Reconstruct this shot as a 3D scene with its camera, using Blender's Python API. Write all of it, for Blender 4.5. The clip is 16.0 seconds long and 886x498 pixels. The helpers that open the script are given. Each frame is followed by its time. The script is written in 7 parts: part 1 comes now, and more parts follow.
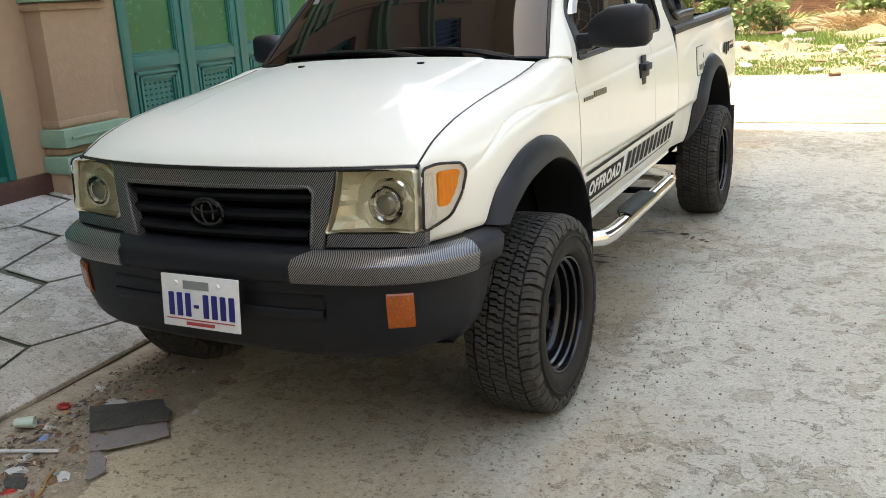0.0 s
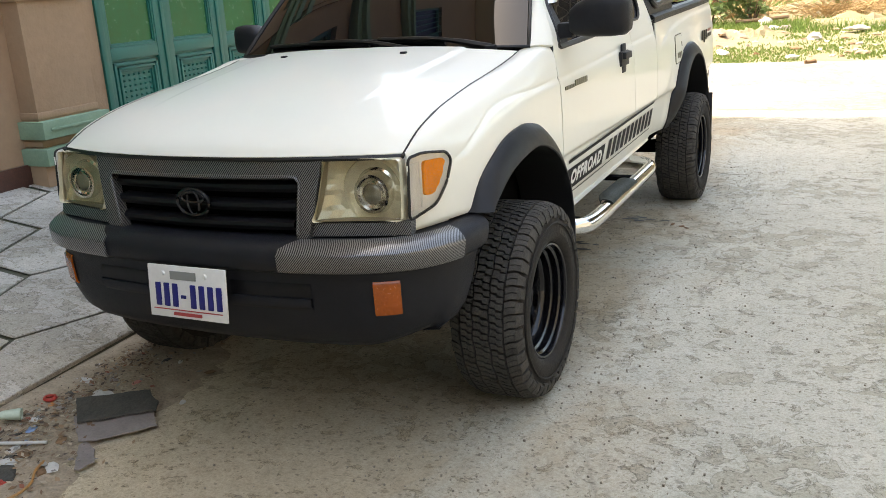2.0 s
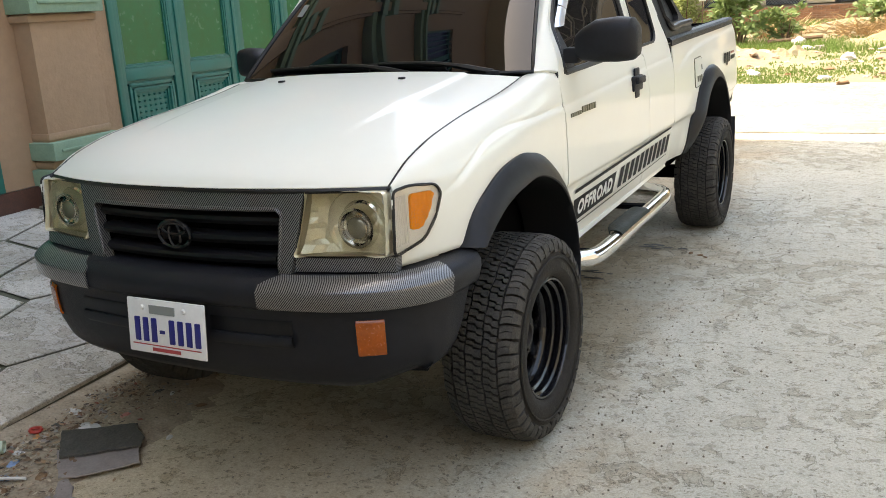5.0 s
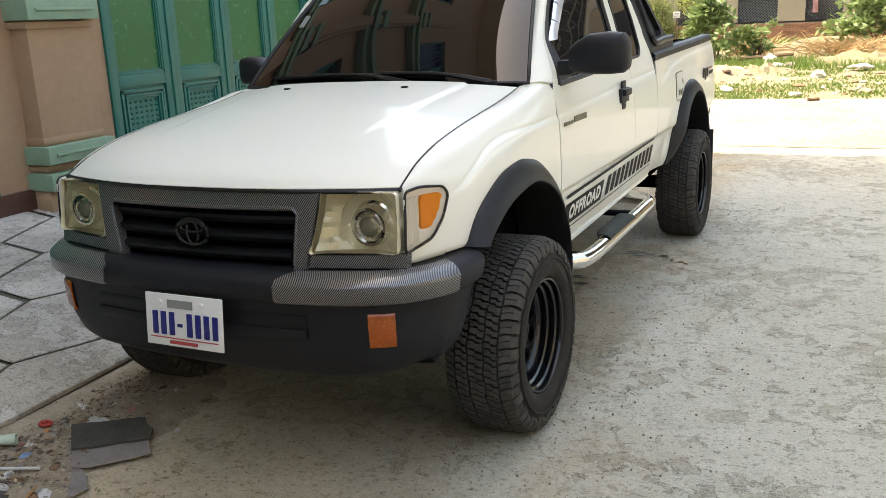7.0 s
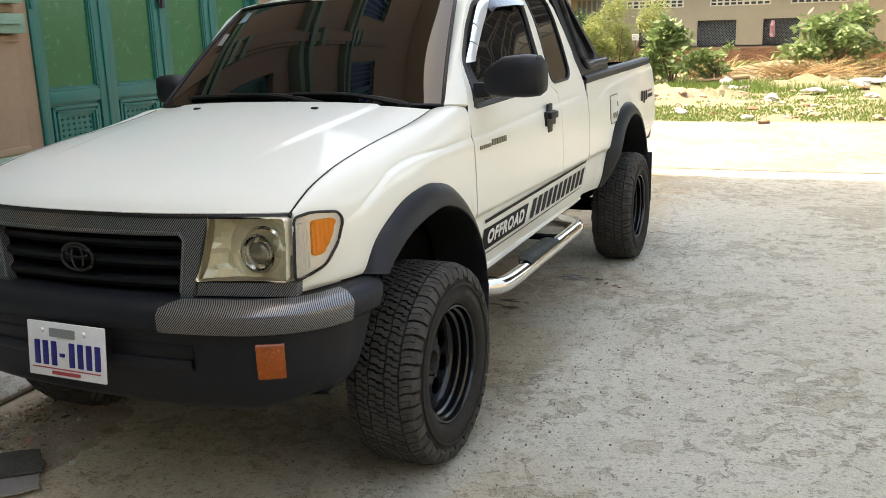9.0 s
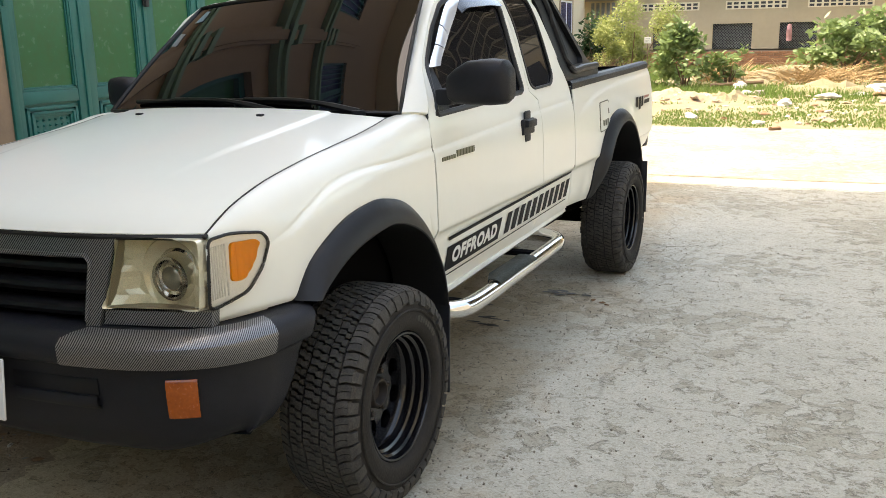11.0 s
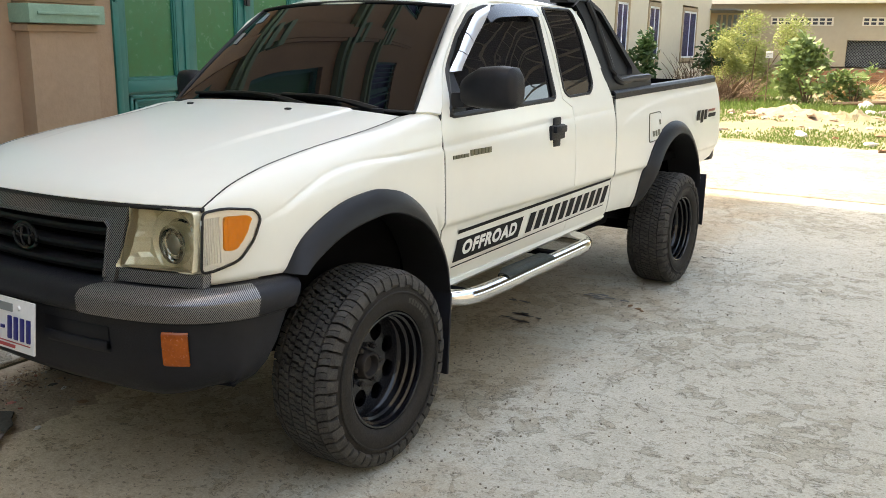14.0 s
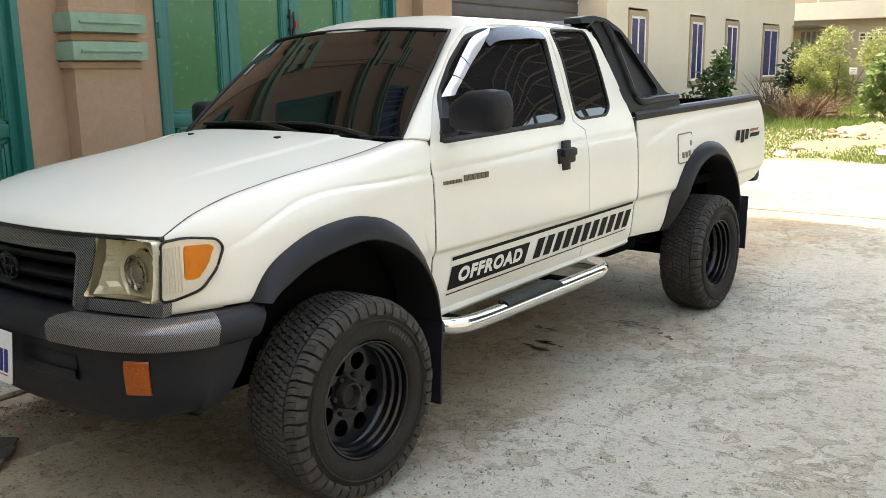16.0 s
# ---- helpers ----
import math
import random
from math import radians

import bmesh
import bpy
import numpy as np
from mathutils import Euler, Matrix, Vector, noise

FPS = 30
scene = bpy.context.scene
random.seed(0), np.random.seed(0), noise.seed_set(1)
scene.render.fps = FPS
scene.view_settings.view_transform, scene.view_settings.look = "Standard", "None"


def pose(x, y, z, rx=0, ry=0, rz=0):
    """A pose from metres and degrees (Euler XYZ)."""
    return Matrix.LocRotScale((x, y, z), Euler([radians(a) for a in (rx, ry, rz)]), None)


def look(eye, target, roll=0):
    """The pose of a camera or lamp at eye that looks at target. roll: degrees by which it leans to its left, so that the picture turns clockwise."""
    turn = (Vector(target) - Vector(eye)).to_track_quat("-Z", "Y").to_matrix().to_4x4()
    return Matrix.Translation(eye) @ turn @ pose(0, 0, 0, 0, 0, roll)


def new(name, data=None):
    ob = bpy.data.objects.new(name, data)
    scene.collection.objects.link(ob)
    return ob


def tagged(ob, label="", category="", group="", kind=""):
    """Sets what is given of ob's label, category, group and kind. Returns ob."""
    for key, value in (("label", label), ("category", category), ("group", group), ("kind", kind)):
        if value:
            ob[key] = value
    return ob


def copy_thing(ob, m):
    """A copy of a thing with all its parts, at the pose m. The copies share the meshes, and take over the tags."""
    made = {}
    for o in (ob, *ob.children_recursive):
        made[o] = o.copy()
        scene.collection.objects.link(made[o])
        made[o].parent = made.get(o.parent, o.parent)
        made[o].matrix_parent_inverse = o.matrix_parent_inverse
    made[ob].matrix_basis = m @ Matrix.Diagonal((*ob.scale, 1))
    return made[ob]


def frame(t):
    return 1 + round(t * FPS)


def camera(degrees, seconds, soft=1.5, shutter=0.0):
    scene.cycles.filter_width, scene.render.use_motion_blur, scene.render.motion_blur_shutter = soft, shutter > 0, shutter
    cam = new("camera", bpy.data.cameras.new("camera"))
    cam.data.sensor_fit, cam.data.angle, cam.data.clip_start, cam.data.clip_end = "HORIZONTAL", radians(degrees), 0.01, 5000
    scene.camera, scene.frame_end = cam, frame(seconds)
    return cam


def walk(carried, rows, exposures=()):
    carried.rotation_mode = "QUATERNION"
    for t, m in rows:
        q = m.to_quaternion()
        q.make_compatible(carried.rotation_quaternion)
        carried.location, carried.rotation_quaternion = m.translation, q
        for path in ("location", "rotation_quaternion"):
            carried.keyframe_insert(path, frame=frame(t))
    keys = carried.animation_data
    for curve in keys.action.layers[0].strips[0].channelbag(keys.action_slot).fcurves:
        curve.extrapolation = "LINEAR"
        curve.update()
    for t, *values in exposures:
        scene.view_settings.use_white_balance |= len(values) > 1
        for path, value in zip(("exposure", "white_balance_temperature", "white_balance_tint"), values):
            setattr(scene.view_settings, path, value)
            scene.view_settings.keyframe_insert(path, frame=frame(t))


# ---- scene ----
from mathutils.geometry import delaunay_2d_cdt
SKY, SUN = 0.15, 1.9
TRUCK_X, TRUCK_Y = -1.6877, 2.8734
EXPOSURE = 2.67
cam = camera(53.4, 16.0, soft=0.65)
METRES, EYE, TILT, LEAN, TURN = 2.567, 1.438, 0.0, 0.6, 24.1
ROWS = [
    (0.0, 0.0, 0.0, 0.0, -0.69, -15.94, 2.42),
    (0.5, -0.015, -0.0468, 0.0001, -1.65, -15.99, 2.27),
    (1.0, -0.0262, -0.0687, 0.0019, -1.72, -16.08, 2.24),
    (1.5, -0.0256, -0.0531, -0.0022, -1.95, -16.38, 2.46),
    (2.0, -0.0067, -0.0114, 0.0017, -2.1, -16.68, 2.6),
    (2.5, 0.0246, 0.0325, 0.0094, -1.53, -16.01, 2.3),
    (3.0, 0.042, 0.0503, 0.0074, -0.19, -15.45, 1.88),
    (3.5, 0.0466, 0.0484, 0.006, 0.3, -15.49, 2.26),
    (4.0, 0.0457, 0.0456, 0.0064, 0.45, -15.52, 2.72),
    (6.5, 0.0228, 0.0203, 0.0068, -1.16, -15.12, 1.84),
    (7.0, 0.003, -0.0176, 0.0082, -1.58, -14.75, 1.71),
    (7.5, -0.0078, -0.0491, 0.0089, -2.28, -14.23, 1.43),
    (8.0, 0.0058, -0.0464, 0.0101, -3.94, -13.83, 1.43),
    (8.5, 0.0494, -0.0137, 0.011, -4.08, -13.61, 1.67),
    (9.0, 0.0866, 0.0126, 0.0086, -3.56, -13.62, 0.93),
    (11.5, 0.2188, 0.1384, 0.0096, -1.69, -13.45, 0.28),
    (12.0, 0.2812, 0.1482, 0.0107, 0.42, -13.58, -0.13),
    (12.5, 0.3063, 0.1385, 0.0078, 1.99, -13.64, 0.54),
    (13.0, 0.3233, 0.0919, 0.0069, 3.47, -13.35, 0.82),
    (13.5, 0.3409, 0.0414, 0.0086, 4.39, -13.27, -0.45),
    (14.0, 0.3378, 0.0184, 0.014, 5.77, -13.32, -1.48),
    (14.5, 0.355, 0.0241, 0.0152, 8.34, -12.68, -1.59),
    (15.0, 0.3918, 0.0418, 0.0158, 9.98, -12.26, -0.82),
    (15.5, 0.4381, 0.0598, 0.0157, 10.7, -11.93, -0.28),
    (16.0, 0.4756, 0.0628, 0.0121, 11.12, -11.7, 0.15),
]
walk(cam, [(t, pose(0, 0, EYE, TILT, LEAN, TURN) @ pose(METRES * x, METRES * y, METRES * z, 90 + pitch, roll, yaw)) for t, x, y, z, yaw, pitch, roll in ROWS], exposures=[(t, EXPOSURE + e, 8650, 8) for t, e in ((0.0, 0.04), (3.0, 0.05), (6.5, -0.03), (9.0, -0.12), (11.5, -0.10), (12.5, -0.07), (16.0, -0.03))])

# ---- world and light ----
world = bpy.data.worlds.new("World")
scene.world = world
world.use_nodes = True
wn = world.node_tree.nodes
sky = wn.new("ShaderNodeTexSky")
sky.sky_type = "NISHITA"
sky.sun_disc = False
sky.sun_elevation = radians(60)
sky.sun_rotation = radians(270)
sky.dust_density = 2.6
wn["Background"].inputs["Strength"].default_value = SKY
world.node_tree.links.new(sky.outputs[0], wn["Background"].inputs["Color"])
sun = new("sun", bpy.data.lights.new("sun", "SUN"))
sun.data.energy, sun.data.angle, sun.data.color = SUN, radians(0.6), (1.0, 0.96, 0.90)
sun.matrix_world = look((-50, 0.0, 87), (0, 0, 0))


# ---- materials ----
def material(name, base=(0.5, 0.5, 0.5), rough=0.5, metal=0.0, var=0.0, scale=8.0, bump=0.0, bscale=60.0, coat=0.0, second=None, spec=0.5, per_piece=0.0):
    m = bpy.data.materials.new(name)
    m.use_nodes = True
    nt = m.node_tree
    b = nt.nodes["Principled BSDF"]
    b.inputs["Base Color"].default_value = (*base, 1)
    b.inputs["Roughness"].default_value = rough
    b.inputs["Metallic"].default_value = metal
    b.inputs["Coat Weight"].default_value = coat
    b.inputs["Coat Roughness"].default_value = 0.12
    b.inputs["Specular IOR Level"].default_value = spec
    co = nt.nodes.new("ShaderNodeTexCoord")
    if var or second:
        n1 = nt.nodes.new("ShaderNodeTexNoise")
        n1.inputs["Scale"].default_value = scale
        n1.inputs["Detail"].default_value = 8
        n1.inputs["Roughness"].default_value = 0.65
        nt.links.new(co.outputs["Object"], n1.inputs["Vector"])
        n2 = nt.nodes.new("ShaderNodeTexNoise")
        n2.inputs["Scale"].default_value = scale * 9
        n2.inputs["Detail"].default_value = 4
        nt.links.new(co.outputs["Object"], n2.inputs["Vector"])
        mixn = nt.nodes.new("ShaderNodeMath")
        mixn.operation = "MULTIPLY_ADD"
        mixn.inputs[1].default_value = 0.4
        nt.links.new(n2.outputs["Fac"], mixn.inputs[0])
        half = nt.nodes.new("ShaderNodeMath")
        half.operation = "MULTIPLY"
        half.inputs[1].default_value = 0.6
        nt.links.new(n1.outputs["Fac"], half.inputs[0])
        nt.links.new(half.outputs[0], mixn.inputs[2])
        ramp = nt.nodes.new("ShaderNodeValToRGB")
        ramp.color_ramp.elements[0].position, ramp.color_ramp.elements[1].position = 0.34, 0.66
        lo = second if second else tuple(c * (1 - var) for c in base)
        hi = base if second else tuple(min(1, c * (1 + var)) for c in base)
        ramp.color_ramp.elements[0].color, ramp.color_ramp.elements[1].color = (*lo, 1), (*hi, 1)
        nt.links.new(mixn.outputs[0], ramp.inputs[0])
        out = ramp.outputs[0]
        if per_piece:
            info = nt.nodes.new("ShaderNodeObjectInfo")
            mr = nt.nodes.new("ShaderNodeMapRange")
            mr.inputs[3].default_value, mr.inputs[4].default_value = 1 - per_piece, 1 + per_piece
            nt.links.new(info.outputs["Random"], mr.inputs[0])
            mul = nt.nodes.new("ShaderNodeVectorMath")
            mul.operation = "SCALE"
            nt.links.new(out, mul.inputs[0])
            nt.links.new(mr.outputs[0], mul.inputs["Scale"])
            out = mul.outputs[0]
        nt.links.new(out, b.inputs["Base Color"])
        rr = nt.nodes.new("ShaderNodeMapRange")
        rr.inputs[3].default_value, rr.inputs[4].default_value = max(0.02, rough - 0.08), min(1, rough + 0.08)
        nt.links.new(n2.outputs["Fac"], rr.inputs[0])
        if rough > 0.15:
            nt.links.new(rr.outputs[0], b.inputs["Roughness"])
    if bump:
        n3 = nt.nodes.new("ShaderNodeTexNoise")
        n3.inputs["Scale"].default_value = bscale
        n3.inputs["Detail"].default_value = 6
        nt.links.new(co.outputs["Object"], n3.inputs["Vector"])
        bp = nt.nodes.new("ShaderNodeBump")
        bp.inputs["Strength"].default_value = bump
        bp.inputs["Distance"].default_value = 0.01
        nt.links.new(n3.outputs["Fac"], bp.inputs["Height"])
        nt.links.new(bp.outputs[0], b.inputs["Normal"])
    return m


def glass_tint(name, tint, rough=0.01, ior=1.42):
    m = bpy.data.materials.new(name)
    m.use_nodes = True
    b = m.node_tree.nodes["Principled BSDF"]
    b.inputs["Base Color"].default_value = (*tint, 1)
    b.inputs["Roughness"].default_value = rough
    b.inputs["IOR"].default_value = ior
    return m


def weave(name):
    """Silver-grey film printed with a fine diagonal twill."""
    m = material(name, (0.2, 0.2, 0.2), 0.3, 0.3, coat=0.6)
    nt = m.node_tree
    b = nt.nodes["Principled BSDF"]
    co = nt.nodes.new("ShaderNodeTexCoord")
    mp = nt.nodes.new("ShaderNodeMapping")
    mp.inputs["Scale"].default_value = (1, 1, -1)
    nt.links.new(co.outputs["Object"], mp.inputs["Vector"])
    w = nt.nodes.new("ShaderNodeTexWave")
    w.bands_direction = "DIAGONAL"
    w.inputs["Scale"].default_value = 76.0
    w.inputs["Distortion"].default_value = 0.0
    nt.links.new(mp.outputs[0], w.inputs["Vector"])
    r = nt.nodes.new("ShaderNodeValToRGB")
    r.color_ramp.elements[0].position, r.color_ramp.elements[1].position = 0.4, 0.6
    r.color_ramp.elements[0].color, r.color_ramp.elements[1].color = (0.012, 0.012, 0.013, 1), (0.20, 0.199, 0.196, 1)
    nt.links.new(w.outputs["Fac"], r.inputs[0])
    nt.links.new(r.outputs[0], b.inputs["Base Color"])
    return m


def ground_material(name, base, dark, stain_scale, bump, dirt=False):
    """Worn concrete: broad stains, middle blotches, fine grain and pits."""
    m = material(name, base, 0.9)
    nt = m.node_tree
    b = nt.nodes["Principled BSDF"]
    co = nt.nodes.new("ShaderNodeTexCoord")

    def noise_at(s, d=8, rough=0.6, dist=0.0):
        n = nt.nodes.new("ShaderNodeTexNoise")
        n.inputs["Scale"].default_value, n.inputs["Detail"].default_value, n.inputs["Roughness"].default_value = s, d, rough
        n.inputs["Distortion"].default_value = dist
        nt.links.new(co.outputs["Object"], n.inputs["Vector"])
        return n

    def ramp(src, p0, p1, c0, c1):
        r = nt.nodes.new("ShaderNodeValToRGB")
        r.color_ramp.elements[0].position, r.color_ramp.elements[1].position = p0, p1
        r.color_ramp.elements[0].color, r.color_ramp.elements[1].color = (*c0, 1), (*c1, 1)
        nt.links.new(src, r.inputs[0])
        return r.outputs[0]

    def mix(a, c, f, mode="MULTIPLY"):
        x = nt.nodes.new("ShaderNodeMix")
        x.data_type, x.blend_type = "RGBA", mode
        x.inputs["Factor"].default_value = f
        nt.links.new(a, x.inputs["A"])
        nt.links.new(c, x.inputs["B"])
        return x.outputs["Result"]

    def bands(src, stops):
        r = nt.nodes.new("ShaderNodeValToRGB")
        e = r.color_ramp.elements
        while len(e) < len(stops):
            e.new(0.5)
        for i, (p, col) in enumerate(stops):
            e[i].position, e[i].color = p, (*col, 1)
        nt.links.new(src, r.inputs[0])
        return r.outputs[0]

    def pits(s, size, seed):
        v = nt.nodes.new("ShaderNodeTexVoronoi")
        v.inputs["Scale"].default_value = s
        sh = nt.nodes.new("ShaderNodeMapping")
        sh.inputs["Location"].default_value = (seed, seed * 2, 0)
        sh.inputs["Scale"].default_value = (0.6, 1.0, 1.0)
        nt.links.new(co.outputs["Object"], sh.inputs["Vector"])
        nt.links.new(sh.outputs[0], v.inputs["Vector"])
        sep = nt.nodes.new("ShaderNodeSeparateColor")
        nt.links.new(v.outputs["Color"], sep.inputs[0])
        rad = nt.nodes.new("ShaderNodeMath")
        rad.operation = "MULTIPLY_ADD"
        rad.inputs[1].default_value, rad.inputs[2].default_value = size * 2.4, -size
        nt.links.new(sep.outputs[0], rad.inputs[0])
        d = nt.nodes.new("ShaderNodeMath")
        d.operation = "SUBTRACT"
        nt.links.new(v.outputs["Distance"], d.inputs[0])
        nt.links.new(rad.outputs[0], d.inputs[1])
        return ramp(d.outputs[0], 0.0, 0.06, (0.30, 0.28, 0.25), (1, 1, 1))

    one = (1, 1, 1)
    broad = ramp(noise_at(stain_scale, 6, 0.6, 0.3).outputs["Fac"], 0.38, 0.62, dark, base)
    mid = ramp(noise_at(9.0, 12, 0.8).outputs["Fac"], 0.36, 0.58, (0.88, 0.87, 0.85), (1.03, 1.03, 1.03))
    fine = mix(ramp(noise_at(110, 6, 0.8).outputs["Fac"], 0.36, 0.58, (0.72, 0.71, 0.69), (1.08, 1.08, 1.08)), ramp(noise_at(42, 6, 0.72).outputs["Fac"], 0.36, 0.46, (0.66, 0.65, 0.62), one), 0.75)
    # flaked patches in clusters: a broad noise says where, a finer one their outline
    both = nt.nodes.new("ShaderNodeMath")
    both.operation = "MULTIPLY_ADD"
    both.inputs[1].default_value = 0.62
    nt.links.new(noise_at(8.5, 7, 0.62, 0.5).outputs["Fac"], both.inputs[0])
    where = nt.nodes.new("ShaderNodeMath")
    where.operation = "MULTIPLY"
    where.inputs[1].default_value = 0.55
    nt.links.new(noise_at(0.75, 3, 0.55).outputs["Fac"], where.inputs[0])
    nt.links.new(where.outputs[0], both.inputs[2])
    spall = bands(both.outputs[0], ((0.0, one), (0.624, one), (0.629, (0.46, 0.445, 0.41)), (0.640, (0.84, 0.82, 0.775)), (1.0, (0.77, 0.75, 0.70))))
    chips = bands(noise_at(21, 5, 0.6, 0.35).outputs["Fac"], ((0.0, one), (0.598, one), (0.606, (1.10, 1.09, 1.07)), (0.613, (0.46, 0.445, 0.42)), (0.65, (0.84, 0.82, 0.78)), (1.0, (0.7, 0.68, 0.64))))
    c = mix(mix(mix(broad, mid, 0.9), fine, 0.9), spall, 0.95)
    c = mix(mix(mix(c, chips, 0.9), pits(24, 0.15, 0.0), 0.4), pits(60, 0.20, 3.7), 0.55)
    if dirt:
        # trodden brown dirt, ragged from the kerb; its tone also carries the truck's shade
        sep = nt.nodes.new("ShaderNodeSeparateXYZ")
        nt.links.new(co.outputs["Object"], sep.inputs[0])
        far = nt.nodes.new("ShaderNodeMapRange")
        far.inputs[1].default_value, far.inputs[2].default_value = -2.4, 0.25
        far.inputs[3].default_value, far.inputs[4].default_value = 0.60, -0.36
        nt.links.new(sep.outputs[0], far.inputs[0])
        add = nt.nodes.new("ShaderNodeMath")
        add.operation = "ADD"
        nt.links.new(far.outputs[0], add.inputs[0])
        nt.links.new(noise_at(0.8, 12, 0.72, 0.8).outputs["Fac"], add.inputs[1])
        # darkest stop falls under and beside the truck, lighter again towards the kerb
        soil = bands(add.outputs[0], ((0.0, one), (0.38, one), (0.62, (0.87, 0.745, 0.625)), (0.84, (0.97, 0.825, 0.69)), (1.0, (1.16, 0.99, 0.82))))
        c = mix(c, soil, 1.0)
    # long hairline cracks
    wob = nt.nodes.new("ShaderNodeVectorMath")
    wob.operation = "MULTIPLY_ADD"
    wob.inputs[1].default_value = (0.5, 0.5, 0.0)
    nt.links.new(noise_at(1.3, 8, 0.6).outputs["Color"], wob.inputs[0])
    nt.links.new(co.outputs["Object"], wob.inputs[2])
    vc = nt.nodes.new("ShaderNodeTexVoronoi")
    vc.feature = "DISTANCE_TO_EDGE"
    vc.inputs["Scale"].default_value = 0.42
    nt.links.new(wob.outputs[0], vc.inputs["Vector"])
    c = mix(c, ramp(vc.outputs["Distance"], 0.0008, 0.0032, (0.45, 0.43, 0.40), one), 0.45)
    nt.links.new(c, b.inputs["Base Color"])
    bp = nt.nodes.new("ShaderNodeBump")
    bp.inputs["Strength"].default_value, bp.inputs["Distance"].default_value = bump, 0.010
    nt.links.new(noise_at(48, 8, 0.75).outputs["Fac"], bp.inputs["Height"])
    b2 = nt.nodes.new("ShaderNodeBump")
    b2.inputs["Strength"].default_value, b2.inputs["Distance"].default_value = 0.6, 0.012
    nt.links.new(spall, b2.inputs["Height"])
    nt.links.new(bp.outputs[0], b2.inputs["Normal"])
    nt.links.new(b2.outputs[0], b.inputs["Normal"])
    return m


M = {}
M["paint"] = material("cream_white_paint", (0.80, 0.79, 0.70), 0.4, coat=0.55, var=0.015, scale=1.5, spec=0.2)
M["paint"].node_tree.nodes["Principled BSDF"].inputs["Coat Roughness"].default_value = 0.07
M["black_plastic"] = material("black_textured_plastic", (0.0105, 0.011, 0.0142), 0.5, spec=0.3, var=0.25, scale=6, bump=0.12, bscale=400)
M["step_pad"] = material("worn_tread_pad", (0.018, 0.022, 0.018), 0.6, spec=0.2, second=(0.032, 0.038, 0.031), scale=30, bump=0.3, bscale=120)
M["flare_plastic"] = material("dark_flare_plastic", (0.012, 0.012, 0.013), 0.45, spec=0.3, var=0.2, scale=5, bump=0.05, bscale=300)
# near-black, so the shade inside and underneath is partly in the colour
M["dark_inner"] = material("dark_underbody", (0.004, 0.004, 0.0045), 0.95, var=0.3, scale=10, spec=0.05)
M["rubber"] = material("tyre_rubber", (0.013, 0.0115, 0.010), 0.75, second=(0.028, 0.0242, 0.0203), scale=14, bump=0.25, bscale=160, spec=0.25)
M["emblem"] = material("dark_chromed_emblem", (0.06, 0.06, 0.065), 0.22, 0.9, var=0.3, scale=40)
M["tread"] = material("dusty_tread_rubber", (0.030, 0.028, 0.025), 0.8, second=(0.082, 0.076, 0.067), scale=26, bump=0.3, bscale=220, spec=0.2)
M["rim"] = material("satin_black_steel", (0.006, 0.006, 0.0075), 0.18, var=0.2, scale=10, spec=0.5)
M["hub"] = material("rusty_hub", (0.013, 0.009, 0.007), 0.6, var=0.4, scale=30)
M["glass"] = glass_tint("tinted_glass", (0.004, 0.004, 0.005), ior=1.47)
M["side_glass"] = glass_tint("tinted_side_glass", (0.010, 0.010, 0.012), ior=1.65)
M["seal"] = material("rubber_seal", (0.006, 0.006, 0.006), 0.45)
M["chrome"] = material("polished_steel", (0.75, 0.74, 0.72), 0.1, 1.0, bump=0.02, bscale=20)
M["weave"] = weave("silver_twill_film")
M["amber"] = material("amber_lens", (0.90, 0.31, 0.006), 0.3, coat=0.0, spec=0.2, var=0.15, scale=12)
M["amber_dark"] = material("deep_amber_lens", (0.36, 0.075, 0.005), 0.25, coat=0.4, var=0.25, scale=15)
M["plate_white"] = material("plate_white", (0.72, 0.71, 0.68), 0.4, var=0.05, scale=10)
M["plate_blue"] = material("plate_blue", (0.012, 0.014, 0.15), 0.4)
M["plate_red"] = material("plate_red", (0.4, 0.05, 0.05), 0.4)
M["plate_grey"] = material("plate_grey", (0.22, 0.23, 0.22), 0.5)
M["sticker_blue"] = material("faded_blue_sticker", (0.16, 0.24, 0.27), 0.4, var=0.3, scale=40)
M["decal_black"] = material("black_vinyl", (0.010, 0.010, 0.010), 0.5, spec=0.12)
M["decal_white"] = material("white_vinyl", (0.75, 0.74, 0.68), 0.35)
M["reflector"] = material("aged_reflector", (0.98, 0.86, 0.64), 0.22, 0.28, var=0.12, scale=20)
M["lens_core"] = material("projector_lens", (0.34, 0.32, 0.25), 0.08, 0.35, coat=1.0)
M["road"] = ground_material("worn_concrete_road", (0.485, 0.475, 0.405), (0.42, 0.410, 0.345), 0.5, 0.7, dirt=True)
M["sand_road"] = ground_material("pale_concrete", (0.30, 0.292, 0.272), (0.25, 0.238, 0.214), 0.3, 0.5)
M["slab"] = ground_material("grey_stamped_slab", (0.58, 0.53, 0.465), (0.43, 0.39, 0.34), 1.6, 0.9)
M["joint"] = material("mossy_joint", (0.07, 0.078, 0.04), 0.95, second=(0.13, 0.115, 0.09), scale=20, bump=0.4, bscale=90)
M["wall"] = material("tan_rendered_wall", (0.43, 0.275, 0.168), 0.85, second=(0.36, 0.225, 0.137), scale=2.2, bump=0.35, bscale=45)
M["mint"] = material("mint_painted_moulding", (0.26, 0.375, 0.255), 0.75, second=(0.195, 0.30, 0.205), scale=9, bump=0.12, bscale=50)
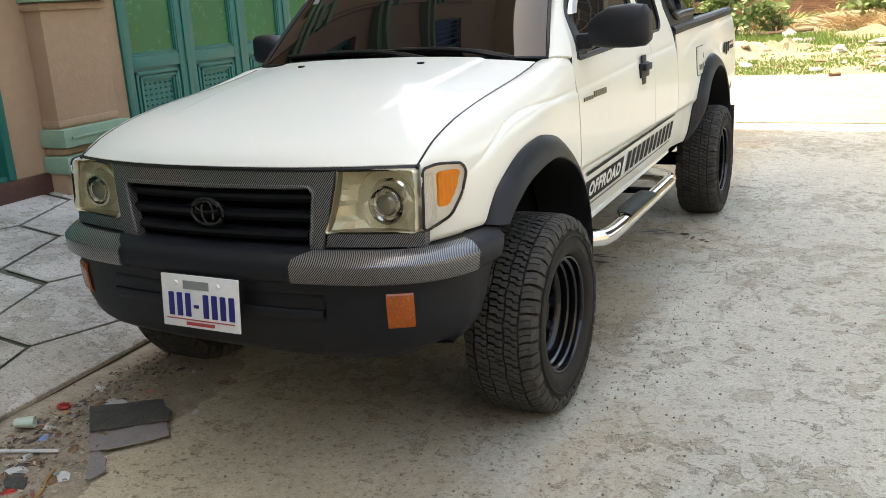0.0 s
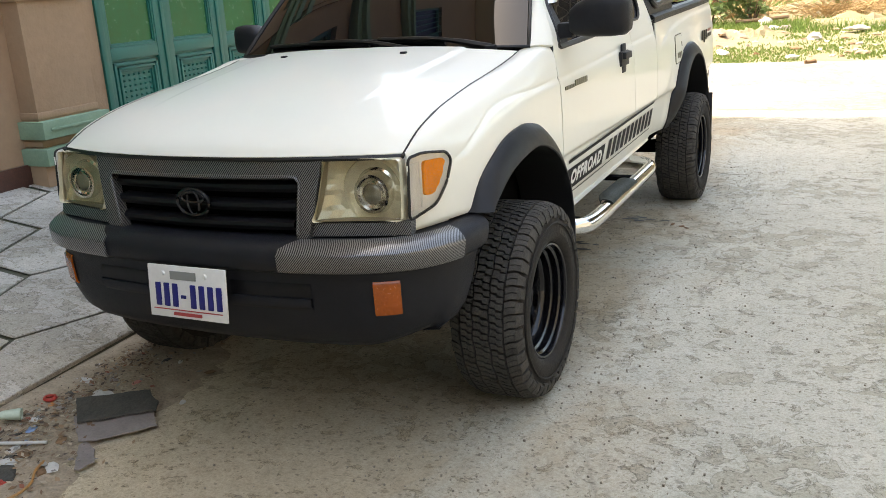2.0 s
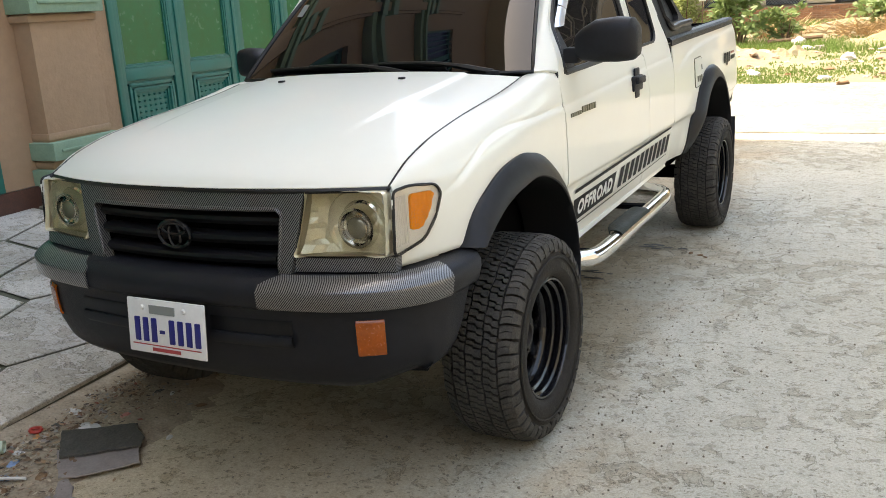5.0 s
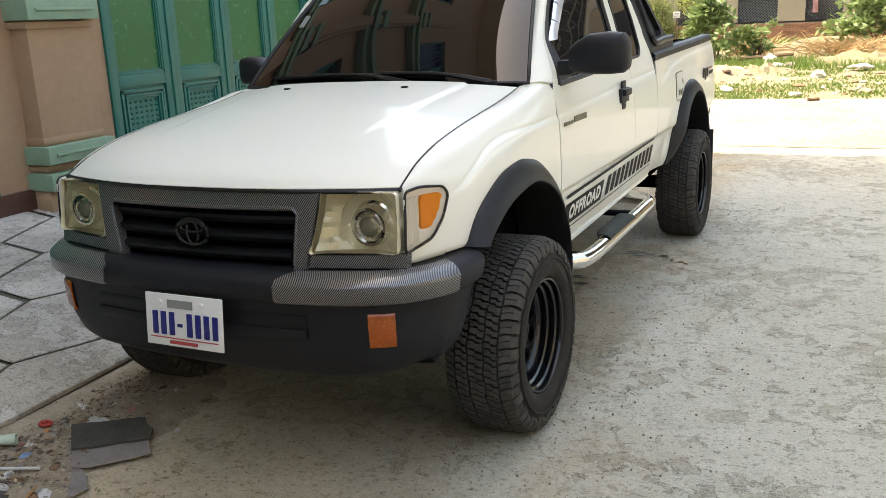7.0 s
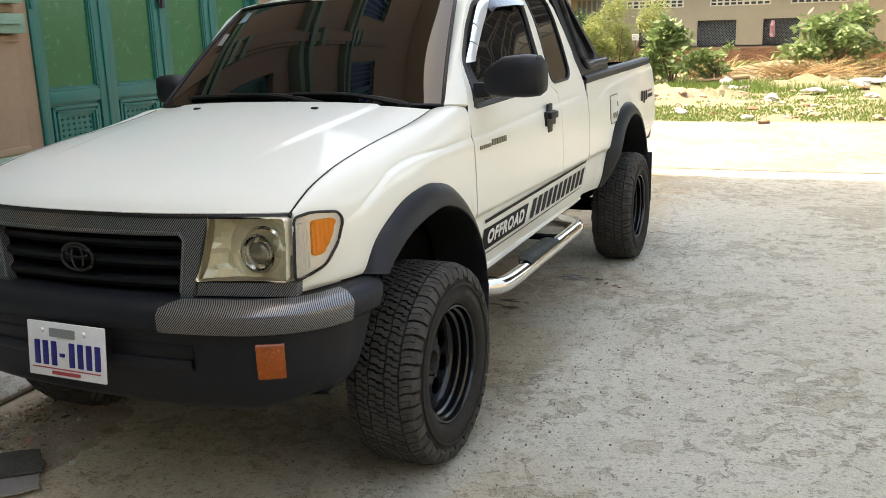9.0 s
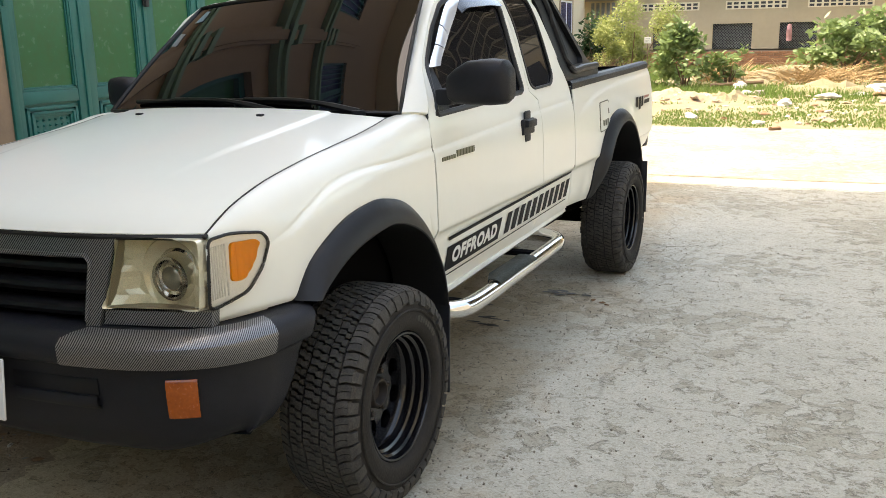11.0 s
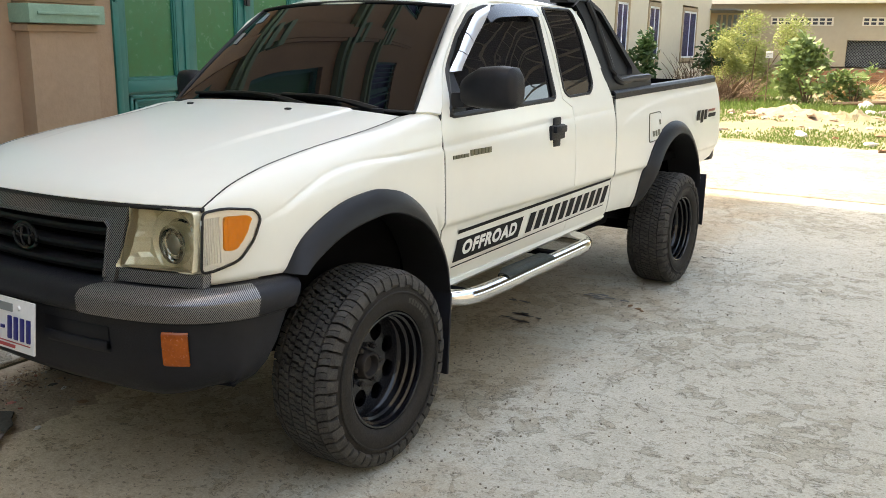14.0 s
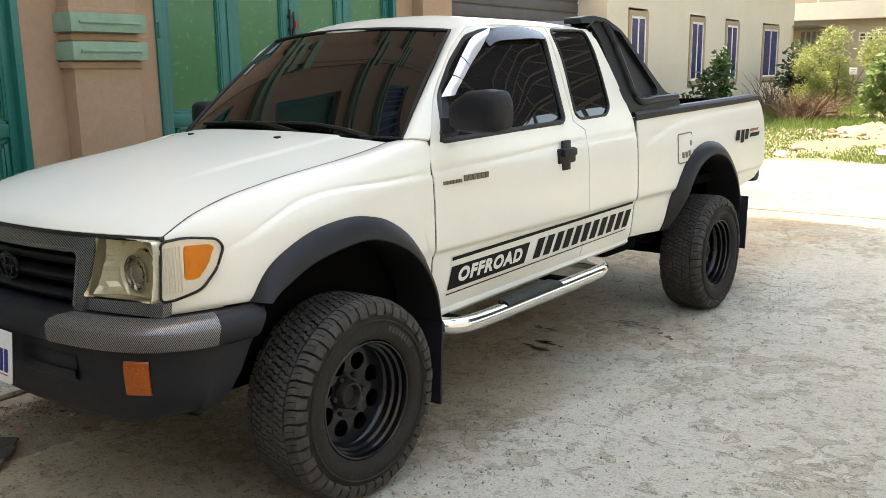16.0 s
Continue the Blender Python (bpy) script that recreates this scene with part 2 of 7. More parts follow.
M["teal"] = material("teal_gloss_paint", (0.010, 0.155, 0.122), 0.35, second=(0.008, 0.125, 0.10), scale=6, bump=0.03, bscale=30)
M["door_green"] = material("green_frosted_pane", (0.024, 0.155, 0.056), 0.25, second=(0.034, 0.128, 0.038), scale=2.5)
M["tile_red"] = material("dark_red_tile", (0.12, 0.05, 0.035), 0.35, second=(0.06, 0.03, 0.025), scale=16)
M["iron"] = material("black_iron", (0.015, 0.014, 0.013), 0.5, var=0.3, scale=30)
M["beige"] = material("beige_render", (0.66, 0.585, 0.455), 0.85, second=(0.60, 0.525, 0.405), scale=0.8, bump=0.06, bscale=20)
M["frame_tan"] = material("tan_window_surround", (0.36, 0.27, 0.17), 0.8, var=0.1, scale=8)
M["frame_white"] = material("white_window_frame", (0.75, 0.76, 0.76), 0.5)
M["blue_glass"] = material("blue_curtained_glass", (0.014, 0.02, 0.12), 0.2, second=(0.008, 0.012, 0.075), scale=9)
M["tan_far"] = material("tan_far_render", (0.42, 0.345, 0.245), 0.9, second=(0.375, 0.305, 0.215), scale=0.7)
M["mesh_dark"] = material("dark_mesh_screen", (0.035, 0.035, 0.042), 0.7, var=0.3, scale=30)
M["brick"] = material("red_brick", (0.33, 0.16, 0.09), 0.9, var=0.25, scale=6, per_piece=0.25)
M["mortar"] = material("brick_mortar", (0.30, 0.22, 0.16), 0.95, var=0.2, scale=10)
M["soil"] = material("dry_soil", (0.235, 0.20, 0.125), 0.95, second=(0.16, 0.135, 0.078), scale=3, bump=0.6, bscale=25)
M["sandy"] = material("sandy_spoil", (0.36, 0.27, 0.185), 0.95, second=(0.22, 0.155, 0.10), scale=5, bump=0.6, bscale=30)
M["grass"] = material("dry_green_grass", (0.095, 0.19, 0.035), 0.8, second=(0.18, 0.23, 0.07), scale=1.4)
M["leaf"] = material("bush_leaf", (0.15, 0.23, 0.08), 0.5, second=(0.24, 0.31, 0.13), scale=6)
M["leaf_pale"] = material("pale_acacia_leaf", (0.24, 0.29, 0.085), 0.6, second=(0.36, 0.38, 0.15), scale=4)
M["leaf_dark"] = material("dark_shrub_leaf", (0.04, 0.085, 0.03), 0.45, second=(0.06, 0.12, 0.04), scale=2)
M["twig"] = material("dry_twig", (0.17, 0.11, 0.07), 0.9, var=0.3, scale=6)
M["straw"] = material("dry_straw", (0.40, 0.28, 0.15), 0.9, var=0.3, scale=4)
M["litter_white"] = material("white_plastic_litter", (0.52, 0.51, 0.485), 0.5, var=0.12, scale=12)
M["litter_blue"] = material("blue_plastic_litter", (0.16, 0.25, 0.42), 0.45, var=0.1, scale=12)
M["litter_red"] = material("red_plastic_litter", (0.38, 0.03, 0.02), 0.4, var=0.1, scale=12)
M["litter_brown"] = material("brown_dead_leaf", (0.20, 0.115, 0.06), 0.8, var=0.3, scale=20)
M["litter_grey"] = material("grey_card", (0.24, 0.205, 0.19), 0.8, var=0.2, scale=14, bump=0.2, bscale=40)
M["charcoal_card"] = material("charcoal_rubber_sheet", (0.040, 0.038, 0.034), 0.8, second=(0.085, 0.078, 0.065), scale=14, bump=0.6, bscale=40)
M["grey_metal"] = material("weathered_grey_metal", (0.16, 0.17, 0.17), 0.6, 0.2, var=0.25, scale=3)
M["grey_dark"] = material("dark_slatted_shutter", (0.075, 0.07, 0.068), 0.7, var=0.2, scale=2)
M["pale_blue"] = material("pale_blue_rail", (0.45, 0.55, 0.55), 0.5, var=0.1, scale=4)
M["pink"] = material("faded_pink_cloth", (0.48, 0.25, 0.26), 0.8, var=0.2, scale=8)

for key in ("grass", "leaf", "leaf_pale", "leaf_dark"):
    # thin leaves let some light through
    nt = M[key].node_tree
    tl = nt.nodes.new("ShaderNodeBsdfTranslucent")
    mx = nt.nodes.new("ShaderNodeMixShader")
    mx.inputs[0].default_value = 0.4
    src = nt.nodes["Principled BSDF"].inputs["Base Color"].links[0].from_socket
    nt.links.new(src, tl.inputs[0])
    nt.links.new(nt.nodes["Principled BSDF"].outputs[0], mx.inputs[1])
    nt.links.new(tl.outputs[0], mx.inputs[2])
    nt.links.new(mx.outputs[0], nt.nodes["Material Output"].inputs["Surface"])

M["dirt"] = material("kerb_dirt", (0.42, 0.34, 0.25), 0.95, second=(0.20, 0.155, 0.105), scale=12, bump=0.7, bscale=70)
M["crumb"] = material("leaf_crumb", (0.24, 0.155, 0.085), 0.9)
geo = M["crumb"].node_tree.nodes.new("ShaderNodeNewGeometry")
mixed = M["crumb"].node_tree.nodes.new("ShaderNodeValToRGB")
mixed.color_ramp.interpolation = "CONSTANT"
for i, (p, c) in enumerate(((0.0, (0.16, 0.10, 0.06)), (0.3, (0.08, 0.055, 0.04)), (0.5, (0.30, 0.20, 0.12)), (0.68, (0.42, 0.35, 0.26)), (0.82, (0.24, 0.23, 0.21)), (0.93, (0.42, 0.40, 0.37)), (0.975, (0.26, 0.09, 0.055)))):
    e = mixed.color_ramp.elements[i] if i < 2 else mixed.color_ramp.elements.new(p)
    e.position, e.color = p, (*c, 1)
M["crumb"].node_tree.links.new(geo.outputs["Random Per Island"], mixed.inputs[0])
M["crumb"].node_tree.links.new(mixed.outputs[0], M["crumb"].node_tree.nodes["Principled BSDF"].inputs["Base Color"])
M["grit"] = material("dark_grit", (0.24, 0.205, 0.16), 0.9, var=0.4, scale=20)
M["oil"] = material("dried_oil", (0.035, 0.028, 0.022), 0.5, var=0.3, scale=20)
M["cup_green"] = material("pale_green_cup", (0.42, 0.50, 0.40), 0.6, var=0.1, scale=20)
M["litter_pink"] = material("pink_scrap", (0.5, 0.18, 0.15), 0.6, var=0.1, scale=20)


def clear_lens(name, tint):
    """Thin clear plastic: see-through, with a glossy skin."""
    m = bpy.data.materials.new(name)
    m.use_nodes = True
    nt = m.node_tree
    tr = nt.nodes.new("ShaderNodeBsdfTransparent")
    tr.inputs[0].default_value = (*tint, 1)
    gl = nt.nodes.new("ShaderNodeBsdfGlossy")
    gl.inputs["Roughness"].default_value = 0.05
    fr = nt.nodes.new("ShaderNodeFresnel")
    mx = nt.nodes.new("ShaderNodeMixShader")
    nt.links.new(fr.outputs[0], mx.inputs[0])
    nt.links.new(tr.outputs[0], mx.inputs[1])
    nt.links.new(gl.outputs[0], mx.inputs[2])
    nt.links.new(mx.outputs[0], nt.nodes["Material Output"].inputs["Surface"])
    return m


M["lens_clear"] = clear_lens("yellowed_lens", (0.985, 0.95, 0.87))
M["lens_corner"] = clear_lens("clear_lens", (0.95, 0.94, 0.90))
M["grille_black"] = material("grille_black", (0.007, 0.007, 0.0085), 0.38, spec=0.3, var=0.4, scale=25)
M["string_yellow"] = material("yellow_string", (0.36, 0.19, 0.07), 0.7, var=0.2, scale=20)
M["litter_orange"] = material("orange_scrap", (0.50, 0.20, 0.06), 0.7, var=0.25, scale=25)
M["mark_red"] = material("faded_red_mark", (0.28, 0.09, 0.06), 0.5)
M["trim_bright"] = material("bright_pillar_trim", (0.88, 0.90, 0.92), 0.2, 0.55, bump=0.05, bscale=15)
M["concrete"] = material("grey_block_wall", (0.32, 0.315, 0.30), 0.9, second=(0.24, 0.235, 0.22), scale=1.5, bump=0.2, bscale=25)
M["shed_roof"] = material("shed_roof_sheet", (0.05, 0.05, 0.052), 0.7, var=0.3, scale=2)
M["shed_steel"] = material("pale_shed_steel", (0.35, 0.34, 0.32), 0.6, var=0.2, scale=4)
M["frost"] = material("frosted_clear_rib", (0.95, 0.94, 0.91), 0.2, 0.3, coat=0.5, bump=0.15, bscale=140)
M["lamp_edge"] = material("lamp_edge", (0.50, 0.43, 0.32), 0.3, 0.3)
M["visor"] = material("smoked_visor", (0.03, 0.03, 0.033), 0.2, coat=0.5)
M["badge"] = material("olive_badge", (0.12, 0.115, 0.07), 0.4, var=0.3, scale=40)
M["inset"] = material("dark_mesh_inset", (0.012, 0.012, 0.013), 0.6)


# ---- mesh helpers ----
def part(name, bm, mat, parent=None, label="", smooth=True, kind="", category=""):
    me = bpy.data.meshes.new(name)
    bmesh.ops.recalc_face_normals(bm, faces=bm.faces) if len(bm.faces) < 4000 else None
    bm.to_mesh(me)
    bm.free()
    me.materials.append(M[mat] if isinstance(mat, str) else mat)
    if smooth:
        me.shade_smooth()
        me.set_sharp_from_angle(angle=radians(38))
    ob = new(name, me)
    if parent:
        ob.parent = parent
    return tagged(ob, label, category, "", kind)


def empty(name, m, label, category, parent=None, group="", kind=""):
    ob = new(name)
    ob.matrix_world = m
    if parent:
        ob.parent = parent
    return tagged(ob, label, category, group, kind)


def box(bm, x0, x1, y0, y1, z0, z1, bevel=0.0, m=None):
    r = bmesh.ops.create_cube(bm, size=1)
    t = Matrix.LocRotScale(((x0 + x1) / 2, (y0 + y1) / 2, (z0 + z1) / 2), None, (abs(x1 - x0), abs(y1 - y0), abs(z1 - z0)))
    bmesh.ops.transform(bm, matrix=(m @ t) if m else t, verts=r["verts"])
    if bevel:
        es = list({e for v in r["verts"] for e in v.link_edges})
        bmesh.ops.bevel(bm, geom=es, offset=bevel, segments=2, affect="EDGES", profile=0.6)
    return bm


def boxes(*bs, bevel=0.0):
    bm = bmesh.new()
    for b in bs:
        box(bm, *b, bevel=bevel)
    return bm


def grid(bm, rows, flip=False):
    """Quads over rows of points, one row after another."""
    vs = [[bm.verts.new(p) for p in row] for row in rows]
    for a, b in zip(vs, vs[1:]):
        for i in range(len(a) - 1):
            q = [a[i], a[i + 1], b[i + 1], b[i]]
            bm.faces.new(q[::-1] if flip else q)
    return vs


def solidify(bm, d):
    """Gives a sheet thickness d against its normals."""
    bm.normal_update()
    bmesh.ops.solidify(bm, geom=list(bm.faces), thickness=d)
    return bm


def mirrored(bm, s):
    if s < 0:
        bmesh.ops.scale(bm, vec=(-1, 1, 1), verts=bm.verts)
        bmesh.ops.reverse_faces(bm, faces=bm.faces)
    return bm


def spline(pts):
    """A smooth curve through points of growing x."""
    xs, ys = [p[0] for p in pts], [p[1] for p in pts]
    n = len(xs)
    ms = []
    for i in range(n):
        if i == 0:
            ms.append((ys[1] - ys[0]) / (xs[1] - xs[0]))
        elif i == n - 1:
            ms.append((ys[-1] - ys[-2]) / (xs[-1] - xs[-2]))
        else:
            ms.append((ys[i + 1] - ys[i - 1]) / (xs[i + 1] - xs[i - 1]))

    def f(x):
        if x <= xs[0]:
            return ys[0] + ms[0] * (x - xs[0])
        if x >= xs[-1]:
            return ys[-1] + ms[-1] * (x - xs[-1])
        i = max(j for j in range(n - 1) if xs[j] <= x)
        h = xs[i + 1] - xs[i]
        u = (x - xs[i]) / h
        return (ys[i] * (1 + 2 * u) * (1 - u) ** 2 + ms[i] * h * u * (1 - u) ** 2
                + ys[i + 1] * u * u * (3 - 2 * u) - ms[i + 1] * h * u * u * (1 - u))
    return f


def curve_pts(pts, n):
    """n points along a smooth curve through points of any dimension."""
    d = [0.0]
    for a, b in zip(pts, pts[1:]):
        d.append(d[-1] + max(1e-6, math.dist(a, b)))
    fs = [spline(list(zip(d, [p[k] for p in pts]))) for k in range(len(pts[0]))]
    return [tuple(f(d[-1] * i / (n - 1)) for f in fs) for i in range(n)]


def smooth01(x):
    x = min(1.0, max(0.0, x))
    return x * x * (3 - 2 * x)


def inside(p, poly):
    c, j = False, len(poly) - 1
    for i in range(len(poly)):
        a, b = poly[i], poly[j]
        if (a[1] > p[1]) != (b[1] > p[1]) and p[0] < (b[0] - a[0]) * (p[1] - a[1]) / (b[1] - a[1]) + a[0]:
            c = not c
        j = i
    return c


def resample(poly, step, closed=True):
    out = []
    for a, b in zip(poly, poly[1:] + poly[:1] if closed else poly[1:]):
        n = max(1, round(math.dist(a, b) / step))
        out += [(a[0] + (b[0] - a[0]) * i / n, a[1] + (b[1] - a[1]) * i / n) for i in range(n)]
    return out


def rounded(poly, r, n=5):
    """A polygon with its corners rounded off."""
    out = []
    k = len(poly)
    for i in range(k):
        p, a, b = Vector(poly[i]), Vector(poly[i - 1]), Vector(poly[(i + 1) % k])
        rr = min(r, (a - p).length * 0.45, (b - p).length * 0.45)
        s, e = p + (a - p).normalized() * rr, p + (b - p).normalized() * rr
        for j in range(n + 1):
            u = j / n
            out.append(tuple((1 - u) ** 2 * s + 2 * u * (1 - u) * p + u * u * e))
    return out


def sheet(outline, holes, fn, step, thick=0.0, extra=()):
    """A panel: a flat outline with holes, carried by fn(u, v) into space."""
    from_polys = [resample(outline, step)] + [resample(h, step) for h in holes]
    vs, es = [], []
    for poly in from_polys:
        k = len(vs)
        vs += [Vector(p) for p in poly]
        es += [(k + i, k + (i + 1) % len(poly)) for i in range(len(poly))]
    x0, x1 = min(p[0] for p in outline), max(p[0] for p in outline)
    y0, y1 = min(p[1] for p in outline), max(p[1] for p in outline)
    border = np.array([tuple(v) for v in vs])
    for i in range(int((x1 - x0) / step) + 1):
        for j in range(int((y1 - y0) / step) + 1):
            p = (x0 + (i + 0.5) * step, y0 + (j + 0.5) * step)
            if inside(p, outline) and not any(inside(p, h) for h in holes):
                if np.min((border[:, 0] - p[0]) ** 2 + (border[:, 1] - p[1]) ** 2) > (step * 0.55) ** 2:
                    vs.append(Vector(p))
    for p in extra:
        if inside(p, outline) and not any(inside(p, h) for h in holes) and np.min((border[:, 0] - p[0]) ** 2 + (border[:, 1] - p[1]) ** 2) > 0.006 ** 2:
            vs.append(Vector(p))
    cv, _, cf, *_ = delaunay_2d_cdt(vs, es, [], 0, 1e-6)
    bm = bmesh.new()
    bv = [bm.verts.new(fn(v[0], v[1])) for v in cv]
    for f in cf:
        c = (sum(cv[i][0] for i in f) / 3, sum(cv[i][1] for i in f) / 3)
        if inside(c, outline) and not any(inside(c, h) for h in holes):
            bm.faces.new([bv[i] for i in f])
    bmesh.ops.delete(bm, geom=[v for v in bm.verts if not v.link_faces], context="VERTS")
    bm.normal_update()
    if thick:
        rim = [e for e in bm.edges if len(e.link_faces) == 1]
        r = bmesh.ops.extrude_edge_only(bm, edges=rim)
        nv = [g for g in r["geom"] if isinstance(g, bmesh.types.BMVert)]
        bmesh.ops.translate(bm, verts=nv, vec=thick if isinstance(thick, tuple) else (0, 0, thick))
    return bm


def tube(bm, pts, r, n=8, cap=True, flat=1.0):
    """A round bar along points; r a radius or a list of radii."""
    rs = r if isinstance(r, (list, tuple)) else [r] * len(pts)
    rings = []
    for i, p in enumerate(pts):
        p = Vector(p)
        d = (Vector(pts[min(i + 1, len(pts) - 1)]) - Vector(pts[max(i - 1, 0)])).normalized()
        up = Vector((0, 0, 1)) if abs(d.z) < 0.9 else Vector((1, 0, 0))
        a = d.cross(up).normalized()
        b = a.cross(d)
        rings.append([bm.verts.new(p + (a * math.cos(2 * math.pi * k / n) + b * flat * math.sin(2 * math.pi * k / n)) * rs[i]) for k in range(n)])
    for s, t in zip(rings, rings[1:]):
        for k in range(n):
            bm.faces.new((s[k], s[(k + 1) % n], t[(k + 1) % n], t[k]))
    if cap:
        bm.faces.new(rings[0][::-1])
        bm.faces.new(rings[-1])
    return bm


def revolve(bm, profile, n, axis_x=True):
    """Turns (x, r) pairs about the x axis."""
    rings = []
    for x, r in profile:
        rings.append([bm.verts.new((x, r * math.cos(2 * math.pi * k / n), r * math.sin(2 * math.pi * k / n))) for k in range(n)])
    for s, t in zip(rings, rings[1:]):
        for k in range(n):
            bm.faces.new((s[k], s[(k + 1) % n], t[(k + 1) % n], t[k]))
    return bm


def rod(bm, a, b, r, n=8):
    return tube(bm, [a, b], r, n)


def words(text, size, m, mat, name, parent, shear=0.0, thick=0.0015, bold=0.0, space=1.0):
    c = bpy.data.curves.new(name, "FONT")
    c.body, c.size, c.align_x, c.align_y, c.shear, c.extrude, c.offset = text, size, "CENTER", "CENTER", shear, thick, bold
    c.space_character = space
    tmp = bpy.data.objects.new("tmp", c)
    scene.collection.objects.link(tmp)
    me = bpy.data.meshes.new_from_object(tmp.evaluated_get(bpy.context.evaluated_depsgraph_get()))
    bpy.data.objects.remove(tmp)
    me.transform(m)
    me.materials.clear()
    me.materials.append(M[mat])
    ob = new(name, me)
    ob.parent = parent
    return ob


# ---- the pickup truck ----
truck = empty("pickup_truck", pose(TRUCK_X, TRUCK_Y, 0, 0, -0.7, -3.5), "cream-white extended-cab pickup truck parked beside the kerb", "pickup truck")

hood_edge = spline([(-0.611, 0.981), (-0.55, 1.012), (-0.499, 1.034), (-0.381, 1.068), (-0.257, 1.091), (-0.123, 1.111), (0.02, 1.128), (0.175, 1.147), (0.308, 1.168), (0.375, 1.181), (0.6, 1.2)])
hood_mid = spline([(-0.745, 0.985), (-0.72, 1.012), (-0.66, 1.043), (-0.55, 1.078), (-0.4, 1.112), (-0.1, 1.160), (0.174, 1.200), (0.29, 1.214)])
sec_low = spline([(0.40, 0.66), (0.47, 0.698), (0.52, 0.720), (0.58, 0.739), (0.68, 0.752), (0.728, 0.757), (0.742, 0.762), (0.757, 0.774), (0.77, 0.777), (0.9, 0.777), (1.02, 0.773), (1.06, 0.769), (1.12, 0.759), (1.17, 0.748), (1.2, 0.740)])
crease = spline([(-0.62, 0.76), (-0.53, 0.846), (-0.467, 0.898), (-0.38, 0.952), (-0.285, 0.998), (-0.157, 1.043), (0.017, 1.062), (0.25, 1.063), (0.46, 1.067), (0.97, 1.086), (1.42, 1.104), (2.2, 1.128)])
sec_high = spline([(1.17, 0.750), (1.2, 0.742), (1.3, 0.716), (1.45, 0.674), (1.58, 0.630), (1.625, 0.606), (1.65, 0.585)])
FRONT_AXLE, REAR_AXLE, HUB_Z, REAR_Z = 0.0, 3.14, 0.3365, 0.311


def taper(y):
    a = 0.095 * (max(0.0, -0.22 - y) / 0.4) ** 2
    return a + 0.02 * (max(0.0, y - 3.3) / 0.9) ** 2


def bulge(y, z):
    s = 0.0
    r = math.hypot(y - REAR_AXLE + 0.02, z - 0.40)
    s = 0.007 * smooth01((0.70 - r) / 0.10) * smooth01((z - 0.45) / 0.1)
    if y < 2.2:
        near = smooth01((0.62 - abs(y + 0.02)) / 0.40) * (1 - 0.45 * smooth01((-0.15 - y) / 0.28)) * smooth01((y + 0.52) / 0.12)
        s = max(s, (0.003 * smooth01((y + 0.5) / 0.1) + 0.012 * near) * smooth01((crease(y) + 0.004 - z) / (0.012 + 0.014 * near)) - 0.006 * near * smooth01((z - 0.7) / 0.1))
        s -= 0.005 * math.exp(-((z - crease(y) + 0.010) / 0.009) ** 2) * smooth01((y + 0.5) / 0.1)
    return s


def pressed(line, y0, y1, offsets):
    """Points that follow a pressed line of the body, for the panel meshes."""
    n = int((y1 - y0) / 0.018)
    return [(y0 + (y1 - y0) * (i + 0.5) / n, line(y0 + (y1 - y0) * (i + 0.5) / n) + d) for i in range(n) for d in offsets]


GROOVE = (0.016, 0.008, 0.001, -0.005, -0.010, -0.015, -0.021, -0.028)
LEDGE = (-0.014, -0.007, 0.0, 0.006, 0.012, 0.02)


def side(y, z):
    """How far the cab's flank stands from the truck's centre line."""
    x = sec_low(z) if z < 1.185 else sec_high(z)
    x -= 0.045 * smooth01((1.3 - y) / 0.75) * smooth01((z - 1.19) / 0.2)
    return x - taper(y) + (bulge(y, z) if z < 1.2 else 0)


bed_crease = spline([(2.2, 0.99), (2.44, 1.073), (2.71, 1.127), (3.08, 1.155), (3.58, 1.172), (4.1, 1.185)])


def bed_side(y, z):
    x = sec_low(min(z, 1.08)) - 0.10 * max(0.0, z - 1.10)
    x += 0.007 * smooth01((y - 2.22) / 0.3) * (smooth01((bed_crease(y) + 0.004 - z) / 0.02) - 1) - 0.003 * math.exp(-((z - bed_crease(y) + 0.010) / 0.009) ** 2) * smooth01((y - 2.3) / 0.2)
    return x - taper(y) + bulge(y, z)


ARCH_F_OUT = [(-0.386, 0.752), (-0.326, 0.841), (-0.25, 0.893), (-0.126, 0.938), (0.022, 0.957), (0.1, 0.953), (0.215, 0.924), (0.335, 0.85), (0.42, 0.745), (0.470, 0.62), (0.484, 0.50)]
ARCH_F_IN = [(-0.356, 0.75), (-0.321, 0.776), (-0.185, 0.837), (-0.041, 0.867), (0.099, 0.873), (0.245, 0.825), (0.34, 0.756), (0.42, 0.637), (0.455, 0.50)]
ARCH_R_OUT = [(-0.560, 0.52), (-0.488, 0.735), (-0.30, 0.928), (-0.05, 0.995), (0.187, 0.95), (0.385, 0.795), (0.465, 0.63), (0.475, 0.52)]
ARCH_R_IN = [(-0.490, 0.52), (-0.415, 0.70), (-0.260, 0.855), (-0.04, 0.918), (0.17, 0.87), (0.335, 0.72), (0.405, 0.59), (0.42, 0.52)]


def arch_mid(outer, inner, dy, n=30):
    a, b = curve_pts(outer, n), curve_pts(inner, n)
    return [((p[0] + q[0]) / 2 + dy, (p[1] + q[1]) / 2) for p, q in zip(a, b)]


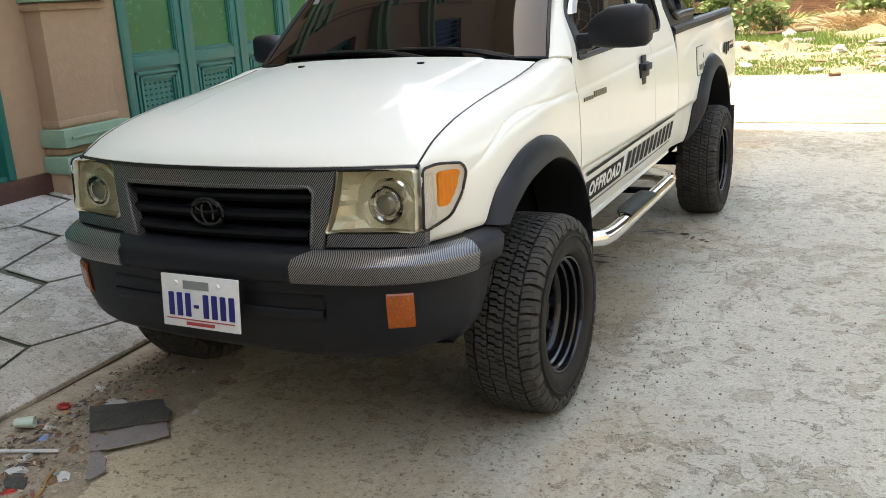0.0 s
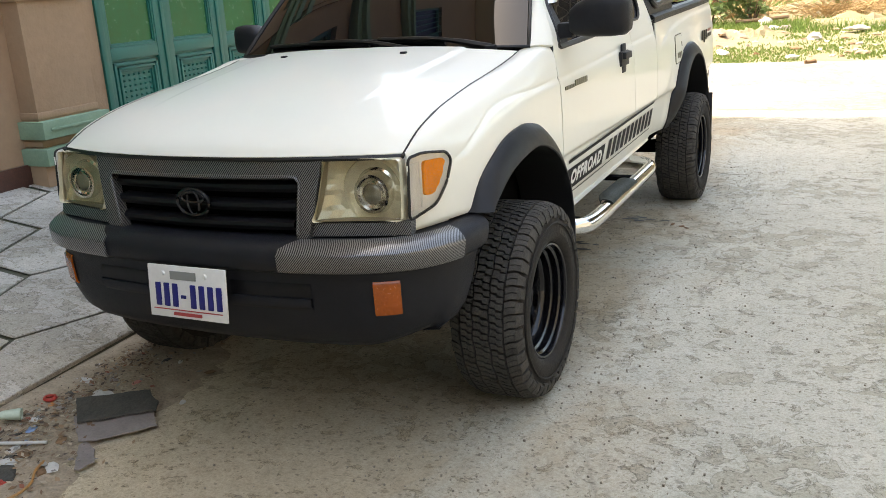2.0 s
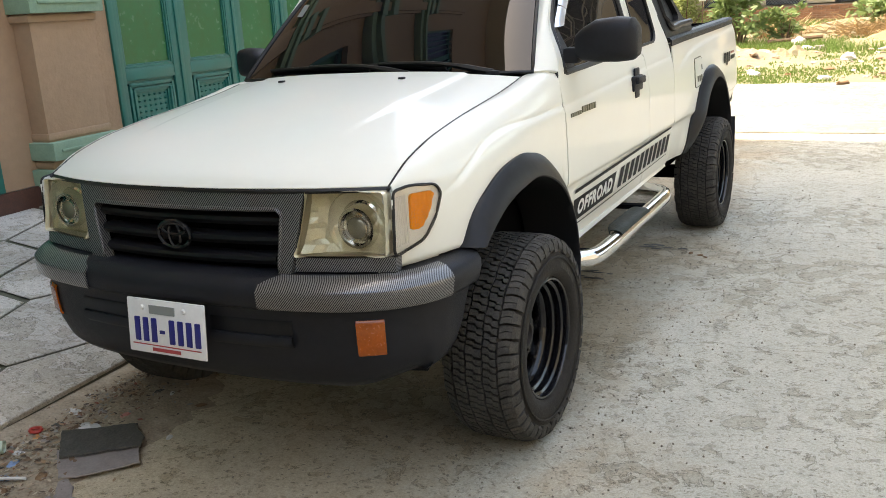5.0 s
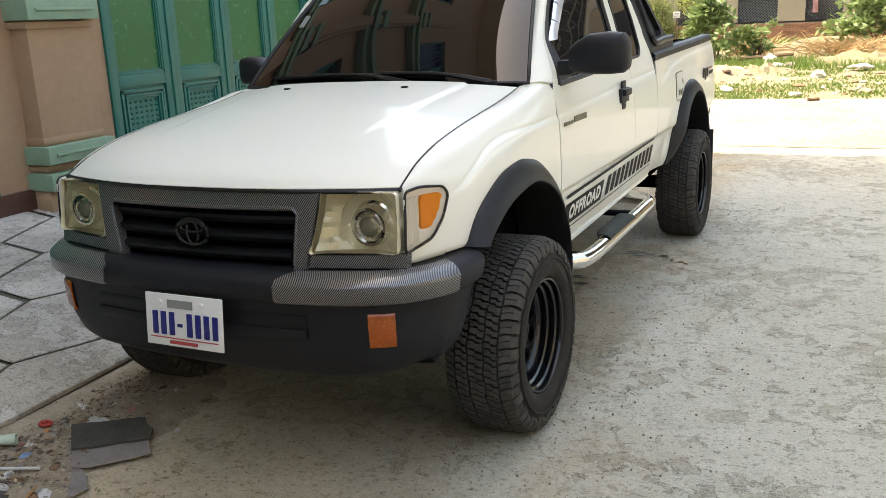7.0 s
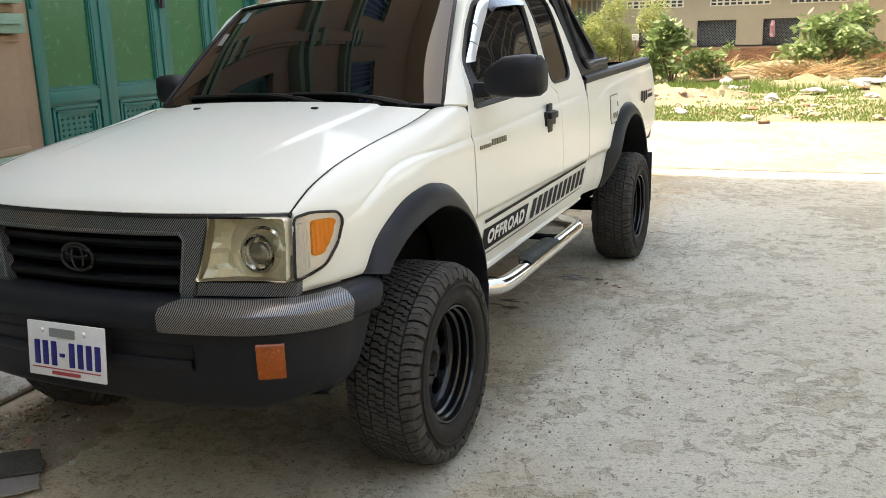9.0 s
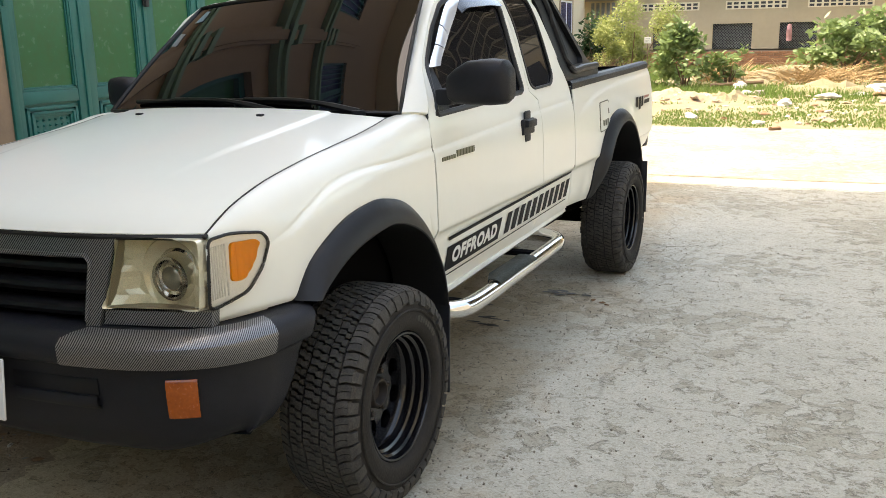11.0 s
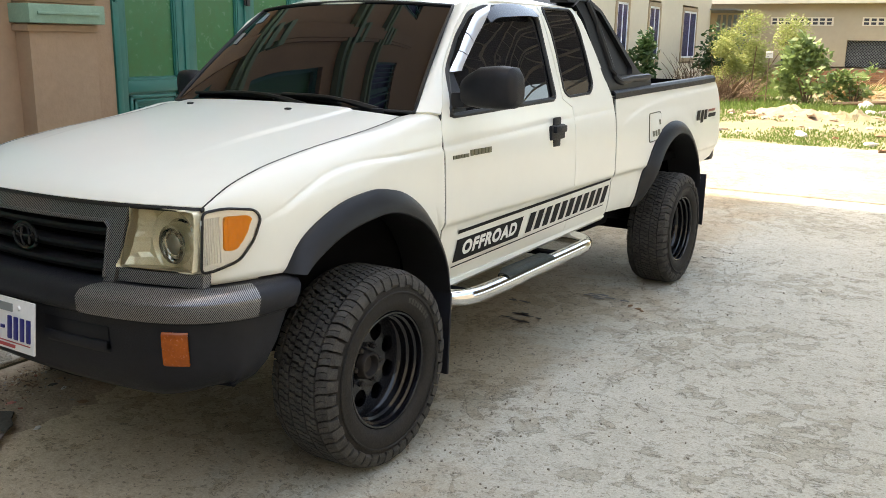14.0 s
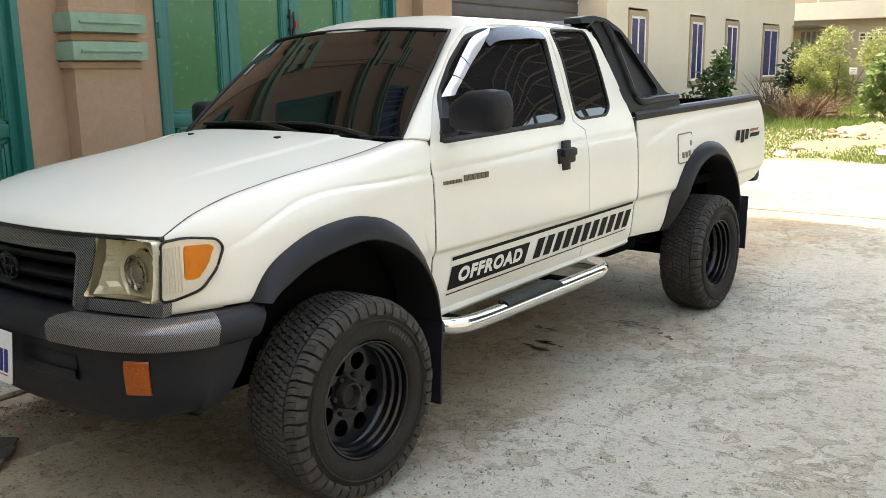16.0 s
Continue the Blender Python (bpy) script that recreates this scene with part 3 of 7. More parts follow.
# hood
bm = bmesh.new()
rows = []
for j in range(34):
    s = (j / 33) ** 1.7
    row = []
    for i in range(121):
        u = -1 + 2 * i / 120
        yf, yr = -0.745 + 0.134 * abs(u) ** 2.3, 0.29 + 0.085 * abs(u) ** 2.5
        y = yf + (yr - yf) * s
        xe = 0.669 - 0.016 * s
        ze, zm = hood_edge(-0.611 + (0.986) * s), hood_mid(-0.745 + 1.035 * s)
        z = ze + (zm - ze) * (1 - abs(u) ** 2.6)
        z += 0.006 * smooth01((0.60 + 0.12 * s - abs(u)) / 0.025) * smooth01((s - 0.2) / 0.4)
        row.append((u * xe, y, z))
    rows.append(row)
grid(bm, rows)
bm.normal_update()
rim = [e for e in bm.edges if len(e.link_faces) == 1]
r = bmesh.ops.extrude_edge_only(bm, edges=rim)
bmesh.ops.translate(bm, verts=[g for g in r["geom"] if isinstance(g, bmesh.types.BMVert)], vec=(0, 0.004, -0.009))
part("hood", bm, "paint", truck)
# black bar draws the shade in the gap below the hood lip
bm = bmesh.new()
tube(bm, [(0.672 * u, -0.738 + 0.134 * abs(u) ** 2.3, 0.974 + 0.008 * (1 - u * u) - 0.004) for u in [-1 + i / 20 for i in range(41)]], 0.009, 6)
part("hood_front_seal", bm, "seal", truck, "black bar for the shaded gap below the hood's front edge")


def nose(y):
    return 0.035 + 0.12 * smooth01((y + 0.62) / 0.30)


def fender_x(y, z):
    """The front fender's outer face, rounded over into the hood line."""
    zt, xt, h = hood_edge(y), 0.678 - 0.016 * (y + 0.611), nose(y)
    x = sec_low(z) - taper(y)
    if z > zt - h:
        c = min(1.0, 1 - max(0.0, zt - z) / h)
        k = 2.0 + 3.0 * smooth01((y + 0.05) / 0.5)
        x = xt + (x - xt) * max(0.0, 1 - c ** k) ** (1 / k)
    return x + bulge(y, z) * smooth01((zt - z) / 0.05)


def lean_back(y, z):
    """The fender's rear edge sweeps back below the windscreen pillar."""
    return 0.034 * smooth01((z - 1.07) / 0.12) * smooth01((y - 0.36) / 0.13)


def fender(s):
    arch = arch_mid(ARCH_F_OUT, ARCH_F_IN, 0.0, 40)
    ys = sorted(set([-0.3 + 0.025 * i for i in range(32)] + [-0.611 + (0.611 - 0.43) * i / 10 for i in range(10)] + [p[0] for p in arch] + [0.44, 0.455, 0.475, 0.497]))
    ys = [y for i, y in enumerate(ys) if i == len(ys) - 1 or ys[i + 1] - y > 0.006]
    rows = []
    for y in ys:
        if y < arch[0][0]:
            zb = 0.752
        elif y > arch[-1][0]:
            zb = 0.487
        else:
            zb = next(a[1] + (b[1] - a[1]) * (y - a[0]) / max(1e-6, b[0] - a[0]) for a, b in zip(arch, arch[1:]) if a[0] <= y <= b[0] + 1e-9)
        zt, h = hood_edge(y), nose(y)
        z0, zc = zt - h, crease(y)
        zs = [zt - h * (k / 16) ** 2.4 for k in range(17)] + [z0 + (zb - z0) * k / 29 for k in range(1, 30)]
        zs += [min(zt, max(zb, zc + 0.004 * k)) for k in range(-8, 5)]
        row = [(fender_x(y, z), y + lean_back(y, z), z) for z in sorted(zs, reverse=True)]
        rows.append([(p[0], p[1], p[2]) for p in row])
    bm = bmesh.new()
    grid(bm, rows)
    rim = [e for e in bm.edges if len(e.link_faces) == 1]
    r = bmesh.ops.extrude_edge_only(bm, edges=rim)
    bmesh.ops.translate(bm, verts=[g for g in r["geom"] if isinstance(g, bmesh.types.BMVert)], vec=(-0.02, 0, -0.006))
    return part("front_fender", mirrored(bm, s), "paint", truck)


for s in (1, -1):
    bm = bmesh.new()
    ys = [-0.62 + 1.0 * k / 30 for k in range(31)]
    tube(bm, [(0.6735 - 0.016 * (y + 0.611), y, hood_edge(y) - 0.005) for y in ys], 0.006, 6)
    part("hood_gap_seal", mirrored(bm, s), "seal", truck, "black rubber seal in the hood gap")
    bm = bmesh.new()
    tube(bm, [(side(0.502, z) - 0.010, 0.502 + 0.03 * smooth01((z - 1.08) / 0.11), z) for z in [0.5 + 0.69 * k / 20 for k in range(21)]], 0.0075, 6)
    part("door_gap_seal", mirrored(bm, s), "seal", truck, "black rubber seal in the door gap")
    # black bar draws the shaded seam behind the door
    bm = bmesh.new()
    tube(bm, [(side(1.68, z) - 0.010, 1.68, z) for z in [0.53 + 0.64 * k / 20 for k in range(21)]], 0.005, 6)
    part("panel_gap_seal", mirrored(bm, s), "seal", truck, "thin black bar for the shaded panel seam")
    # black bar draws the shade between cab and bed
    bm = bmesh.new()
    tube(bm, [(bed_side(2.199, z) - 0.012, 2.199, z) for z in [0.55 + 0.63 * k / 20 for k in range(21)]], 0.009, 6)
    part("bed_gap_seal", mirrored(bm, s), "seal", truck, "black bar for the shaded gap between cab and bed")

DOOR_GLASS = rounded([(0.585, 1.172), (1.51, 1.198), (1.507, 1.585), (1.40, 1.605), (1.06, 1.605), (0.93, 1.575), (0.80, 1.475), (0.68, 1.345)], 0.03)
QUARTER_GLASS = rounded([(1.615, 1.228), (1.66, 1.203), (1.915, 1.210), (1.96, 1.25), (1.95, 1.386), (1.935, 1.526), (1.905, 1.622), (1.60, 1.622), (1.588, 1.60), (1.612, 1.5)], 0.03)
DOOR = [(0.507, 0.49), (1.6785, 0.525), (1.6785, 1.150), (1.585, 1.195), (1.552, 1.634), (1.06, 1.634), (0.96, 1.612), (0.86, 1.555), (0.72, 1.42), (0.60, 1.285), (0.535, 1.20), (0.507, 1.12)]
REAR_SIDE = [(1.6825, 0.525), (2.19, 0.54), (2.19, 1.17), (2.165, 1.22), (2.0, 1.58), (1.95, 1.634), (1.558, 1.634), (1.591, 1.195), (1.6825, 1.154)]

for s in (1, -1):
    fender(s)
    on = lambda u, v: (side(u, v), u, v)
    door = part("door", mirrored(sheet(DOOR, [DOOR_GLASS], on, 0.03, (-0.03, 0, 0), pressed(crease, 0.50, 1.69, GROOVE) + pressed(lambda y: 0.750, 0.50, 1.69, LEDGE)), s), "paint", truck)
    part("door_window", mirrored(sheet(DOOR_GLASS, [], lambda u, v: (side(u, v) - 0.012, u, v), 0.05), s), "side_glass", door, "dark tinted glossy side glass")
    quarter = part("cab_side_panel", mirrored(sheet(REAR_SIDE, [QUARTER_GLASS], on, 0.03, (-0.03, 0, 0), pressed(crease, 1.67, 2.2, GROOVE) + pressed(lambda y: 0.750, 1.67, 2.2, LEDGE)), s), "paint", truck)
    part("quarter_window", mirrored(sheet(QUARTER_GLASS, [], lambda u, v: (side(u, v) - 0.006, u, v), 0.05), s), "side_glass", quarter, "dark tinted fixed rear quarter glass")
    # window seals
    for poly, off, w in ((DOOR_GLASS, -0.004, 0.012), (QUARTER_GLASS, 0.0, 0.007)):
        bm = bmesh.new()
        pts = [(side(p[0], p[1]) + off, p[0], p[1]) for p in poly]
        tube(bm, pts + pts[:2], w, 6, cap=False)
        part("window_seal", mirrored(bm, s), "seal", door if poly is DOOR_GLASS else quarter, "black rubber window seal")
    # windscreen pillar
    bm = bmesh.new()
    rows = []
    for k in range(13):
        v = k / 12
        w = Vector((0.676 + (0.544 - 0.676) * v, 0.445 + (0.917 - 0.445) * v, 1.193 + (1.604 - 1.193) * v))
        z = 1.185 + (1.632 - 1.185) * v
        yd = spline([(1.185, 0.520), (1.285, 0.594), (1.42, 0.714), (1.555, 0.854), (1.632, 0.985)])(z)
        d = Vector((side(yd, z), yd, z))
        row = []
        for i in range(6):
            u = i / 5
            p = w.lerp(d, u)
            p += Vector((0.6, -0.6, 0.5)) * 0.009 * math.sin(math.pi * u)
            if s < 0:
                p += Vector((-0.012, 0.022, -0.012))
            row.append(tuple(p))
        rows.append(row)
    grid(bm, rows)
    solidify(bm, 0.012)
    part("windscreen_pillar", mirrored(bm, s), "paint", truck)

# roof
bm = bmesh.new()
rows = []
for j in range(26):
    t = j / 25
    row = []
    for i in range(41):
        u = -1 + 2 * i / 40
        yf, yr = 0.84 + 0.085 * abs(u) ** 2, 1.99 - 0.05 * abs(u) ** 2
        y = yf + (yr - yf) * t
        xe = 0.548 + 0.055 * smooth01(t / 0.22)
        zs = 1.610 + 0.026 * smooth01(t / 0.25) - 0.03 * smooth01((t - 0.93) / 0.07)
        c = 0.018 + 0.042 * smooth01(t / 0.3) - 0.02 * smooth01((t - 0.8) / 0.2)
        row.append((u * xe, y, zs + c * (1 - abs(u) ** 3)))
    rows.append(row)
grid(bm, rows)
solidify(bm, 0.02)
part("roof", bm, "paint", truck)


def screen(u, v, off=0.0):
    """A point of the windscreen: u across from -1 to 1, v up from 0 to 1."""
    u *= 1.03 if u < 0 else 1.0
    b = Vector(((0.675 if u > 0 else 0.66) * u, 0.372 + 0.073 * abs(u) ** 3, 1.200 - 0.010 * u * u))
    t = Vector((0.543 * u, 0.850 + 0.067 * abs(u) ** 3, 1.628 - 0.024 * u * u))
    p = b.lerp(t, v) + Vector((0, -0.6, 0.7)) * 0.020 * math.sin(math.pi * v) * (1 - 0.3 * u * u)
    return tuple(p + Vector((0, -0.64, 0.77)) * off)


bm = bmesh.new()
grid(bm, [[screen(-0.99 + 1.98 * i / 40, 0.015 + 0.975 * j / 20) for i in range(41)] for j in range(21)])
solidify(bm, 0.005)
windscreen = part("windscreen", bm, "glass", truck, "dark tinted windscreen reflecting shopfronts")
for pts, mat, label in ((((-0.86, 0.81), (-0.85, 0.94), (-0.79, 0.93), (-0.77, 0.82)), "sticker_blue", "faded blue square sticker"), (((-0.90, 0.58), (-0.92, 0.71), (-0.85, 0.70), (-0.83, 0.57)), "plate_grey", "faded grey square sticker")):
    bm = bmesh.new()
    bm.faces.new([bm.verts.new(screen(u, v, 0.0025)) for u, v in pts])
    part("windscreen_sticker", bm, mat, windscreen, label)
bm = bmesh.new()
loop = [screen(-1 + 2 * i / 30, 0.0, 0.002) for i in range(31)] + [screen(1, j / 12, 0.002) for j in range(1, 12)] + [screen(1 - 2 * i / 30, 1.0, 0.002) for i in range(31)] + [screen(-1, 1 - j / 12, 0.002) for j in range(1, 12)]
tube(bm, loop + loop[:2], 0.0075, 6, cap=False)
part("windscreen_seal", bm, "seal", truck, "black rubber windscreen surround")
bm = bmesh.new()
grid(bm, [[(0.655 * u, 0.285 + 0.095 * abs(u) ** 2.4 + d, 1.196 - 0.022 * u * u + h) for u in [-1 + i / 15 for i in range(31)]] for d, h in ((0, -0.012), (0.03, 0.004), (0.075, 0.0))])
solidify(bm, 0.01)
part("cowl_grille", bm, "black_plastic", truck, "black plastic cowl below the windscreen")

# added near-black filler blocks that close the gaps, deep shade in their colour
part("engine_bay", boxes((-0.60, 0.60, -0.60, 0.45, 0.52, 0.96)), "dark_inner", truck, "near-black filler block below the hood")
part("cab_floor", boxes((-0.66, 0.66, 0.50, 2.14, 0.50, 1.15)), "dark_inner", truck, "near-black filler block inside the cab")

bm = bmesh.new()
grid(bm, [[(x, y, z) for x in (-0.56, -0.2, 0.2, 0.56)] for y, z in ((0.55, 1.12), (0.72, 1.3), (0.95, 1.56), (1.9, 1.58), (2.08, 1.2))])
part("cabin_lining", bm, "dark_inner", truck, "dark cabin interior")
bm = bmesh.new()
grid(bm, [[(x, y, z) for x in (-0.62, 0, 0.62)] for y, z in ((1.97, 1.62), (2.06, 1.45), (2.16, 1.2), (2.17, 0.7))])
part("cab_back_panel", bm, "paint", truck)

# bed
BED = [(2.208, 0.545)] + [p for p in arch_mid(ARCH_R_OUT, ARCH_R_IN, REAR_AXLE)] + [(3.72, 0.64), (4.05, 0.68), (4.16, 0.73), (4.185, 0.85), (4.165, 1.06), (4.11, 1.19), (4.06, 1.222), (2.208, 1.182)]
for s in (1, -1):
    part("bed_side", mirrored(sheet(BED, [], lambda u, v: (bed_side(u, v), u, v), 0.02, (-0.05, 0, 0), pressed(bed_crease, 2.2, 4.1, GROOVE) + pressed(lambda y: 0.750, 2.2, 4.1, LEDGE)), s), "paint", truck)
    bm = bmesh.new()
    prof = [(-0.085, -0.03), (-0.085, 0.012), (-0.06, 0.026), (-0.008, 0.026), (0.006, 0.012), (0.006, -0.018)]
    grid(bm, [[(bed_side(y, 1.2) + a, y, 1.185 + (y - 2.208) * 0.0216 + b) for a, b in prof] for y in [2.2 + 1.86 * k / 12 for k in range(13)]])
    solidify(bm, 0.008)
    part("bed_rail_cap", mirrored(bm, s), "black_plastic", truck, "black plastic bed rail cap")
    bm = bmesh.new()
    grid(bm, [[(x, y, z) for x, z in ((0.60, 0.75), (0.60, 1.20 + h), (0.735, 1.20 + h))] for y, h in ((2.22, 0.0), (4.07, 0.035))])
    part("bed_inner_wall", mirrored(bm, s), "dark_inner", truck, "dark bed liner")
part("tailgate_liner", boxes((-0.62, 0.62, 4.06, 4.078, 0.75, 1.22)), "dark_inner", truck, "dark tailgate liner")
part("bed_floor", boxes((-0.68, 0.68, 2.22, 4.08, 0.72, 0.77)), "dark_inner", truck, "dark bed floor")
part("bed_front_wall", boxes((-0.68, 0.68, 2.205, 2.235, 0.6, 1.19)), "paint", truck)
tailgate = part("tailgate", boxes((-0.66, 0.66, 4.08, 4.14, 0.72, 1.215), bevel=0.012), "paint", truck)
part("rear_bumper", boxes((-0.735, 0.735, 4.08, 4.19, 0.64, 0.75), bevel=0.035), "black_plastic", truck, "black rear bumper")
for s in (1, -1):
    part("tail_lamp", boxes((s * 0.64, s * 0.742, 4.13, 4.205, 0.86, 1.10), bevel=0.012), "litter_red", truck, "red tail lamp")


def flare(outer, inner, dy, surf, s, name):
    """A rounded wheel-arch extension that stands proud of the flank."""
    n = 44
    a, b = curve_pts(outer, n), curve_pts(inner, n)
    rows = []
    for p, q in zip(a, b):
        o, i = Vector((p[0] + dy, p[1])), Vector((q[0] + dy, q[1]))
        base = surf(*o)
        xo = base + 0.003 + (0.055 * smooth01((0.80 - o.y) / 0.25) if dy == 0 and o.x > 0.2 else 0.0)
        xi = max(0.838, surf(*i) + 0.035)
        if dy > 0 and p[0] < -0.1:
            xi = surf(*i) + 0.014 + (xi - surf(*i) - 0.014) * smooth01((i.y - 0.49) / 0.26)
        row = [(base - 0.006, *o), (xo + 0.006, *o)]
        for u, lift in ((0.10, 0.30), (0.3, 0.58), (0.55, 0.82), (0.8, 0.97), (0.94, 1.0), (1.0, 0.93)):
            c = o.lerp(i, u)
            row.append((xo + (xi - xo) * lift, *c))
        row += [(xi - 0.03, *i), (xi - 0.10, *i.lerp(o, 0.1)), (xi - 0.22, *i.lerp(o, 0.1))]
        rows.append(row)
    bm = bmesh.new()
    grid(bm, rows)
    return part(name, mirrored(bm, s), "flare_plastic", truck, "black plastic wheel-arch flare")


for s in (1, -1):
    flare(ARCH_F_OUT, ARCH_F_IN, FRONT_AXLE, side, s, "front_wheel_flare")
    flare(ARCH_R_OUT, ARCH_R_IN, REAR_AXLE, bed_side, s, "rear_wheel_flare")
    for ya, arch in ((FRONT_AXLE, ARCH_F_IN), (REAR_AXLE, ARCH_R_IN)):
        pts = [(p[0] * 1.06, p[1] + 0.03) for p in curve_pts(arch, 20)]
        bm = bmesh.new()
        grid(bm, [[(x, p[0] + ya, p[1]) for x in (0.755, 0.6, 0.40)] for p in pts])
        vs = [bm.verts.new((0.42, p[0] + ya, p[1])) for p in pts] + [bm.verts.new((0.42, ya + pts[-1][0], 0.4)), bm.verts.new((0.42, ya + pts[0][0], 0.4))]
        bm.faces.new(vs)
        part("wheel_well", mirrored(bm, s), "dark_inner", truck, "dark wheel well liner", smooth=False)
    # mud flaps
    for y0, z0, z1, x0, x1 in ((0.455, 0.17, 0.50, 0.60, 0.835), (3.66, 0.25, 0.60, 0.60, 0.842)):
        bm = bmesh.new()
        m = Matrix.Translation((s * (x0 + x1) / 2, y0, (z0 + z1) / 2)) @ Matrix.Rotation(radians(-4), 4, "X")
        box(bm, -(x1 - x0) / 2, (x1 - x0) / 2, -0.006, 0.006, -(z1 - z0) / 2, (z1 - z0) / 2, 0.004, m)
        part("mud_flap", bm, "black_plastic", truck, "black rubber mud flap")
    # sill below the doors
    bm = bmesh.new()
    prof = [(-0.03, 0.012), (0.002, 0.006), (0.006, -0.01), (-0.012, -0.028), (-0.05, -0.04), (-0.14, -0.035)]
    grid(bm, [[(side(y, 0.52) + a, y, 0.488 + 0.026 * (y - 0.5) + b) for a, b in prof] for y in [0.5 + 1.69 * k / 10 for k in range(11)]])
    part("sill", mirrored(bm, s), "paint", truck)

# front face
def face_y(x, z):
    return -0.722 + 0.098 * (x / 0.677) ** 2 - (0.975 - z) * 0.15


SURROUND = [(-0.447, 0.979), (0.446, 0.979), (0.422, 0.85), (0.410, 0.79), (0.402, 0.742), (0.362, 0.742), (0.370, 0.80), (0.380, 0.910), (0.366, 0.926), (-0.358, 0.923), (-0.371, 0.905), (-0.345, 0.82), (-0.318, 0.742), (-0.395, 0.742), (-0.420, 0.85)]
bm = sheet(SURROUND, [], lambda u, v: (u, face_y(u, v) - 0.012, v), 0.03, (0, 0.035, 0))
grille = part("grille_surround", bm, "weave", truck, "silver twill-film grille surround")
bm = bmesh.new()
tube(bm, [(u, face_y(u, v) - 0.014, v) for u, v in resample([(-0.322, 0.757), (-0.367, 0.905), (-0.355, 0.921), (0.362, 0.924), (0.377, 0.908), (0.368, 0.757)], 0.03, closed=False) + [(0.368, 0.757)]], 0.0065, 6)
part("surround_lip", bm, "weave", grille)
bm = bmesh.new()
box(bm, -0.38, 0.38, -0.66, -0.655, 0.735, 0.93)
part("grille_back", bm, "dark_inner", truck, "black grille backing")
for k in range(3):
    z = 0.772 + 0.056 * k
    bm = bmesh.new()
    grid(bm, [[(x, face_y(x, z) + d + 0.006, z + h) for x in [(0.339 + (z - 0.742) * 0.15) * (-1 + i / 8) for i in range(17)]] for d, h in ((0.045, 0.020), (0.012, 0.019), (0.002, 0.012), (0.0, 0.002), (0.010, -0.012), (0.045, -0.016))])
    part("grille_bar", bm, "grille_black", truck, "black plastic grille bar")
bm = bmesh.new()
for rx, rz, w in ((0.062, 0.042, 0.0065), (0.022, 0.038, 0.005), (0.044, 0.016, 0.005)):
    cz = 0.842 if rx != 0.044 else 0.858
    loop = [(rx * math.cos(2 * math.pi * k / 28), face_y(0, 0.84) - 0.012, cz + rz * math.sin(2 * math.pi * k / 28)) for k in range(28)]
    tube(bm, loop + loop[:1], w, 6, cap=False)
part("emblem", bm, "emblem", truck, "black oval emblem")


def on_face(off):
    return lambda u, v: (u, face_y(u, v) + off, v)


HEADLAMP = [(0.449, 0.976), (0.676, 0.969), (0.684, 0.795), (0.415, 0.792)]
CORNER_LAMP = [(-0.655, 0.795), (-0.60, 0.793), (-0.53, 0.815), (-0.483, 0.872), (-0.458, 0.935), (-0.478, 0.962), (-0.56, 0.974), (-0.64, 0.97)]


def lamp_x(y, z):
    return max(fender_x(y, min(z, 0.93)), 0.694) + 0.003


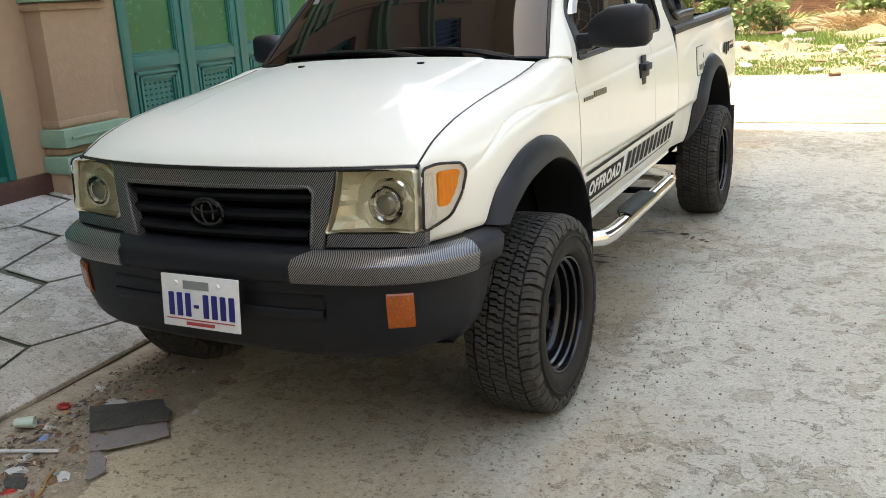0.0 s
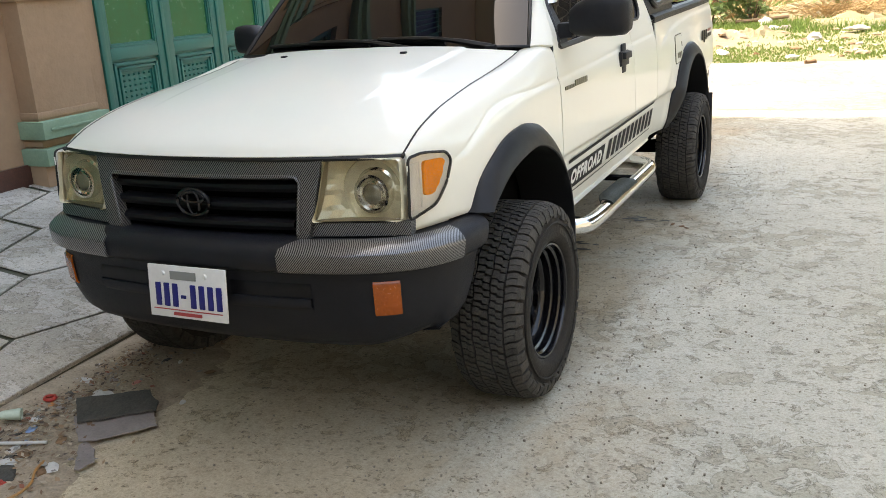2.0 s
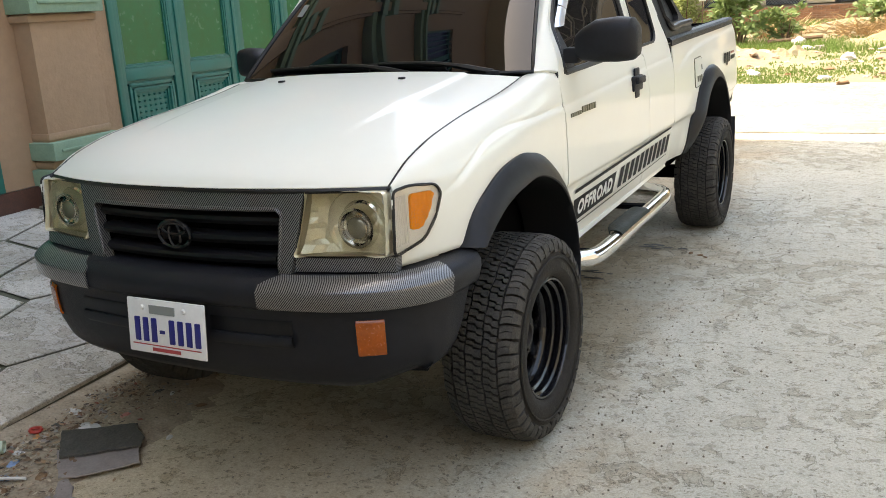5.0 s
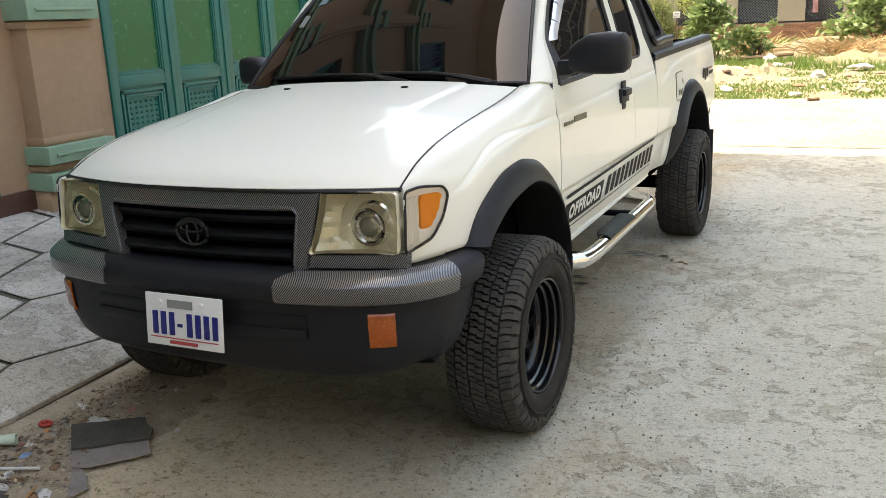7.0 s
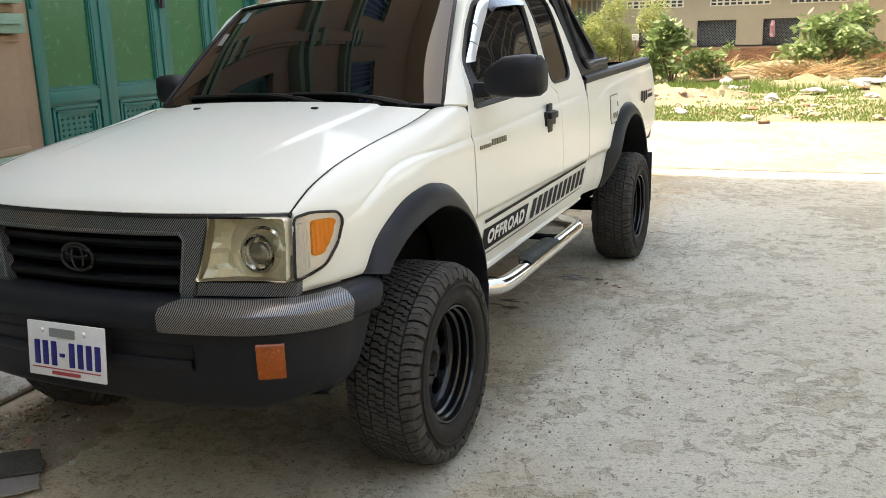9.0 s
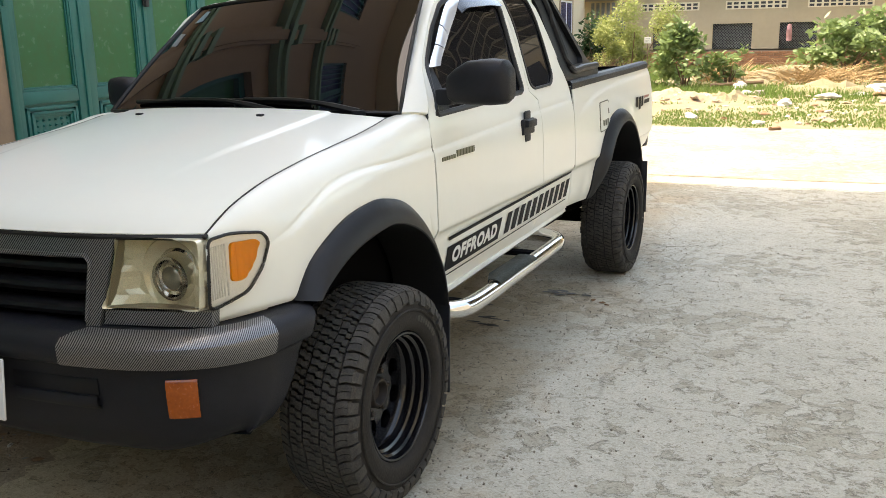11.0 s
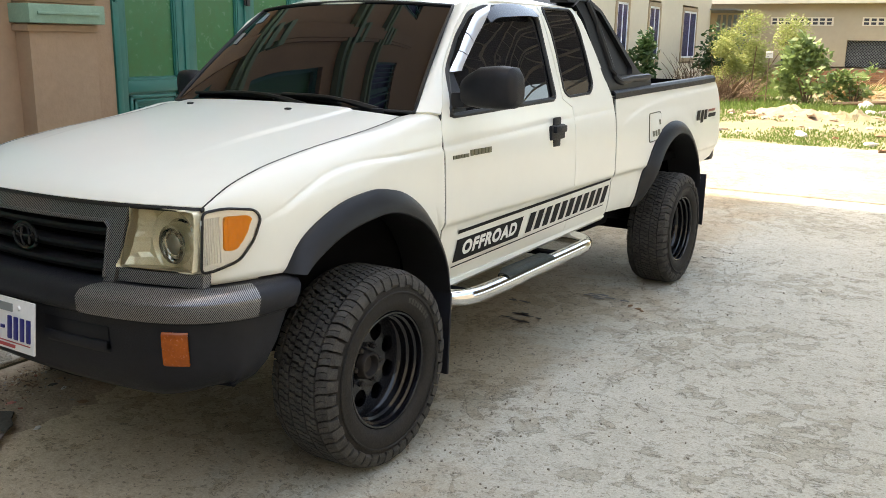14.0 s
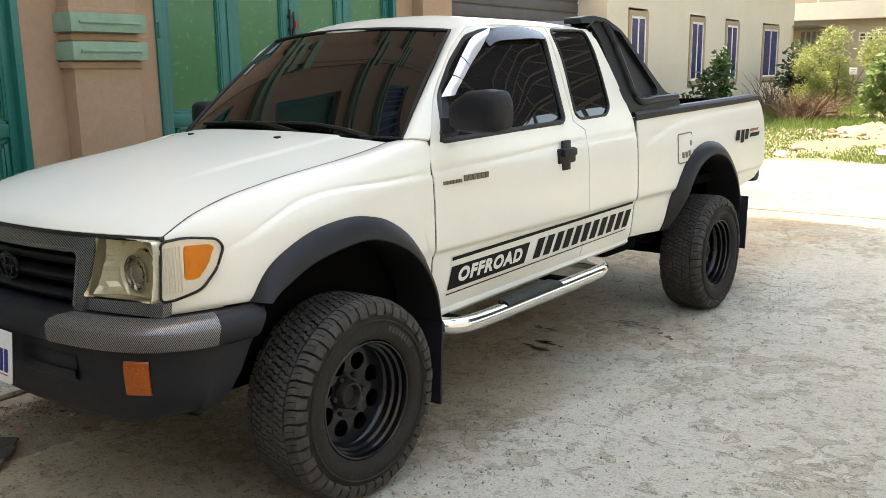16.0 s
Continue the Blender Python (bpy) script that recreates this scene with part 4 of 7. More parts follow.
for s in (1, -1):
    bowl = lambda u, v: (u, face_y(u, v) + 0.009 + 0.055 * max(0.0, 1 - ((u - 0.53) / 0.13) ** 2 - ((v - 0.87) / 0.14) ** 2) + 0.009 * noise.noise((u * 30, v * 36, 3.3)), v)
    lamp = part("headlamp", mirrored(sheet(rounded(HEADLAMP, 0.012), [], bowl, 0.015, (0, -0.030, 0)), s), "reflector", truck, "yellowed clear headlamp with projector lens", smooth=False)
    bm = sheet(rounded(HEADLAMP, 0.012), [[(0.452, 0.973), (0.673, 0.967), (0.681, 0.797), (0.418, 0.794)]], on_face(-0.004), 0.03, (0, 0.03, 0))
    part("bezel", mirrored(bm, s), "lamp_edge", lamp)
    bm = bmesh.new()
    revolve(bm, [(0.0, 0.0), (0.010, 0.02), (0.006, 0.034), (-0.004, 0.038), (0.0, 0.046), (0.012, 0.05), (0.012, 0.058), (-0.02, 0.066), (-0.025, 0.075)], 24)
    bmesh.ops.transform(bm, matrix=Matrix.Translation((0.580, face_y(0.580, 0.868) + 0.024, 0.866)) @ Matrix.Rotation(radians(-90), 4, "Z"), verts=bm.verts)
    part("projector", mirrored(bm, s), "chrome", lamp, "chromed projector ring")
    bm = bmesh.new()
    revolve(bm, [(-0.032, 0.055), (-0.024, 0.07), (-0.010, 0.088), (0.002, 0.098), (-0.002, 0.101), (-0.03, 0.103)], 36)
    bmesh.ops.transform(bm, matrix=Matrix.Translation((0.580, face_y(0.580, 0.868) + 0.024, 0.870)) @ Matrix.Rotation(radians(-90), 4, "Z"), verts=bm.verts)
    part("projector_bowl", mirrored(bm, s), "reflector", lamp)
    bm = bmesh.new()
    box(bm, 0.655, 0.676, face_y(0.66, 0.9) + 0.012, face_y(0.66, 0.9) + 0.04, 0.87, 0.955, 0.006)
    part("lamp_side_block", mirrored(bm, s), "frost", lamp)
    bm = bmesh.new()
    bmesh.ops.create_uvsphere(bm, u_segments=20, v_segments=12, radius=0.034)
    bmesh.ops.transform(bm, matrix=Matrix.Translation((0.580, face_y(0.580, 0.868) + 0.024, 0.866)) @ Matrix.Diagonal((1, 0.5, 1, 1)), verts=bm.verts)
    part("projector_lens", mirrored(bm, s), "lens_core", lamp, "dark glass projector lens")
    bm = sheet(rounded(HEADLAMP, 0.012), [], on_face(-0.008), 0.04)
    ob = part("lens_cover", mirrored(bm, s), "lens_clear", lamp, "hazy yellowed plastic lens")
    ob.visible_shadow = False
    # corner lamp
    corner = part("corner_lamp", mirrored(sheet(rounded(CORNER_LAMP, 0.02), [], lambda u, v: (lamp_x(u, v), u, v), 0.03), s), "frost", truck, "clear and amber corner lamp")
    amber = [(-0.574, 0.848), (-0.540, 0.848), (-0.510, 0.886), (-0.488, 0.938), (-0.500, 0.948), (-0.570, 0.950)]
    part("amber_segment", mirrored(sheet(rounded(amber, 0.012), [], lambda u, v: (lamp_x(u, v) + 0.005 + 0.003 * abs(math.sin((u + 0.59) * 200)), u, v), 0.006, (-0.008, 0, 0)), s), "amber", corner, "amber turn signal segment")
    bm = bmesh.new()
    for k in range(8):
        y = -0.645 + 0.009 * k
        tube(bm, [(lamp_x(y, z) + 0.003, y, z) for z in (0.815, 0.85, 0.885, 0.92, 0.95)], 0.003, 6)
    part("lens_rib", mirrored(bm, s), "frost", corner, "ribbed clear lens strip")
    bm = bmesh.new()
    pts = [(lamp_x(*p) + 0.004, p[0], p[1]) for p in rounded(CORNER_LAMP, 0.02)]
    tube(bm, pts + pts[:2], 0.0044, 6, cap=False)
    part("lamp_gasket", mirrored(bm, s), "seal", corner, "black rubber lamp gasket")
    ob = part("corner_lens", mirrored(sheet(rounded(CORNER_LAMP, 0.02), [], lambda u, v: (lamp_x(u, v) + 0.010, u, v), 0.03), s), "lens_corner", corner)
    ob.visible_shadow = False
    # strip below the headlamp
    bm = sheet([(0.413, 0.786), (0.70, 0.788), (0.70, 0.750), (0.408, 0.748)], [], lambda u, v: (u, face_y(u, v) - 0.002, v), 0.04, (0, 0.03, 0))
    part("headlamp_trim", mirrored(bm, s), "weave", truck, "silver twill-film strip below the headlamp")
    # white return panel between lamp and bumper
    bm = bmesh.new()
    grid(bm, [[(side(y, z) - 0.004, y, z) for z in (0.745, 0.77, 0.80)] for y in [-0.66 + 0.2 * k / 8 for k in range(9)]])
    part("fender_return", mirrored(bm, s), "paint", truck)

# front bumper
BPATH = curve_pts([(0.0, -0.832), (0.2, -0.826), (0.4, -0.808), (0.58, -0.770), (0.70, -0.712), (0.775, -0.63), (0.812, -0.53), (0.824, -0.44), (0.826, -0.365)], 40)
BSEC = [(-0.13, 0.742), (-0.05, 0.745), (-0.022, 0.738), (-0.004, 0.722), (0.002, 0.70), (0.0, 0.668), (-0.008, 0.658), (-0.026, 0.650), (-0.030, 0.63), (-0.032, 0.56), (-0.040, 0.49), (-0.058, 0.432), (-0.085, 0.405), (-0.16, 0.395)]


def bumper_at(k, sec):
    """A cross-section of the bumper at the k-th place of its path."""
    a, b = Vector(BPATH[max(0, k - 1)]), Vector(BPATH[min(len(BPATH) - 1, k + 1)])
    d = (b - a).normalized()
    if k == 0:
        d = Vector((1, 0))
    n = Vector((d.y, -d.x))
    p = Vector(BPATH[k])
    rise = 0.040 * smooth01((p.x - 0.55) / 0.27)
    back = smooth01((p.y + 0.66) / 0.28)
    return [(p.x + n.x * o, p.y + n.y * o - back * max(0.0, 0.735 - z) * 0.53, z + rise * smooth01((0.55 - z) / 0.15)) for o, z in sec]


bm = bmesh.new()
rows = [[(-x, y, z) for x, y, z in bumper_at(k, BSEC)] for k in range(len(BPATH) - 1, 0, -1)] + [bumper_at(k, BSEC) for k in range(len(BPATH))]
grid(bm, rows)
solidify(bm, 0.01)
bumper = part("front_bumper", bm, "black_plastic", truck, "matt black plastic front bumper")
KX = [p[0] for p in BPATH]
for s in (1, -1):
    k0 = min(range(40), key=lambda k: abs(KX[k] - 0.33))
    k1 = min(range(40), key=lambda k: abs(BPATH[k][1] + 0.545) + (KX[k] < 0.5))
    film = [(-0.052, 0.749), (-0.024, 0.742), (-0.006, 0.729), (0.005, 0.719), (0.0085, 0.714), (0.009, 0.707), (0.007, 0.668), (0.001, 0.660)]
    bm = bmesh.new()
    rows = []
    for k in range(k0, k1 + 1):
        # the inner end is cut aslant over the top
        rows.append([bumper_at(max(k, k0 + max(0, 2 - i)), film)[i] for i in range(len(film))])
    grid(bm, rows)
    bmesh.ops.remove_doubles(bm, verts=bm.verts, dist=0.0005)
    solidify(bm, 0.006)
    part("bumper_trim", mirrored(bm, s), "weave", bumper, "silver twill-film bumper corner trim")
    ka = min(range(40), key=lambda k: abs(KX[k] - 0.625))
    kb = min(range(40), key=lambda k: abs(KX[k] - 0.69))
    bm = bmesh.new()
    grid(bm, [bumper_at(k, [(-0.05, 0.624), (-0.028, 0.624), (-0.022, 0.616), (-0.022, 0.585), (-0.026, 0.525), (-0.032, 0.517), (-0.05, 0.517)]) for k in range(ka, kb + 1)])
    solidify(bm, 0.006)
    part("side_marker", mirrored(bm, s), "amber_dark", bumper, "deep amber marker lamp")
    bm = bmesh.new()
    ka = min(range(40), key=lambda k: abs(KX[k] - 0.15))
    kb = min(range(40), key=lambda k: abs(KX[k] - 0.42))
    grid(bm, [bumper_at(k, [(-0.029, 0.618), (-0.0275, 0.612), (-0.0275, 0.60), (-0.0275, 0.56), (-0.0275, 0.542), (-0.031, 0.534)]) for k in range(ka, kb + 1)])
    part("air_slot", mirrored(bm, s), "grille_black", bumper, "dark air intake slot")
    bm = bmesh.new()
    grid(bm, [bumper_at(k, [(-0.04, 0.575), (-0.020, 0.572), (-0.017, 0.562), (-0.021, 0.545), (-0.04, 0.540)]) for k in range(ka, kb + 1)])
    part("slot_bar", mirrored(bm, s), "black_plastic", bumper)

# number plate, written with plain bars
bm = bmesh.new()
box(bm, -0.152, 0.152, -0.004, 0.004, -0.083, 0.083, 0.0035)
plate = part("number_plate", bm, "plate_white", truck, "white number plate with blue bars for characters")
plate.matrix_local = Matrix.Translation((0.016, -0.856, 0.582)) @ Matrix.Rotation(radians(-6), 4, "X")
for k in range(8):
    bm = bmesh.new()
    if k == 3:
        box(bm, -0.021, -0.003, -0.008, -0.003, -0.018, -0.008)
    else:
        x = -0.112 + 0.0335 * k + (0.004 if k > 3 else 0)
        box(bm, x - 0.0105, x + 0.0105, -0.008, -0.003, -0.047, 0.027, 0.003)
    part("plate_bar", bm, "plate_blue", plate)
part("plate_caption", boxes((-0.055, 0.055, -0.007, -0.003, -0.074, -0.064)), "plate_red", plate, "red bar in place of a caption")
part("plate_heading", boxes((-0.06, 0.04, -0.007, -0.003, 0.04, 0.066)), "plate_grey", plate, "grey bar in place of script")
part("plate_line", boxes((-0.135, 0.135, -0.006, -0.003, -0.058, -0.055)), "plate_red", plate)
for x in (-0.09, 0.075):
    bm = bmesh.new()
    revolve(bm, [(0.006, 0.0), (0.006, 0.006), (0.0, 0.009)], 12)
    bmesh.ops.transform(bm, matrix=Matrix.Translation((x, -0.003, 0.057)) @ Matrix.Rotation(radians(-90), 4, "Z"), verts=bm.verts)
    part("plate_bolt", bm, "plate_white", plate)


# wheels
def block(bm, pts, top, deep, R):
    """A tread block: its outline in (across, angle), raised on the carcass."""
    def at(x, a, h):
        x += 0.0035 * math.sin(a * 23) * max(0.0, 1 - abs(x) / 0.1)
        r = R - 0.018 * max(0.0, (abs(x) - 0.068) / 0.055) ** 1.5 - h
        return (x, r * math.cos(a), r * math.sin(a))
    n = len(pts)
    up = [bm.verts.new(at(x, a, top)) for x, a in pts]
    low = [bm.verts.new(at(x, a, deep)) for x, a in pts]
    bm.faces.new(up)
    for i in range(n):
        bm.faces.new((up[i], low[i], low[(i + 1) % n], up[(i + 1) % n]))


def wheel(m):
    w = empty("wheel", m, "black steel wheel with a worn all-terrain tyre", "wheel", truck)
    R = 0.354
    bm = bmesh.new()
    half = [(0.0, R - 0.013), (0.06, R - 0.013), (0.092, R - 0.022), (0.112, R - 0.040), (0.124, R - 0.068), (0.130, R - 0.10), (0.127, R - 0.125), (0.118, R - 0.140), (0.105, R - 0.147), (0.09, R - 0.155)]
    prof = [(-0.92 * x, r) for x, r in half[:0:-1]] + half
    revolve(bm, prof, 72)
    tyre = part("tyre", bm, "rubber", w, "black all-terrain tyre with a dusty brown sidewall")
    # chunky tread, joined: two shoulder rows of lugs and three rows of stepped blocks
    bm = bmesh.new()
    rng = random.Random(4)
    n = 46
    pitch = 2 * math.pi / n
    for k in range(n):
        for row, (x0, x1, sh) in enumerate(((-0.073, -0.034, 0.30), (-0.027, 0.024, 0.72), (0.031, 0.074, 0.12))):
            a0 = (k + sh) * pitch
            xm = x0 + (x1 - x0) * rng.uniform(0.42, 0.58)
            st = pitch * rng.uniform(0.20, 0.27)
            g = pitch * rng.uniform(0.06, 0.14)
            mid = pitch * rng.uniform(0.42, 0.56)
            h = rng.uniform(0.0, 0.0010)
            for b0, b1 in ((g, mid - 0.006), (mid + 0.006, pitch)):
                block(bm, [(x0, a0 + b0), (xm - 0.003, a0 + b0 + 0.01), (xm + 0.001, a0 + b0 + st), (x1, a0 + b0 + st), (x1, a0 + b1 + st), (xm + 0.003, a0 + b1 + st - 0.01), (xm - 0.001, a0 + b1), (x0, a0 + b1)], h, 0.008, R)
        for sg in (-1, 1):
            a0 = (k + (0.45 if sg > 0 else 0.9)) * pitch
            g = pitch * rng.uniform(0.10, 0.18)
            out = 0.119 if k % 2 else 0.115
            mid = g + (pitch - g) * rng.uniform(0.45, 0.55)
            for b0, b1 in ((g, mid - 0.004), (mid + 0.004, pitch)):
                block(bm, [(sg * 0.081, a0 + b0 + 0.02), (sg * 0.098, a0 + b0), (sg * out, a0 + b0), (sg * out, a0 + b1), (sg * 0.098, a0 + b1), (sg * 0.081, a0 + b1 + 0.02)], 0.0, 0.018, R)
            # the lug's foot on the sidewall
            q = []
            for a in (a0 + g * (1.0 if k % 2 else 1.5), a0 + pitch * 0.97):
                for x, r in ((out - 0.002, R - 0.015), (0.1245, R - 0.030), (0.1295, R - 0.058 if k % 2 else R - 0.048), (0.118, R - 0.062)):
                    q.append(bm.verts.new((sg * x * (1.0 if sg > 0 else 0.93), r * math.cos(a), r * math.sin(a))))
            for i in range(3):
                bm.faces.new((q[i], q[i + 1], q[i + 5], q[i + 4]))
            bm.faces.new(q[:4])
            bm.faces.new(q[4:])
    part("tread", bm, "tread", tyre, "dusty grey chunky tread blocks", smooth=False)
    bm = bmesh.new()
    revolve(bm, [(0.1285, R - 0.072), (0.1325, R - 0.075), (0.1325, R - 0.079), (0.1290, R - 0.082)], 72)
    part("sidewall_ridge", bm, "rubber", tyre)
    for k in range(8):
        a = 0.6 + 0.075 * k
        bm = bmesh.new()
        vs = [bm.verts.new((0.1305, (R - 0.112 + d) * math.cos(a + e), (R - 0.112 + d) * math.sin(a + e))) for e in (0, 0.055) for d in (0, 0.02)]
        bm.faces.new((vs[0], vs[1], vs[3], vs[2]))
        part("sidewall_mark", bm, "tread", tyre, smooth=False)
    bm = bmesh.new()
    revolve(bm, [(0.100, 0.2115), (0.111, 0.2095), (0.114, 0.205), (0.112, 0.199), (0.100, 0.195), (0.092, 0.196), (0.086, 0.188), (0.072, 0.186), (0.064, 0.188), (0.058, 0.179), (0.042, 0.176), (0.034, 0.178), (0.028, 0.171), (0.018, 0.168), (0.010, 0.164), (-0.1, 0.170), (-0.118, 0.198)], 64)
    rim_ob = part("rim", bm, "rim", w, "glossy black steel rim with stepped barrel")
    outline = [(0.168 * math.cos(2 * math.pi * k / 56), 0.168 * math.sin(2 * math.pi * k / 56)) for k in range(56)]
    holes = []
    for k in range(8):
        c = 2 * math.pi * (k + 0.5) / 8
        hole = []
        for j in range(18):
            t = 2 * math.pi * j / 18
            rad, tan = 0.031 * math.cos(t), 0.033 * math.sin(t) * (1 + 0.12 * math.cos(t))
            hole.append(((0.120 + rad) * math.cos(c) - tan * math.sin(c), (0.120 + rad) * math.sin(c) + tan * math.cos(c)))
        holes.append(hole)
    bm = sheet(outline, holes, lambda u, v: (0.020 - 0.012 * smooth01((0.09 - math.hypot(u, v)) / 0.03), u, v), 0.02, (-0.014, 0, 0))
    part("wheel_disc", bm, "rim", rim_ob, "black disc with eight round windows")
    bm = bmesh.new()
    revolve(bm, [(0.0, 0.056), (0.030, 0.050), (0.036, 0.045), (0.036, 0.039), (0.026, 0.034), (0.012, 0.030), (0.012, 0.0)], 24)
    part("hub", bm, "hub", rim_ob, "rusty open hub")
    for k in range(6):
        a = 2 * math.pi * k / 6
        bm = bmesh.new()
        revolve(bm, [(0.0, 0.011), (0.024, 0.010), (0.027, 0.006), (0.027, 0.0)], 6)
        bmesh.ops.translate(bm, verts=bm.verts, vec=(0, 0.070 * math.cos(a), 0.070 * math.sin(a)))
        part("wheel_nut", bm, "hub", rim_ob)
    bm = bmesh.new()
    revolve(bm, [(-0.035, 0.0), (-0.035, 0.15), (-0.10, 0.155)], 24)
    part("brake_drum", bm, "dark_inner", w, "dark brake drum")
    return w


first = wheel(pose(0.765, FRONT_AXLE, HUB_Z))
for x, y, rz, rx in ((0.748, REAR_AXLE, 0, 40), (-0.765, FRONT_AXLE, 180, 75), (-0.748, REAR_AXLE, 180, 10)):
    copy_thing(first, pose(x, y, REAR_Z if y else HUB_Z, rx, 0, rz))

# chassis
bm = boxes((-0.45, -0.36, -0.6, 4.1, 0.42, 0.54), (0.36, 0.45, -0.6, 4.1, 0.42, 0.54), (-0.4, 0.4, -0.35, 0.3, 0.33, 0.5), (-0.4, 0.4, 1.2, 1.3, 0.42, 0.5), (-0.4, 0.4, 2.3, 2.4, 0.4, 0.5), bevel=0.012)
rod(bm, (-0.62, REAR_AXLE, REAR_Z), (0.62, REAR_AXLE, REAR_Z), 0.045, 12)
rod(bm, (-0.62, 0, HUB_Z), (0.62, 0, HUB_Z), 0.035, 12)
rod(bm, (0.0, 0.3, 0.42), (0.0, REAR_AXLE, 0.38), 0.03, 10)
part("chassis", bm, "dark_inner", truck, "near-black chassis and axles", smooth=False)
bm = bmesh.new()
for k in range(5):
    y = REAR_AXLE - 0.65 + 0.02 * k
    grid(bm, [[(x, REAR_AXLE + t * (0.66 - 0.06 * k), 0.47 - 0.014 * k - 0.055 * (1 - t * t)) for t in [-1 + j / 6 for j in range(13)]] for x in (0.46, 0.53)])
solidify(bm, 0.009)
part("leaf_spring", bm, "dark_inner", truck, "near-black leaf spring pack")
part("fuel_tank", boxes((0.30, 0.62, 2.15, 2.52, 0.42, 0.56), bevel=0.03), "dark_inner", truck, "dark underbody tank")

# side step
for s in (1, -1):
    bm = bmesh.new()
    pts = curve_pts([(0.62, 0.49, 0.470), (0.76, 0.50, 0.466), (0.838, 0.55, 0.462), (0.858, 0.68, 0.461), (0.86, 1.1, 0.466), (0.86, 1.55, 0.472), (0.855, 1.66, 0.474), (0.82, 1.735, 0.477), (0.74, 1.77, 0.48), (0.60, 1.77, 0.48)], 44)
    tube(bm, pts, 0.034, 16)
    step = part("side_step", mirrored(bm, s), "chrome", truck, "polished tubular side step")
    bm = bmesh.new()
    pad = [(0.027, 0.022), (0.023, 0.030), (0.012, 0.038), (-0.005, 0.041), (-0.022, 0.041), (-0.040, 0.040), (-0.052, 0.036), (-0.056, 0.022)]
    rows = []
    for j in range(25):
        t = -1 + j / 12
        end = smooth01((1 - abs(t)) / 0.25)
        rows.append([(0.86 + x * (0.45 + 0.55 * end) if x < 0 else 0.86 + x, 1.05 + 0.215 * t + (0.03 if x < -0.02 else 0.0) * end, 0.465 + z * (0.86 + 0.14 * end) + (0.0015 if j % 2 and 2 < i < 6 else 0.0)) for i, (x, z) in enumerate(pad)])
    grid(bm, rows)
    solidify(bm, 0.004)
    part("step_pad", mirrored(bm, s), "step_pad", step, "dull grey moulded tread pad")
    for y in (0.62, 1.45):
        bm = bmesh.new()
        box(bm, 0.5, 0.84, y - 0.025, y + 0.025, 0.452, 0.475, 0.005)
        part("step_bracket", mirrored(bm, s), "dark_inner", step)


# mirrors
def mirror(s):
    bm = bmesh.new()
    secs = []
    for k, (x, w, z0, z1) in enumerate(((0.775, 0.045, 1.225, 1.315), (0.80, 0.06, 1.212, 1.335), (0.85, 0.068, 1.206, 1.362), (0.93, 0.068, 1.204, 1.368), (0.98, 0.06, 1.208, 1.362), (1.0, 0.042, 1.225, 1.335), (1.003, 0.02, 1.25, 1.30))):
        cz, hz = (z0 + z1) / 2, (z1 - z0) / 2
        ring = []
        for j in range(24):
            a = 2 * math.pi * j / 24
            c, d = math.cos(a), math.sin(a)
            ring.append((x, 0.63 + 0.012 * k * 0.3 + w * math.copysign(abs(c) ** 0.6, c), cz + hz * math.copysign(abs(d) ** 0.6, d)))
        secs.append(ring + ring[:1])
    grid(bm, secs)
    bmesh.ops.remove_doubles(bm, verts=bm.verts, dist=1e-5)
    bmesh.ops.holes_fill(bm, edges=[e for e in bm.edges if len(e.link_faces) == 1], sides=30)
    folded = Matrix.Translation((0.69, 0.64, 1.245)) @ Matrix.Diagonal((0.74, 0.9, 0.8, 1)) @ Matrix.Translation((-0.775, -0.63, -1.27))
    if s < 0:
        bmesh.ops.transform(bm, matrix=folded, verts=bm.verts)
    else:
        bmesh.ops.translate(bm, verts=bm.verts, vec=(0.015, 0, 0))
    mob = part("door_mirror", mirrored(bm, s), "black_plastic", truck, "black plastic door mirror")
    bm = bmesh.new()
    box(bm, 0.735, 0.80, 0.60, 0.66, 1.205, 1.265, 0.012)
    part("mirror_arm", mirrored(bm, s), "black_plastic", mob)
    bm = sheet(rounded([(0.575, 1.168), (0.70, 1.175), (0.715, 1.345), (0.69, 1.36)], 0.015), [], lambda u, v: (side(u, v) + 0.002, u, v), 0.03, (-0.012, 0, 0))
    part("mirror_base", mirrored(bm, s), "black_plastic", mob)
    bm = bmesh.new()
    box(bm, 0.80, 0.985, 0.702, 0.706, 1.218, 1.35, 0.002)
    if s < 0:
        bmesh.ops.transform(bm, matrix=folded, verts=bm.verts)
    part("mirror_glass", mirrored(bm, s), "glass", mob, "mirror glass")


